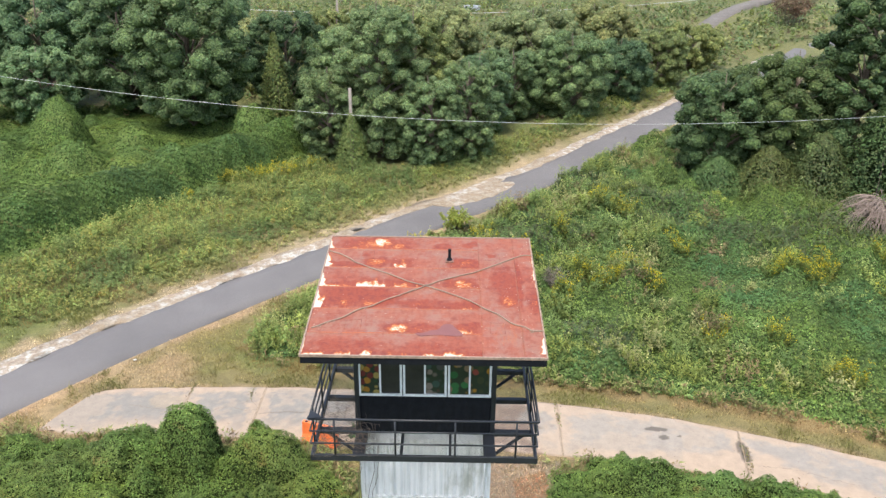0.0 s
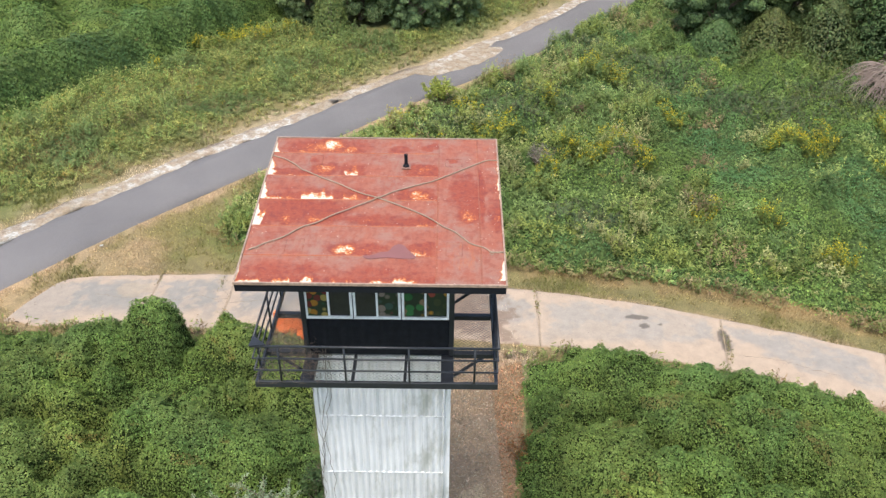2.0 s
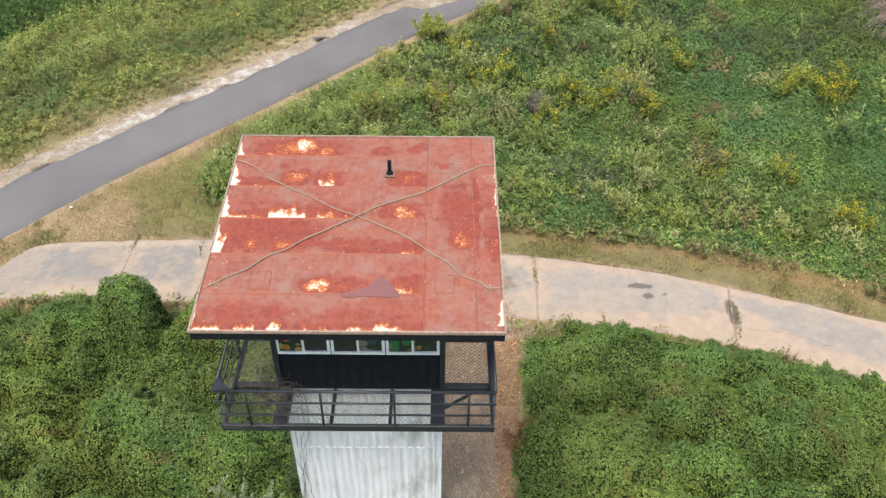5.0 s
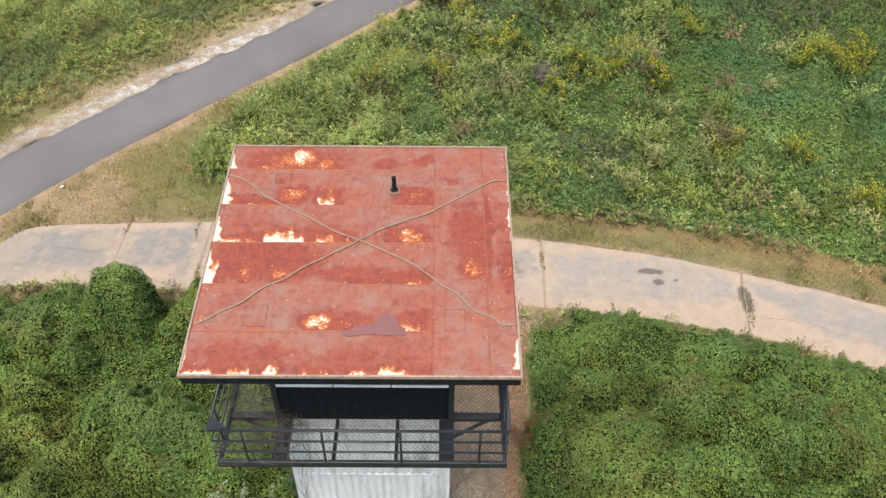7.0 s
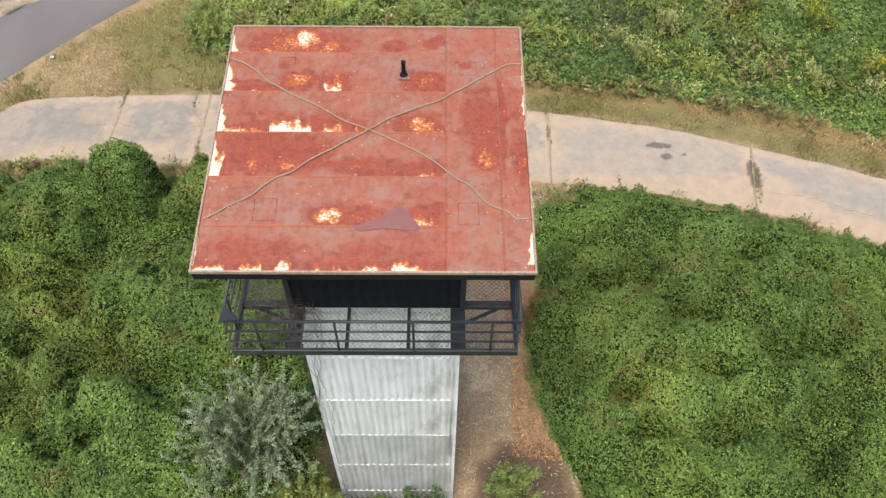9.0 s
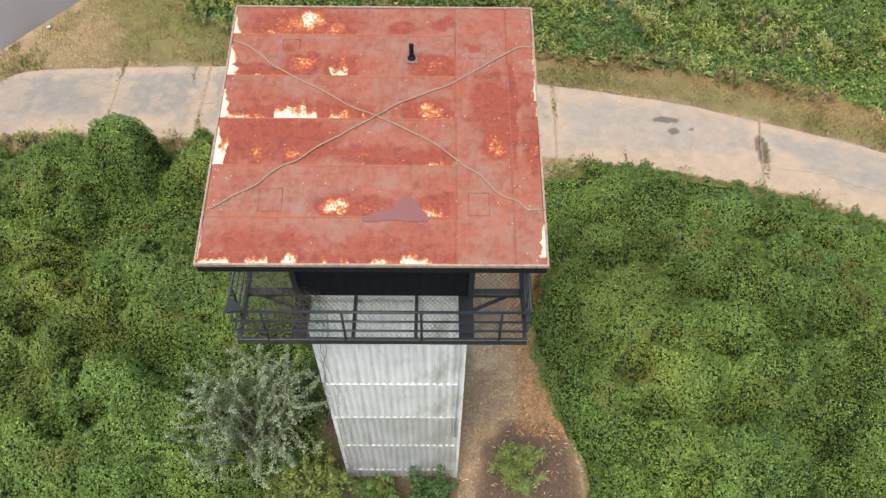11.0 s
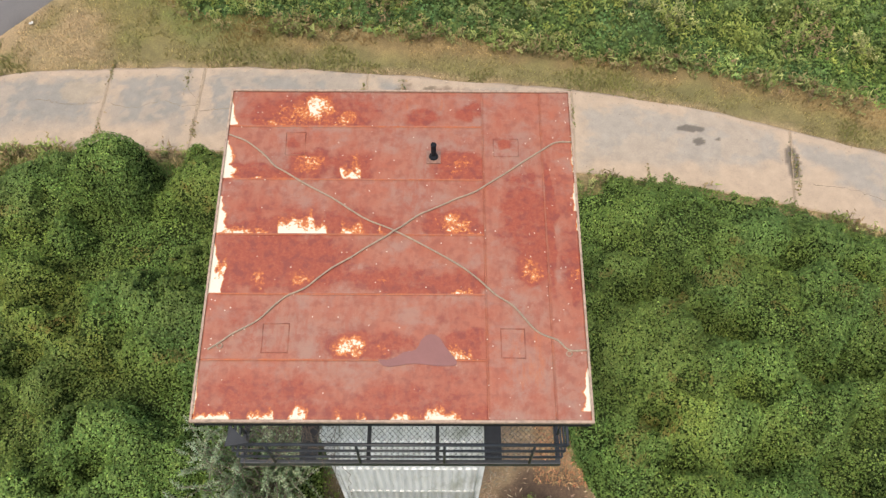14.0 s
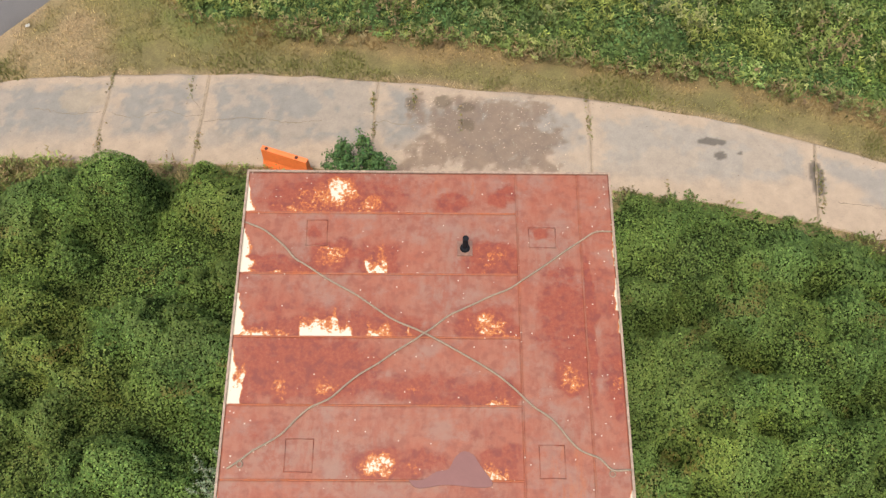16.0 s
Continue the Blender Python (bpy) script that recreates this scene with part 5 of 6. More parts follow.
# goldenrod clumps
gold = [(18.8, 15.4, 0.9), (21.2, 25.4, 1.0), (22.4, 26.6, 0.8), (19.6, 26.0, 0.7), (12.4, 35.2, 1.1), (10.6, 36.0, 0.9), (8.2, 25.6, 1.0), (9.4, 24.8, 0.8), (10.6, 25.8, 1.0), (6.6, 22.9, 0.7), (11.8, 24.6, 0.7), (-0.6, 25.6, 0.9), (1.4, 24.8, 0.8), (3.6, 26.6, 1.0), (-2.4, 24.0, 0.8), (5.0, 27.6, 0.8), (24.6, 22.6, 0.7), (13.6, 18.6, 0.6), (16.4, 17.9, 0.5), (2.6, 31.0, 0.8), (-1.6, 29.6, 0.7), (14.6, 29.8, 0.7), (26.5, 28.0, 0.8), (7.4, 31.4, 0.7), (-14.6, 43.2, 1.2), (-12.6, 44.4, 1.1), (-16.6, 42.0, 0.8), (-10.9, 45.4, 0.8), (-18.4, 37.6, 0.4)]
for cx, cy, r in gold:
    n = int(60 * r)
    a, d = rng.uniform(0, 2 * np.pi, n), r * np.sqrt(rng.uniform(0, 1, n))
    x, y = cx + d * np.cos(a), cy + d * np.sin(a)
    z = np.maximum(field_top(x, y) - 0.2, 0)
    V, G, T = joined(stalks(x, y, z, rng.uniform(0.7, 1.2, n), 9, 0.16, green(n, (0.13, 0.16, 0.03), 0.2), head=(0.4, 0.34, 0.02), head_share=0.45))
    thing("goldenrod_clump", "goldenrod clump with yellow flower heads", "wildflowers", "goldenrod in the field", data=mesh_from("goldenrod_clump", V, G, LEAF, T))

# ---- west of the lane ----
NWG = [(-23.0, 19.5), (-18.9, 21.2), (-15.4, 24.4), (-11.5, 28.4), (-7.3, 32.7), (-2.8, 38.2), (2.9, 44.3), (10.3, 54.6), (17, 62.8), (29, 77), (24, 79), (12, 62), (4, 53), (-2, 46), (-7.6, 45.5), (-11.6, 46.6), (-14.7, 44.0), (-18.8, 38.6), (-23.6, 31.6), (-27.5, 24.5)]
wx, wy = scatter(NWG, 26, 0.0, 41)
rd = line_dist(wx, wy, ROAD) - ROAD_HALF
ok = rng.uniform(0, 1, len(wx)) < 0.35 + 0.65 * smooth(1.0, 5.0, rd)
wx, wy, rd = wx[ok], wy[ok], rd[ok]
wt = green(len(wx), (0.2, 0.235, 0.07), 0.22, 0.15)
bluish = smooth(0.48, 0.64, fbm(wx, wy, 3.2, 43))[:, None]
wt = wt + (green(len(wx), (0.11, 0.165, 0.06), 0.2) - wt) * bluish * 0.8
wt = wt * (0.72 + 0.56 * vnoise(wx, wy, 1.3, 45))[:, None]
dry = (smooth(4, 0.6, rd) * 0.7)[:, None]
wt = wt + (green(len(wx), (0.3, 0.255, 0.12), 0.2) - wt) * dry
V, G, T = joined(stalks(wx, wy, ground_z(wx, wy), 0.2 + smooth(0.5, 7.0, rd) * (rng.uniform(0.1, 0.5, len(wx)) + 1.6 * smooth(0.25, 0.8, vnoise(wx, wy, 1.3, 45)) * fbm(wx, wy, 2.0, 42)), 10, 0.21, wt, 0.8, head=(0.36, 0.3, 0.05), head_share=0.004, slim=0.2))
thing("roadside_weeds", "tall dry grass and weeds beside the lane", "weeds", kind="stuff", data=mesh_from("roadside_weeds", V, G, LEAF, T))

BERM = [(-31.5, 23.5), (-28.3, 28.6), (-26.9, 31.0), (-25.7, 32.8), (-23.1, 36.2), (-20.2, 39.7), (-17.2, 44.2), (-13.9, 49.2), (-12.6, 51.0)]
KW = [(-31.2, 19.5), (-26.4, 27.4), (-24.1, 30.9), (-21.6, 34.3), (-18.6, 38.0), (-15.7, 42.4), (-12.2, 47.6), (-11.4, 52), (-12.5, 56), (-20, 62), (-30, 64), (-41, 66), (-52, 66), (-52, 48), (-44, 34), (-38, 20)]
berm_domes = [(x, y, BANK_HALF, 2.6 + 0.2 * math.sin(x * 2.1)) for x, y in soft_curve(BERM, 0.25)]
bank_lumps = random_domes((-52, -14, 28, 64), 170, 0.7, 2.0, 0.5, 1.3, 12)
bank_lumps = bank_lumps[np.abs(line_dist(bank_lumps[:, 0], bank_lumps[:, 1], BERM)) > 3.2]
KW_DOMES = np.concatenate([bank_lumps, np.array(berm_domes), np.array([(-16.6, 51.4, 1.9, 3.9), (-16.2, 52.0, 1.5, 3.6), (-17.2, 51.0, 1.4, 3.0), (-33.0, 50.4, 2.2, 4.3), (-32.4, 49.6, 1.6, 3.6), (-33.4, 49.4, 1.9, 3.0), (-29.8, 44.3, 2.3, 2.4), (-28.4, 44.6, 1.6, 2.0), (-27.0, 50.6, 2.4, 1.9), (-25.0, 45.2, 2.4, 1.6), (-22.0, 46.0, 2.2, 1.5), (-36.0, 46.0, 2.4, 2.2)])])
KW_HOLES = [(-31.2, 52.6, 1.6, 1.4), (-26.0, 54.0, 2.6, 1.2), (-31.6, 41.5, 1.4, 0.9), (-21.5, 53.0, 2.4, 1.0)]
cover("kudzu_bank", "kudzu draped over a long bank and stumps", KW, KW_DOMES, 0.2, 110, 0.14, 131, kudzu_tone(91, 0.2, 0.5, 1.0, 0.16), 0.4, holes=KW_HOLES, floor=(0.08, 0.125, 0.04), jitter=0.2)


# ---- trees ----
def limb(a, b, r0, r1, bend, segs=5):
    a, b = Vector(a), Vector(b)
    out = []
    for k in range(segs + 1):
        t = k / segs
        out.append(a.lerp(b, t) + Vector(bend) * math.sin(math.pi * t))
    return out, [r0 + (r1 - r0) * k / segs for k in range(segs + 1)]


bm = bmesh.new()
bmesh.ops.create_icosphere(bm, subdivisions=1, radius=1.0)
CORE_V, CORE_F = np.array([v.co[:] for v in bm.verts]), np.array([[v.index for v in f.verts] for f in bm.faces])
bm.free()


def leaf_core(c, r, tint, seed):
    """The dense inside of one clump of a crown, flattened and uneven."""
    d = CORE_V * (0.8 + 0.4 * vnoise(CORE_V[:, 0] * 3 + c.x, CORE_V[:, 1] * 3 + CORE_V[:, 2] * 2, 1.0, seed))[:, None]
    return np.array(c)[None, :] + d * r * np.array((1, 1, 0.85)), CORE_F, np.tile(tint[None, :], (len(d), 1))


def tree(x, y, height, radius, label, base=(0.045, 0.085, 0.025), low=0.25, count=9000, leaf=0.3, clumps=34, seed=1, cat="tree", skirt=0.6):
    """A trunk with limbs, and a crown of many clumps of leaves with gaps between them."""
    g = random.Random(seed)
    ob = thing("tree", label, cat, at=(x, y, float(ground_z(np.array([x]), np.array([y]))[0]) - 0.1))
    bm = bmesh.new()
    pts, rad = limb((0, 0, 0), (g.uniform(-0.4, 0.4), g.uniform(-0.4, 0.4), height * 0.86), 0.035 * height * 0.55 + 0.06, 0.03, (g.uniform(-0.3, 0.3), g.uniform(-0.3, 0.3), 0), 7)
    tube(pts, rad, 8, bm)
    cl = []
    for k in range(clumps):
        h = low + (0.93 - low) * (k + 0.5) / clumps
        prof = skirt + (1 - skirt) * math.sin(math.pi * min(1, (h - low) / (1 - low) * 1.1)) if h < 0.6 else math.sqrt(max(0.03, 1 - ((h - 0.6) / 0.42) ** 2))
        a = k * 2.39996 + g.uniform(-0.5, 0.5)
        d = radius * prof * math.sqrt(g.uniform(0.25, 1.0)) * 0.85
        c = Vector((math.cos(a) * d, math.sin(a) * d, height * h * 0.86))
        cl.append((c, radius * g.uniform(0.08, 0.21), g.uniform(0.82, 1.18)))
        if k % 5 == 0:
            s = Vector((0, 0, max(0.3, c.z - d * 0.7)))
            p2, r2 = limb(s, c, 0.012 * height * (1.1 - h) + 0.03, 0.012, (0, 0, 0.15 * d), 4)
            tube(p2, r2, 5, bm)
    part("trunk", bm, BARK, ob)
    n, leaf = int(count * 2.0) // clumps, leaf * 0.48
    P, N, S, T, cores = [], [], [], [], []
    for c, r, k in cl:
        cores.append(leaf_core(c, r * 0.84, np.array(base) * 1.15 * k, seed))
        d = rng.normal(size=(n, 3))
        d /= np.linalg.norm(d, axis=1)[:, None]
        d[:, 2] = np.where(d[:, 2] < -0.35, -d[:, 2], d[:, 2])
        rr = r * (0.72 + 0.36 * np.sqrt(rng.uniform(0, 1, n))) * (0.8 + 0.4 * vnoise(d[:, 0] * 3 + c.x, d[:, 1] * 3 + d[:, 2] * 2, 1.0, seed))
        P.append(np.array(c)[None, :] + d * rr[:, None] * np.array((1, 1, 0.85)))
        N.append(d * 0.8 + np.array((0, 0, 0.5)) + rng.normal(0, 0.35, (n, 3)))
        S.append(leaf * rng.uniform(0.6, 1.35, n))
        T.append(green(n, base, 0.17) * 1.1 * k)
    v, f, t = joined(cores + [leaflets(np.concatenate(P), np.concatenate(N), np.concatenate(S), np.concatenate(T))])
    slots = np.concatenate([np.ones(len(CORE_F) * len(cores), int), np.zeros(n * len(cl), int)])
    part("crown", mesh_from("crown", v, f, [LEAF, UNDER], t, slots), LEAF, ob)
    return ob


DEEP, MID, OLIVE, LIGHT, SHADY, SPRING = (0.082, 0.13, 0.062), (0.112, 0.165, 0.075), (0.14, 0.175, 0.068), (0.18, 0.21, 0.095), (0.066, 0.1, 0.042), (0.13, 0.185, 0.085)
woods = [
    (-23.6, 57.5, 15.5, 6.2, "broad dark green oak at the edge of the wood", DEEP, 0.12, 22000, 0.36, 46),
    (-31.5, 63, 14.5, 5.4, "dark green tree with vines behind kudzu", DEEP, 0.1, 13000, 0.4, 36),
    (-41.5, 66, 13.5, 6.0, "dark green tree at the wood's edge", DEEP, 0.1, 11000, 0.42, 34),
    (-52, 70, 14, 6.5, "dark green tree in the wood", DEEP, 0.1, 9000, 0.46, 30),
    (-5.6, 49.5, 15.0, 4.2, "tall conical green tree beside the pole", SPRING, 0.06, 20000, 0.28, 44),
    (-9.8, 49.2, 9.0, 3.2, "rounded grey-green tree beside the bank", MID, 0.02, 11000, 0.27, 34),
    (-1.2, 47.8, 8.6, 3.0, "green tree at the lane's edge", MID, 0.02, 12000, 0.25, 36),
    (1.7, 49.3, 9.6, 2.8, "slim green tree at the lane's edge", MID, 0.02, 10000, 0.25, 34),
    (-2.8, 53.5, 13.5, 4.0, "light green tall tree", OLIVE, 0.1, 10000, 0.32, 34),
    (6.2, 63.5, 8.0, 4.0, "dark green rounded tree by the lane", DEEP, 0.02, 10000, 0.32, 34),
    (12.2, 64.5, 9.6, 4.4, "green rounded tree by the lane", MID, 0.02, 12000, 0.32, 36),
    (18.4, 71.5, 7.5, 4.2, "low dark tree by the lane", DEEP, 0.02, 9000, 0.34, 32),
    (24.3, 79.0, 7.2, 4.0, "low olive tree by the lane", OLIVE, 0.02, 8000, 0.36, 30),
    (9.5, 76, 10.5, 6.0, "pale green bushy tree", LIGHT, 0.02, 10000, 0.42, 36),
    (-1.5, 72, 11.5, 5.5, "pale green bushy tree", LIGHT, 0.05, 10000, 0.42, 36),
    (18, 86, 9.5, 6.0, "pale green bushy tree", LIGHT, 0.02, 8000, 0.46, 32),
    (-13, 76, 10.5, 5.2, "olive green bushy tree", OLIVE, 0.02, 8000, 0.42, 32),
    (-20.5, 74, 9.5, 4.5, "pale green bushy tree", LIGHT, 0.02, 7000, 0.42, 30),
    (-45, 88, 12, 7, "dark green tree far back", MID, 0.05, 7000, 0.5, 30),
    (-30, 84, 12, 6.5, "dark green tree far back", MID, 0.05, 7000, 0.5, 30),
    (-38.5, 59, 8.5, 4.0, "green tree hung with kudzu", MID, 0.04, 9000, 0.34, 34),
    (-46, 56, 11, 5.0, "dark green tree hung with kudzu", MID, 0.04, 9000, 0.38, 34),
    (-16.5, 66, 11.5, 4.6, "dark green tree in the wood", DEEP, 0.03, 9000, 0.36, 34),
    (-9.5, 58.5, 11.0, 4.0, "dark green tree in the wood", MID, 0.03, 9000, 0.34, 34),
    (3.2, 57.5, 8.5, 3.4, "green bushy tree by the lane", MID, 0.02, 8000, 0.32, 32),
    (30.5, 88, 6.5, 4.4, "olive bushy tree by the lane", OLIVE, 0.02, 6000, 0.42, 28),
    (21.4, 45.4, 9.8, 4.3, "vine-hung dark green tree by the lane", SHADY, 0.02, 19000, 0.28, 44),
    (26.2, 44.2, 12.0, 4.5, "green tree hung with vines", SHADY, 0.02, 18000, 0.28, 44),
    (25.0, 49.5, 9.5, 4.2, "dark green tree behind the vine-hung ones", SHADY, 0.02, 9000, 0.34, 34),
    (30.6, 43.0, 18.5, 4.2, "tall vine-hung dark green tree", SHADY, 0.04, 20000, 0.3, 46),
    (36.0, 41.0, 20.0, 6.0, "tall vine-hung green tree", DEEP, 0.03, 14000, 0.32, 40),
]
for i, (x, y, hgt, r, label, base, low, count, leaf, clumps) in enumerate(woods):
    own = random.Random(500 + i)
    k, warm = own.uniform(0.85, 1.15), own.uniform(-0.06, 0.08)
    base = (base[0] * k * (1 + warm), base[1] * k, base[2] * k * (1 - warm))
    tree(x, y, hgt, r, label, base, low, count, leaf, int(clumps * 5), seed=200 + i)

# far scrub and grass towards the horizon
tx, ty = rng.uniform(-75, 100, 7000), rng.uniform(60, 150, 7000)
ok = (np.abs(line_dist(tx, ty, ROAD)) > 3) & (np.abs(line_dist(tx, ty, TRACK)) > 2.2) & (tx < 0.75 * ty)
tx, ty = tx[ok], ty[ok]
V, G, T = joined(stalks(tx, ty, ground_z(tx, ty), rng.uniform(0.5, 1.3, len(tx)), 8, 0.5, WEEDS[rng.choice(6, len(tx))] * np.exp(rng.normal(-0.25, 0.25, len(tx)))[:, None], 0.6, slim=0.4))
thing("meadow_weeds", "rough yellow-green weeds over the far meadow", "weeds", kind="stuff", data=mesh_from("meadow_weeds", V, G, LEAF, T))
fx, fy = rng.uniform(-75, 110, 2300), rng.uniform(76, 190, 2300)
ok = (np.abs(line_dist(fx, fy, ROAD)) > 5) & (np.abs(line_dist(fx, fy, TRACK)) > 5) & (fbm(fx, fy, 16, 55) > 0.36)
fx, fy = fx[ok], fy[ok]
fz = ground_z(fx, fy)
P, N, S, T = [], [], [], []
for k in range(len(fx)):
    n, r = 36, rng.uniform(0.6, 2.0)
    d = rng.normal(size=(n, 3))
    d /= np.linalg.norm(d, axis=1)[:, None]
    d[:, 2] = np.abs(d[:, 2])
    P.append(np.array((fx[k], fy[k], fz[k])) + d * r * np.array((1.3, 1.3, 0.7)) * rng.uniform(0.5, 1.0, n)[:, None])
    N.append(d + rng.normal(0, 0.3, (n, 3)))
    S.append(np.minimum(0.5, 1.15 * r * rng.uniform(0.14, 0.3, n)))
    T.append(green(n, (LIGHT, OLIVE, MID)[k % 3], 0.2) * rng.uniform(0.75, 1.1))
v, f, t = leaflets(np.concatenate(P), np.concatenate(N), np.concatenate(S), np.concatenate(T))
thing("far_scrub", "distant scrub and low woods", "scrub", kind="stuff", data=mesh_from("far_scrub", v, f, LEAF, t))

pad_n, pad_s = soft_curve(PAD_N, 0.5), soft_curve(PAD_S, 0.5)

# ---- concrete pad ----
pavement = thing("pavement", "old cracked concrete drive with soil along its edges", "pavement", kind="structure")
JOINTS = [(-17.2, -17.4), (-11.15, -11.2), (-7.85, -7.9), (-1.95, -2.1), (5.3, 5.15), (12.75, 12.25), (18.6, 17.6), (25.0, 23.4), (32, 30)]


def edge_at(line, x):
    return np.interp(x, line[:, 0], line[:, 1])


def slab_tint(x, y):
    n1, n2, n3 = fbm(x, y, 2.6, 331), 0.6 * fbm(x, y, 0.7, 332) + 0.4 * fbm(x, y, 0.22, 334), fbm(x, y, 5.0, 333)
    c = np.tile(np.array((0.196, 0.18, 0.158))[None, :], (len(x), 1))
    c = blend(c, (0.275, 0.238, 0.196), smooth(-1.0, 7.0, x) * 0.75 + 0.25 * n3)
    c = blend(c, (0.21, 0.195, 0.178), 0.35 * smooth(9, 17, x))
    north, south = edge_at(pad_n, x) - y, y - edge_at(pad_s, x)
    soil = np.maximum(smooth(1.5, 0.7, south + 3.4 * (n1 - 0.5) + 1.6 * (n2 - 0.5)), smooth(0.6, 0.2, north + 1.6 * (n1 - 0.5) + 1.4 * (n2 - 0.5)))
    for j, (a, b) in enumerate(JOINTS[1:-1]):
        soil = np.maximum(soil, 0.9 * smooth(0.62, 0.2, np.abs(x - (a + b) / 2) + 2.2 * (n2 - 0.45)))
    c = blend(c, (0.35, 0.265, 0.19), 0.9 * soil)
    wash = smooth(0.53, 0.57, 0.5 * n1 + 0.5 * n2)
    c = blend(c, (0.34, 0.262, 0.19), 0.42 * wash)
    mud = inside(x, y, [(-1.6, 10.6), (-0.4, 12.0), (-0.7, 13.6), (1.0, 13.8), (3.4, 13.4), (4.2, 12.0), (3.9, 10.4)])
    c = blend(c, (0.165, 0.112, 0.078), 0.8 * smooth(-0.2, 0.5, mud + 4.0 * (n2 - 0.5)))
    for sx, sy, rx, ry in ((9.3, 11.95, 0.42, 0.16), (9.55, 11.4, 0.2, 0.16), (10.2, 11.5, 0.1, 0.08), (-0.75, 13.4, 0.28, 0.35), (0.3, 13.5, 0.3, 0.25), (1.1, 13.3, 0.3, 0.22), (1.15, 12.5, 0.2, 0.3), (12.55, 10.5, 0.22, 0.7), (-11.9, 13.5, 0.75, 0.55)):
        d = ((x - sx) / rx) ** 2 + ((y - sy) / ry) ** 2 + 3.4 * (n2 - 0.5)
        c = blend(c, (0.075, 0.063, 0.05) if sx > 5 else (0.115, 0.085, 0.055) if sx > -5 else (0.3, 0.235, 0.16), (0.8 if sx > -5 else 0.55) * smooth(1.1, 0.75, d))
    return c


def slab(k):
    (n0, s0), (n1, s1) = JOINTS[k], JOINTS[k + 1]
    gap = 0.009
    cols, rows, v = max(16, int(abs(n1 - n0) / 0.085)), 44, []
    for i in range(cols + 1):
        t = i / cols
        xn, xs = n0 + gap + (n1 - n0 - 2 * gap) * t, s0 + gap + (s1 - s0 - 2 * gap) * t
        xn, xs = max(xn, PAD_N[0][0]), max(xs, PAD_S[0][0])
        a, b = np.array((xs, edge_at(pad_s, xs))), np.array((xn, edge_at(pad_n, xn)))
        for j in range(rows + 1):
            p = a + (b - a) * j / rows
            if j in (0, rows):
                p[1] += 0.12 * (vnoise(p[0], p[1] * 0 + j, 0.7, 15) - 0.5)
            v.append((p[0], p[1], 0.05 + 0.012 * (k % 2)))
    n = len(v)
    v += [(x, y, -0.12) for x, y, z in v]
    f, R = [], rows + 1
    for i in range(cols):
        for j in range(rows):
            a = i * R + j
            f.append((a, a + R, a + R + 1, a + 1))
    rim = [i * R for i in range(cols + 1)] + [cols * R + j for j in range(1, R)] + [i * R + rows for i in range(cols - 1, -1, -1)] + [j for j in range(rows - 1, 0, -1)]
    for a, b in zip(rim, rim[1:] + rim[:1]):
        f.append((a + n, b + n, b, a))
    v = np.array(v)
    return mesh_from("slab", v, np.array(f), CONCRETE, slab_tint(v[:, 0], v[:, 1]))


for k in range(len(JOINTS) - 1):
    part("slab", slab(k), CONCRETE, pavement)
# soil packed into the joints
JOINT_SOIL = material("joint_soil", plain((0.26, 0.2, 0.14), 0.95, 0.0, 0.35, 7, 0.6, 0.01))
for a, b in JOINTS[1:-1]:
    line = np.linspace(0.02, 0.98, 40)
    jx, jy = b + (a - b) * line, edge_at(pad_s, b) + (edge_at(pad_n, a) - edge_at(pad_s, b)) * line
    w = 0.012 + 0.05 * vnoise(jy * 3, jy * 0 + a, 1.0, 81) ** 2
    v = np.concatenate([np.stack([jx - w, jy, np.full(40, 0.067)], 1), np.stack([jx + w, jy, np.full(40, 0.067)], 1)])
    part("joint_fill", mesh_from("joint_fill", v, np.array([(i, i + 40, i + 41, i + 1) for i in range(39)]), JOINT_SOIL), JOINT_SOIL, pavement)

# barrier
barrier = thing("traffic_barrier", "orange plastic water-filled traffic barrier, faded", "traffic barrier", at=pose(-4.75, 10.75, 0.0, 0, 0, -19))
bm = bmesh.new()
prof = [(-0.23, 0.0), (-0.23, 0.12), (-0.12, 0.38), (-0.075, 0.9), (0.075, 0.9), (0.12, 0.38), (0.23, 0.12), (0.23, 0.0)]
ends = [[bm.verts.new((x, y, z)) for y, z in prof] for x in (-0.78, 0.78)]
for k in range(len(prof)):
    bm.faces.new((ends[0][k], ends[0][(k + 1) % len(prof)], ends[1][(k + 1) % len(prof)], ends[1][k]))
bm.faces.new(ends[0][::-1])
bm.faces.new(ends[1])
body = part("barrier_body", bm, ORANGE, barrier)
# flat dark strips and discs stand in for the shade inside slots and top holes
SLOT = material("shadowed_slot", plain((0.05, 0.012, 0.006), 0.8, 0.0, 0.2, 4))
for x in (-0.5, -0.17, 0.17, 0.5):
    bm = box(x - 0.02, x + 0.02, -0.001, 0.004, 0.0, 0.34, 0.0)
    ob = part("forklift_slot", bm, SLOT, body)
    ob.matrix_local = Matrix.Translation((0, -0.108, 0.42)) @ Matrix.Rotation(radians(-5), 4, "X")
for x in (-0.62, 0.42):
    part("filler_cap", tube([(x, 0, 0.9), (x, 0, 0.915)], [0.062, 0.055], 14), SLOT, body)
part("rim", box(-0.79, 0.79, -0.085, 0.085, 0.875, 0.898, 0.008), ORANGE, body)

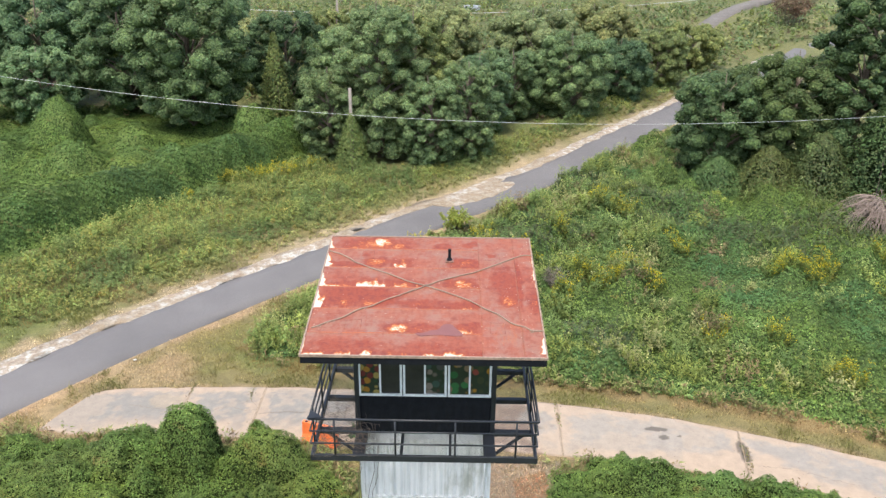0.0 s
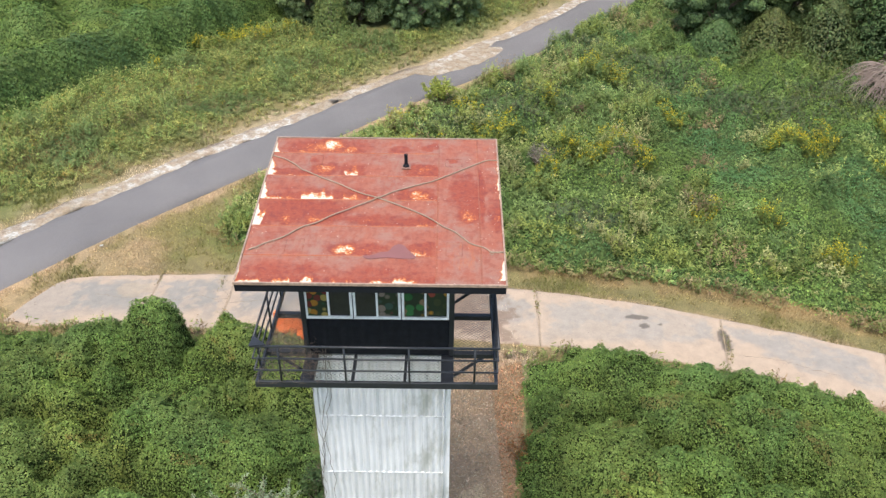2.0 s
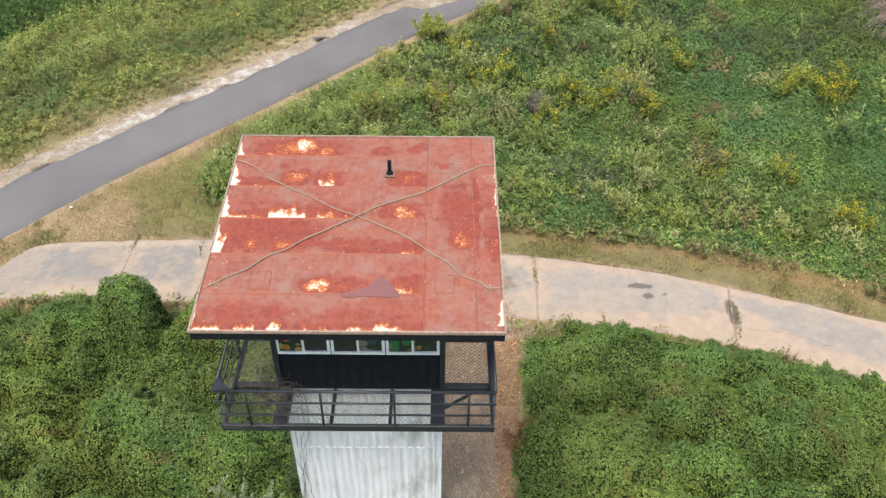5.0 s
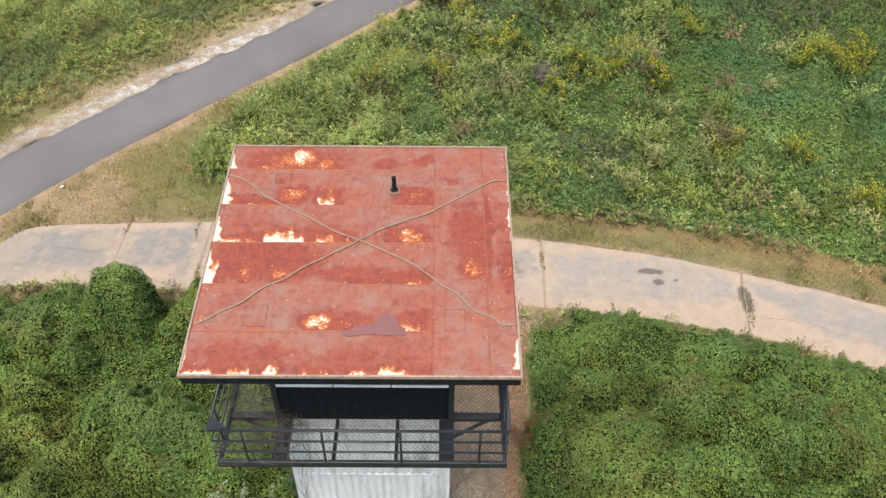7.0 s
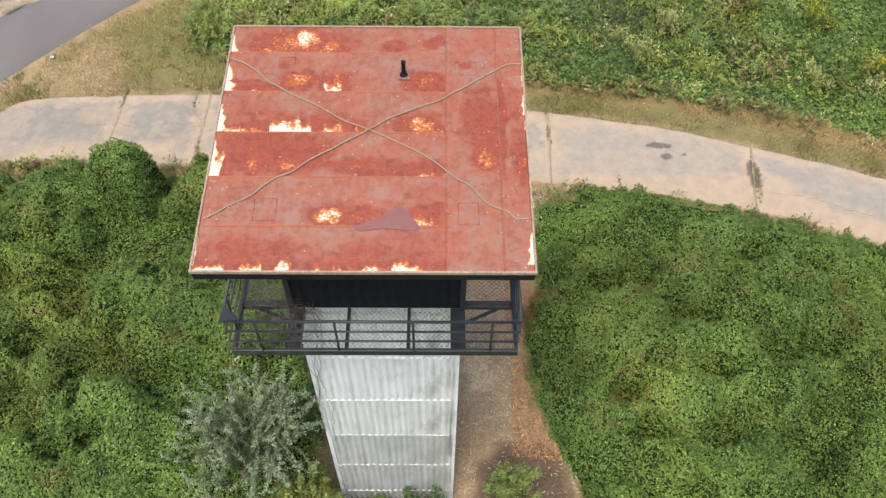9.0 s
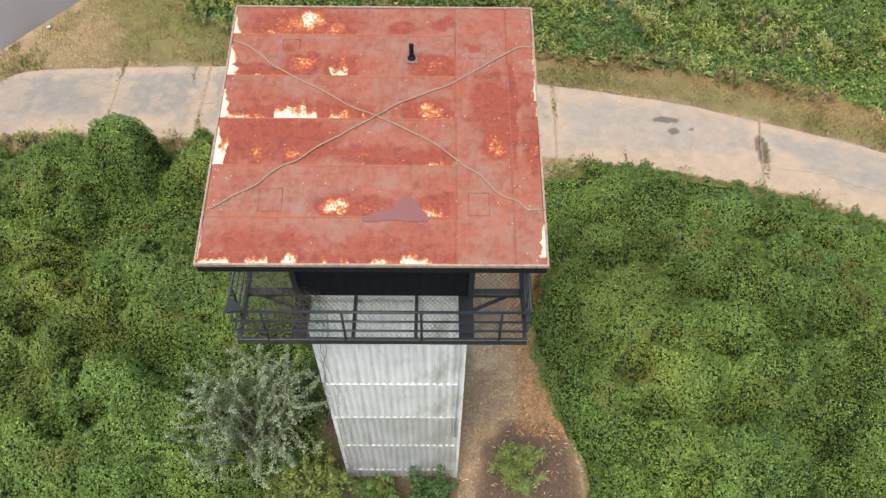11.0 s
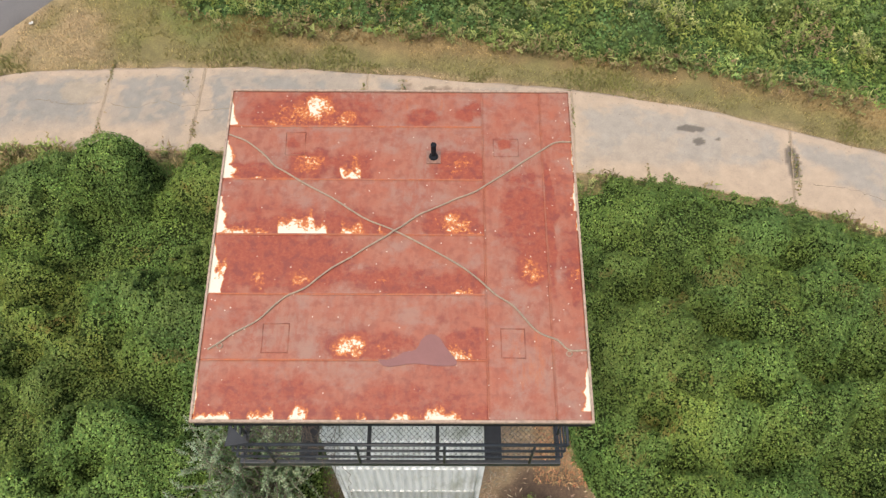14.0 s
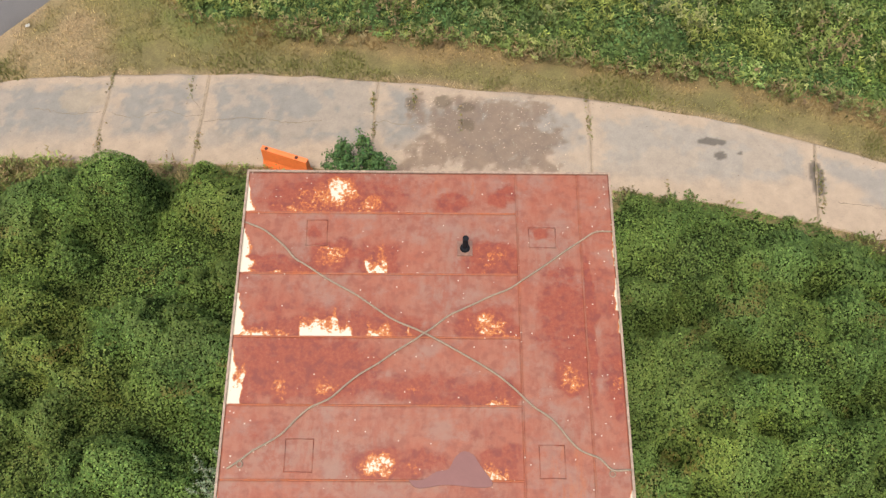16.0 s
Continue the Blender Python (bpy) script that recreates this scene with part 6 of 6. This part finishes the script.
# scrap of white litter by the lane
scrap = bmesh.new()
g = random.Random(77)
folds = [[scrap.verts.new((0.05 * i + g.uniform(-0.015, 0.015), 0.045 * j + g.uniform(-0.015, 0.015), 0.05 + g.uniform(0, 0.06))) for i in range(4)] for j in range(4)]
for j in range(3):
    for i in range(3):
        scrap.faces.new((folds[j][i], folds[j][i + 1], folds[j + 1][i + 1], folds[j + 1][i]))
bmesh.ops.solidify(scrap, geom=scrap.faces[:], thickness=0.006)
paper = thing("paper_scrap", "crumpled white paper scrap in the verge grass", "litter", at=(-14.75, 16.7, 0.0))
part("sheet", scrap, material("white_paper", plain((0.72, 0.71, 0.68), 0.8, 0.0, 0.1, 8)), paper)

# wire and pole stub
wire = thing("utility_wire", "thin pale utility wire spanning the scene", "wire")
def wire_z(x):
    return 0.00214 * x * x + -0.03369 * x + 8.5001


part("strand", tube([(x, 30, wire_z(x)) for x in np.linspace(-40, 42, 50)], 0.0095, 5), WIRE, wire)
for x in (-40, 42):
    end = thing("utility_pole", "tall wooden utility pole holding the wire", "pole", at=(x, 30, 0))
    part("pole_shaft", tube([(0, 0, -0.3), (0, 0, wire_z(x) + 0.3)], [0.17, 0.11], 10), WOOD_GREY, end)
    part("insulator", tube([(0, -0.02, wire_z(x) - 0.08), (0, -0.02, wire_z(x) + 0.06)], [0.13, 0.13], 8), WIRE, end)
pole = thing("utility_pole", "weathered bare wooden pole with vines at its foot", "pole", at=(-7.5, 45.3, 0))
part("pole_shaft", tube([(0, 0, -0.2), (0, 0, 6.83)], [0.16, 0.12], 10), WOOD_GREY, pole)

# pale wash-out of gravel over the bend of the lane
bm = bmesh.new()
ring = soft_curve([(0.2, 37.6), (1.6, 38.6), (3.0, 39.6), (4.4, 41.2), (5.4, 42.9), (4.6, 43.4), (2.6, 42.3), (0.4, 40.1), (-1.0, 38.4), (0.2, 37.6)], 0.25)
vs = [bm.verts.new((x + 0.25 * (vnoise(x, y, 0.5, 71) - 0.5), y + 0.25 * (vnoise(x, y, 0.5, 72) - 0.5), 0.066)) for x, y in ring[:-1]]
face = bm.faces.new(vs)
lows = [bm.verts.new((v.co.x, v.co.y, -0.05)) for v in vs]
for i in range(len(vs)):
    bm.faces.new((vs[i], lows[i], lows[(i + 1) % len(vs)], vs[(i + 1) % len(vs)]))
bmesh.ops.triangulate(bm, faces=[face])
me = bpy.data.meshes.new("gravel_wash")
bmesh.ops.recalc_face_normals(bm, faces=bm.faces)
bm.to_mesh(me)
bm.free()
me.materials.append(CHALK)
thing("gravel_wash", "pale gravel washed over the bend of the lane", "gravel", kind="structure", data=me)

# far pole with a crossarm, and its wires
far_pole = thing("utility_pole", "far wooden utility pole with a tilted crossarm", "pole", at=(-15.4, 96, 0))
part("pole_shaft", tube([(0, 0, -1.2), (0, 0, 8.1)], [0.2, 0.14], 8), WOOD_GREY, far_pole)
part("crossarm", tube([(-1.1, 0, 7.3), (1.9, 0, 7.75)], 0.09, 6), WOOD_GREY, far_pole)
for k in range(3):
    part("insulator", tube([(-1.0 + 1.4 * k, 0, 7.36 + 0.2 * k), (-1.0 + 1.4 * k, 0, 7.66 + 0.2 * k)], 0.08, 6), WIRE, far_pole)
part("brace", tube([(0, 0.1, 6.4), (1.2, 0.1, 7.6)], 0.04, 5), WOOD_GREY, far_pole)
far_wire = thing("utility_wire", "thin pale wire in front of the far meadow", "wire")
part("strand", tube([(x, 96, 5.4 + 0.0012 * (x + 10) ** 2) for x in np.linspace(-46, 60, 30)], 0.02, 4), WIRE, far_wire)

# round trough in the far meadow
trough = thing("water_trough", "round grey metal trough in the far meadow", "trough", at=(3.6, 139, 0.3))
bm = bmesh.new()
rings = [[bm.verts.new((r * math.cos(a), r * math.sin(a), z)) for a in (2 * math.pi * k / 24 for k in range(24))] for r, z in ((1.75, -1.2), (1.75, 0.7), (1.45, 0.7), (1.4, 0.15))]
for a, b in zip(rings[:-1], rings[1:]):
    for k in range(24):
        bm.faces.new((a[k], a[(k + 1) % 24], b[(k + 1) % 24], b[k]))
bm.faces.new(rings[-1])
part("trough_body", bm, material("zinc", plain((0.4, 0.43, 0.46), 0.5, 0.3, 0.2, 2)), trough)


# ---- shrubs and small plants ----
def shrub(name, x, y, z, height, radius, label, tint, stems=26, per=60, leaf=0.09, aspect=0.4, arch=0.5, category="shrub", seed=1, spread=0.07, tip=None):
    """Stems that rise from one foot and arch outwards, with leaves along them."""
    g = np.random.default_rng(seed)
    ob = thing(name, label, category, at=(x, y, z - 0.05))
    bm = bmesh.new()
    P, N, K = [], [], []
    for k in range(stems):
        a = g.uniform(0, 2 * np.pi)
        r, h = radius * np.sqrt(g.uniform(0.05, 1.0)), height * g.uniform(0.55, 1.0)
        end = np.array((math.cos(a) * r, math.sin(a) * r, h * (1 - arch * 0.5 * r / radius)))
        pts = []
        foot = np.array((g.normal(0, 0.22), g.normal(0, 0.22), 0)) * radius
        twist = g.normal(0, 0.16, 2) * radius
        for i in range(7):
            t = i / 6
            p = foot * (1 - t * 0.5) + end * t
            p[2] = end[2] * t + arch * h * 0.5 * math.sin(math.pi * t)
            p[:2] += twist * math.sin(math.pi * t)
            p += g.normal(0, 0.03, 3) * t
            pts.append(p)
        tube(pts, [0.016 * (1 - 0.8 * i / 6) + 0.003 for i in range(7)], 4, bm, caps=False)
        pts = np.array(pts)
        t = g.uniform(0.25, 1.0, per) ** 0.8 * 5.999
        i = t.astype(int)
        K.append(t / 6)
        p = pts[i] + (pts[i + 1] - pts[i]) * (t - i)[:, None]
        off = g.normal(0, 1, (per, 3))
        P.append(p + off * spread)
        N.append(off + np.array((0, 0, 1.2)))
    part("branchwork", bm, BARK, ob)
    P, N = np.concatenate(P), np.concatenate(N)
    tints = green(len(P), tint, 0.2)
    if tip is not None:
        tints = tints + (green(len(P), tip, 0.15) - tints) * smooth(0.55, 0.95, np.concatenate(K))[:, None]
    v, f, t = leaves(P, N, leaf * g.uniform(0.6, 1.4, len(P)), tints, aspect)
    part("foliage", mesh_from("foliage", v, f, LEAF, t), LEAF, ob)
    return ob


shrub("silver_shrub", -3.9, -0.3, 0.5, 2.5, 2.1, "silvery grey-green arching shrub among the kudzu", (0.085, 0.13, 0.06), 150, 140, 0.066, 0.36, 0.5, seed=3, spread=0.042, tip=(0.26, 0.325, 0.215))
shrub("sapling", 3.15, -1.5, 0.0, 1.9, 0.75, "young bright green sapling on bare soil", (0.16, 0.21, 0.065), 34, 140, 0.08, 0.4, 0.3, "sapling", 4)
shrub("bush", 0.75, -2.05, 0.0, 1.5, 0.8, "dark green bush against the tower foot", (0.06, 0.115, 0.04), 30, 90, 0.1, 0.55, 0.4, "bush", 5)
shrub("bush", -0.6, -2.2, 0.0, 1.0, 0.8, "green bush against the tower foot", (0.1, 0.15, 0.04), 26, 80, 0.1, 0.55, 0.4, "bush", 6)
shrub("bush", -2.35, 0.9, 0.0, 1.5, 0.9, "dark green undergrowth against the tower wall", (0.045, 0.08, 0.03), 34, 90, 0.09, 0.5, 0.4, "bush", 17)
shrub("bush", -2.3, 2.6, 0.0, 1.4, 0.9, "dark green undergrowth against the tower wall", (0.05, 0.085, 0.03), 34, 90, 0.09, 0.5, 0.4, "bush", 18)
shrub("bush", -2.4, -2.0, 0.6, 1.4, 1.0, "yellow-green bush beside the tower foot", (0.14, 0.175, 0.045), 36, 100, 0.09, 0.5, 0.4, "bush", 7)
shrub("bush", -2.45, 10.45, 0.0, 1.35, 1.25, "leafy green bush beside the orange barrier", (0.07, 0.135, 0.045), 50, 110, 0.1, 0.6, 0.35, "bush", 8)
shrub("dead_vine_tangle", 4.35, 4.3, 0.1, 0.9, 0.8, "orange-brown withered plant at the path's edge", (0.2, 0.1, 0.035), 34, 50, 0.08, 0.4, 0.5, "withered plant", 9)
shrub("pale_bush", 6.4, 24.4, 0.5, 1.3, 0.8, "grey dried seed-head bush in the field", (0.2, 0.18, 0.15), 40, 60, 0.06, 0.4, 0.3, "bush", 10)
shrub("yellow_bush", 0.9, 33.3, 0.1, 1.7, 1.1, "yellow-green sumac at the lane's edge", (0.26, 0.3, 0.06), 40, 80, 0.14, 0.4, 0.35, "bush", 11)

# withered brush by the tall trees
brush = thing("dead_brush", "tangle of bare grey-brown branches", "dead brush", at=(29.3, 34.6, 0))
bm = bmesh.new()
g = random.Random(12)
for k in range(340):
    a, r = g.uniform(0, 6.28), g.uniform(1.2, 3.4)
    top = g.uniform(0, 1.3)
    p0, p1 = Vector((math.cos(a) * top, math.sin(a) * top, g.uniform(0.8, 2.4))), Vector((math.cos(a) * r, math.sin(a) * r, g.uniform(0.0, 0.9)))
    pts, rad = limb(p0, p1, 0.026, 0.006, (g.uniform(-0.4, 0.4), g.uniform(-0.4, 0.4), g.uniform(0.1, 0.7)), 5)
    tube(pts, rad, 4, bm, caps=False)
    tube([pts[3], pts[3] + Vector((g.uniform(-0.7, 0.7), g.uniform(-0.7, 0.7), g.uniform(-0.4, 0.4)))], [0.012, 0.004], 4, bm, caps=False)
part("brushwood", bm, material("dead_branch", plain((0.23, 0.175, 0.145), 0.9, 0.0, 0.3, 5)), brush)

# brown withered bush far up the track
shrub("dead_bush", 56.5, 122.5, 0.2, 6.5, 3.6, "reddish-brown withered bush by the far track", (0.17, 0.115, 0.08), 60, 50, 0.32, 0.5, 0.4, "bush", 31, 0.3)

# vines round the pole
def vine_cone(name, x, y, height, radius, label, tint, count, leaf, seed, power=1.0):
    g = np.random.default_rng(seed)
    h = height * (1 - g.uniform(0, 1, count) ** (0.5 * (1 + power) / 2 + 0.25 * (power > 1)))
    a = g.uniform(0, 2 * np.pi, count)
    r = (radius * (1 - (h / height) ** power) * (0.65 + 0.5 * fbm(a * 2, h, 0.8, seed)) + 0.16) * np.sqrt(g.uniform(0.55, 1.1, count))
    p = np.stack([r * np.cos(a), r * np.sin(a), h], 1)
    nr = np.stack([np.cos(a), np.sin(a), np.full(count, 0.6)], 1) + g.normal(0, 0.35, (count, 3))
    v, f, t = leaves(p, nr, leaf * g.uniform(0.6, 1.4, count), green(count, tint, 0.22), 0.7)
    ob = thing(name, label, "vines", at=(x, y, -0.05))
    part("foliage", mesh_from("foliage", v, f, LEAF, t), LEAF, ob)
    bm = tube([(0.18, 0, 0), (0.1, -0.16, height * 0.4), (0.0, -0.14, height * 0.9)], [0.05, 0.03, 0.01], 5)
    part("vine_stem", bm, BARK, ob)
    return ob


vine_cone("pole_vines", -7.5, 45.3, 4.9, 1.5, "light green vines climbing the wooden pole", (0.125, 0.165, 0.05), 6500, 0.14, 15, 1.5)
for k, (vx, vy, vh, vr) in enumerate(((20.4, 41.4, 3.0, 2.5), (23.8, 40.8, 4.0, 2.7), (27.4, 40.4, 5.2, 2.8), (31.2, 39.4, 8.0, 3.0))):
    vine_cone("vine_drape", vx, vy, vh, vr, "green vines hanging down over the tree's side", ((0.085, 0.14, 0.05), (0.1, 0.12, 0.04), (0.09, 0.12, 0.045), (0.07, 0.115, 0.042))[k], 6500, 0.15, 41 + k, 2.2)
vine_cone("vine_spire", -16.5, 60.5, 8.6, 1.9, "yellow-green vine-covered spire among the trees", (0.125, 0.16, 0.05), 4200, 0.2, 16, 1.3)

# dead vines on the tower
vine = thing("dead_vines", "leafless brown vines climbing the tower's corner and deck", "dead vines")
bm = bmesh.new()
g = random.Random(21)
DRYV = material("dry_vine", plain((0.11, 0.085, 0.065), 0.9, 0.0, 0.3, 12))
tips = []
for k in range(4):
    p = Vector((-HX - 0.04 + g.uniform(-0.05, 0.3), FY - 0.045, g.uniform(0.0, 6.0)))
    pts = [p.copy()]
    while p.z < DECK + 0.1:
        p = p + Vector((g.uniform(-0.08, 0.08), 0, g.uniform(0.18, 0.34)))
        p.x = min(max(p.x, -HX - 0.06), -HX + 0.75)
        p.y = FY - 0.05 - g.uniform(0, 0.02)
        pts.append(p.copy())
    tube(pts, [0.0055] * len(pts), 4, bm, caps=False)
    tips.append(p)
for k in range(120):
    p = Vector((g.uniform(-DX + 0.1, -HX - 0.02) if k % 6 else g.uniform(-HX, -HX + 0.35), g.uniform(DF + 0.1, -0.2) if k % 6 else g.uniform(DF + 0.2, FY - 0.05), DECK + 0.03))
    d = Vector((g.uniform(-1, 1), g.uniform(-1, 1), g.uniform(-0.1, 0.7)))
    pts = [p.copy()]
    for i in range(g.randint(5, 11)):
        d = (d + Vector((g.uniform(-0.7, 0.7), g.uniform(-0.7, 0.7), g.uniform(-0.6, 0.3)))).normalized()
        p = p + d * 0.13
        p.z = max(p.z, DECK + 0.015)
        p.x = max(-DX - 0.05, min(p.x, -HX + 0.5))
        p.y = max(DF - 0.05, p.y)
        if p.x > -HX - 0.05:
            p.y = min(p.y, FY - 0.06)
        pts.append(p.copy())
    tube(pts, [0.005 - 0.003 * i / len(pts) for i in range(len(pts))], 4, bm, caps=False)
part("vine_tangle", bm, DRYV, vine)

# weeds in the pavement joints
for jx, jy, n, spread in ((5.22, 12.5, 16, 0.16), (5.2, 13.6, 7, 0.1), (12.6, 10.5, 26, 0.2), (12.5, 9.6, 10, 0.14), (-11.15, 14.3, 12, 0.14), (-11.1, 11.6, 16, 0.16), (-8.4, 14.1, 14, 0.2), (-7.85, 11.7, 12, 0.15), (-2.1, 13.5, 14, 0.12), (-2.0, 12.3, 8, 0.1), (7.6, 10.0, 8, 0.1), (-0.7, 13.6, 12, 0.15), (0.9, 12.7, 8, 0.14), (18.3, 7.6, 12, 0.2)):
    n *= 3
    x, y = jx + rng.normal(0, spread * 0.4, n), jy + rng.normal(0, spread * 1.8, n)
    V, G, T = joined(stalks(x, y, np.full(n, 0.06), rng.uniform(0.04, 0.16, n), 7, 0.045, green(n, (0.17, 0.155, 0.06), 0.3, 0.2)))
    thing("joint_weeds", "small dry weeds growing in a pavement joint", "weeds", "weeds in the pavement joints", data=mesh_from("joint_weeds", V, G, LEAF, T))


# short grass
def blades(x, y, z, height, tint):
    n = len(x)
    a = rng.uniform(0, 2 * np.pi, n)
    side = np.stack([np.cos(a), np.sin(a), np.zeros(n)], 1) * (0.008 + 0.07 * height)[:, None]
    foot = np.stack([x, y, z - 0.01], 1)
    tip = foot + np.stack([rng.normal(0, 0.45, n) * height, rng.normal(0, 0.45, n) * height, height], 1)
    v = np.stack([foot - side, foot + side, tip], 1).reshape(-1, 3)
    return v, np.arange(3 * n).reshape(n, 3), np.repeat(tint, 3, axis=0)


GX, GY = rng.uniform(-24, 20, 260000), rng.uniform(6, 28, 260000)
pad_d = -inside(GX, GY, PAD)
lane = np.abs(line_dist(GX, GY, ROAD)) - ROAD_HALF
ok = (pad_d > 0.02) & (lane > 0.1) & (inside(GX, GY, FIELD) < 0.4) & (inside(GX, GY, K1) < 0.2) & (inside(GX, GY, K2) < 0.2) & (fbm(GX, GY, 1.4, 401) > 0.36)
ok &= ~((line_dist(GX, GY, ROAD) > 0) & (lane < 0.7))
GX, GY, pad_d, lane = GX[ok], GY[ok], pad_d[ok], lane[ok]
c = ground_tint(GX, GY) * np.exp(rng.normal(0.55, 0.42, len(GX)))[:, None]
lush = smooth(0.5, 0.66, fbm(GX, GY, 2.1, 402)) * (1 - 0.7 * smooth(-4, 0, GX) * smooth(0.9, 1.6, pad_d))
c = blend(c, (0.175, 0.185, 0.062), 0.7 * lush)
c = blend(c, (0.24, 0.14, 0.065), 0.7 * smooth(0.5, 0.62, fbm(GX, GY, 1.7, 403)) * smooth(0.8, 1.6, pad_d) * (lane > 3))
hgt = 0.06 + 0.13 * lush * rng.uniform(0.3, 1, len(GX)) + 0.08 * rng.uniform(0, 1, len(GX)) ** 2
V, G, T = joined([blades(GX, GY, ground_z(GX, GY), hgt, c)])
thing("verge_grass", "short patchy green and straw-coloured grass", "grass", kind="stuff", data=mesh_from("verge_grass", V, G, LEAF, T))

# taller grass along the edges of the thickets
EX, EY = rng.uniform(-20, 22, 60000), rng.uniform(2, 19, 60000)
edge = np.minimum(np.abs(inside(EX, EY, K2) + 0.1), np.minimum(np.abs(inside(EX, EY, FIELD) + 0.1), np.abs(inside(EX, EY, K1) + 0.1)))
ok = (edge < 0.45) & (inside(EX, EY, PAD) < -0.1) & (rng.uniform(0, 1, len(EX)) < 0.5 * smooth(0.38, 0.62, fbm(EX, EY, 1.6, 405)) + 0.06) & ~((EX > -3) & (EX < 4.6) & (EY < 9.3))
EX, EY = EX[ok], EY[ok]
et = np.array([(0.22, 0.24, 0.09), (0.17, 0.21, 0.065), (0.24, 0.19, 0.1), (0.19, 0.13, 0.075)])[rng.choice(4, len(EX), p=(0.35, 0.3, 0.22, 0.13))] * np.exp(rng.normal(0, 0.2, len(EX)))[:, None]
V, G, T = joined(stalks(EX, EY, ground_z(EX, EY), rng.uniform(0.3, 0.85, len(EX)), 7, 0.22, et, 1.0, slim=0.2))
thing("edge_grass", "pale and dry grass along the thicket edges", "grass", kind="stuff", data=mesh_from("edge_grass", V, G, LEAF, T))

# litter and stones on the path
n = 30000
x, y = rng.uniform(1.5, 5.0, n), rng.uniform(-2.5, 9.8, n)
rust_edge = inside(x, y, [(3.2, -0.2), (3.3, 3.0), (3.2, 6.0), (3.0, 8.5), (4.3, 9.2), (4.4, 5), (4.3, 2.5), (4.9, 0.2), (4.6, -0.3)])
dark = inside(x, y, [(1.9, -2.4), (2.2, -0.4), (2.8, 0.3), (4.1, 0.35), (4.7, 0.0), (5.0, -2.4)])
ok = (inside(x, y, K2) < 0.3) & (rng.uniform(0, 1, n) < np.where(rust_edge > 0, 1.0, np.where(dark > 0, 0.05, 0.6)))
x, y, rust_edge = x[ok], y[ok], rust_edge[ok]
n = len(x)
c = np.where((rust_edge > 0)[:, None], green(n, (0.26, 0.15, 0.085), 0.35, 0.2), green(n, (0.28, 0.22, 0.165), 0.28))
p = np.stack([x, y, ground_z(x, y) + rng.uniform(0.005, 0.05, n)], 1)
v, f, t = leaves(p, np.array((0, 0, 1.0)) + rng.normal(0, 0.35, (n, 3)), rng.uniform(0.03, 0.19, n), c, 0.16)
thing("path_litter", "dead stems, leaves and gravel on the dirt path", "litter", kind="stuff", data=mesh_from("path_litter", v, f, LITTER, t))

# grit on the pavement
n = 14000
x, y = rng.uniform(-16, 16, n), rng.uniform(8, 14.7, n)
d = inside(x, y, PAD)
mud = inside(x, y, [(-1.6, 10.6), (-0.4, 12.0), (-0.7, 13.6), (1.0, 13.8), (3.4, 13.4), (4.2, 12.0), (3.9, 10.4)])
ok = (d > 0.02) & (rng.uniform(0, 1, n) < np.where(mud > -0.3, 0.9, np.clip(0.7 - d * 1.6, 0.02, 1)))
x, y = x[ok], y[ok]
p = np.stack([x, y, np.full(len(x), 0.068)], 1)
v, f, t = leaves(p, np.array((0, 0, 1.0)) + rng.normal(0, 0.3, (len(x), 3)), rng.uniform(0.015, 0.05, len(x)), np.where((mud[ok] > -0.3)[:, None], green(len(x), (0.33, 0.27, 0.22), 0.35), green(len(x), (0.19, 0.145, 0.105), 0.4)), 0.8)
thing("pavement_grit", "loose pale gravel and grit on the pavement", "gravel", kind="stuff", data=mesh_from("pavement_grit", v, f, LITTER, t))

# cracks filled with soil
CRACK = material("soil_filled_crack", plain((0.19, 0.15, 0.105), 0.95, 0.0, 0.3, 6))
for pts in ([(-10.9, 12.9), (-9.9, 12.75), (-9.2, 13.05), (-8.4, 12.8), (-7.9, 12.9)], [(-8.4, 14.2), (-8.3, 13.6), (-7.95, 13.1)], [(-7.8, 12.6), (-6.2, 12.75), (-4.9, 12.6), (-3.8, 12.7)], [(-13.6, 13.1), (-12.4, 12.9), (-11.3, 12.95)], [(-2.0, 12.7), (-1.2, 12.55), (-0.5, 12.6), (0.4, 12.3)], [(13.0, 9.6), (14.2, 9.45), (15.2, 9.0), (16.4, 8.5)], [(16.6, 9.4), (16.9, 8.8), (17.0, 8.2)]):
    line = soft_curve(pts, 0.12)
    line = line + np.stack([0.12 * (vnoise(line[:, 0] * 9, line[:, 1] * 9, 1.0, 61) - 0.5), 0.16 * (vnoise(line[:, 0] * 8, line[:, 1] * 8, 1.0, 62) - 0.5)], 1)
    w = 0.004 + 0.014 * vnoise(line[:, 0] * 5, line[:, 1] * 5, 1.0, 63)
    v = np.concatenate([np.stack([line[:, 0], line[:, 1] - w, np.full(len(w), 0.069)], 1), np.stack([line[:, 0], line[:, 1] + w, np.full(len(w), 0.069)], 1)])
    k = len(w)
    f = np.array([(i, i + 1, k + i + 1, k + i) for i in range(k - 1)])
    part("crack", mesh_from("crack", v, f, CRACK), CRACK, pavement)
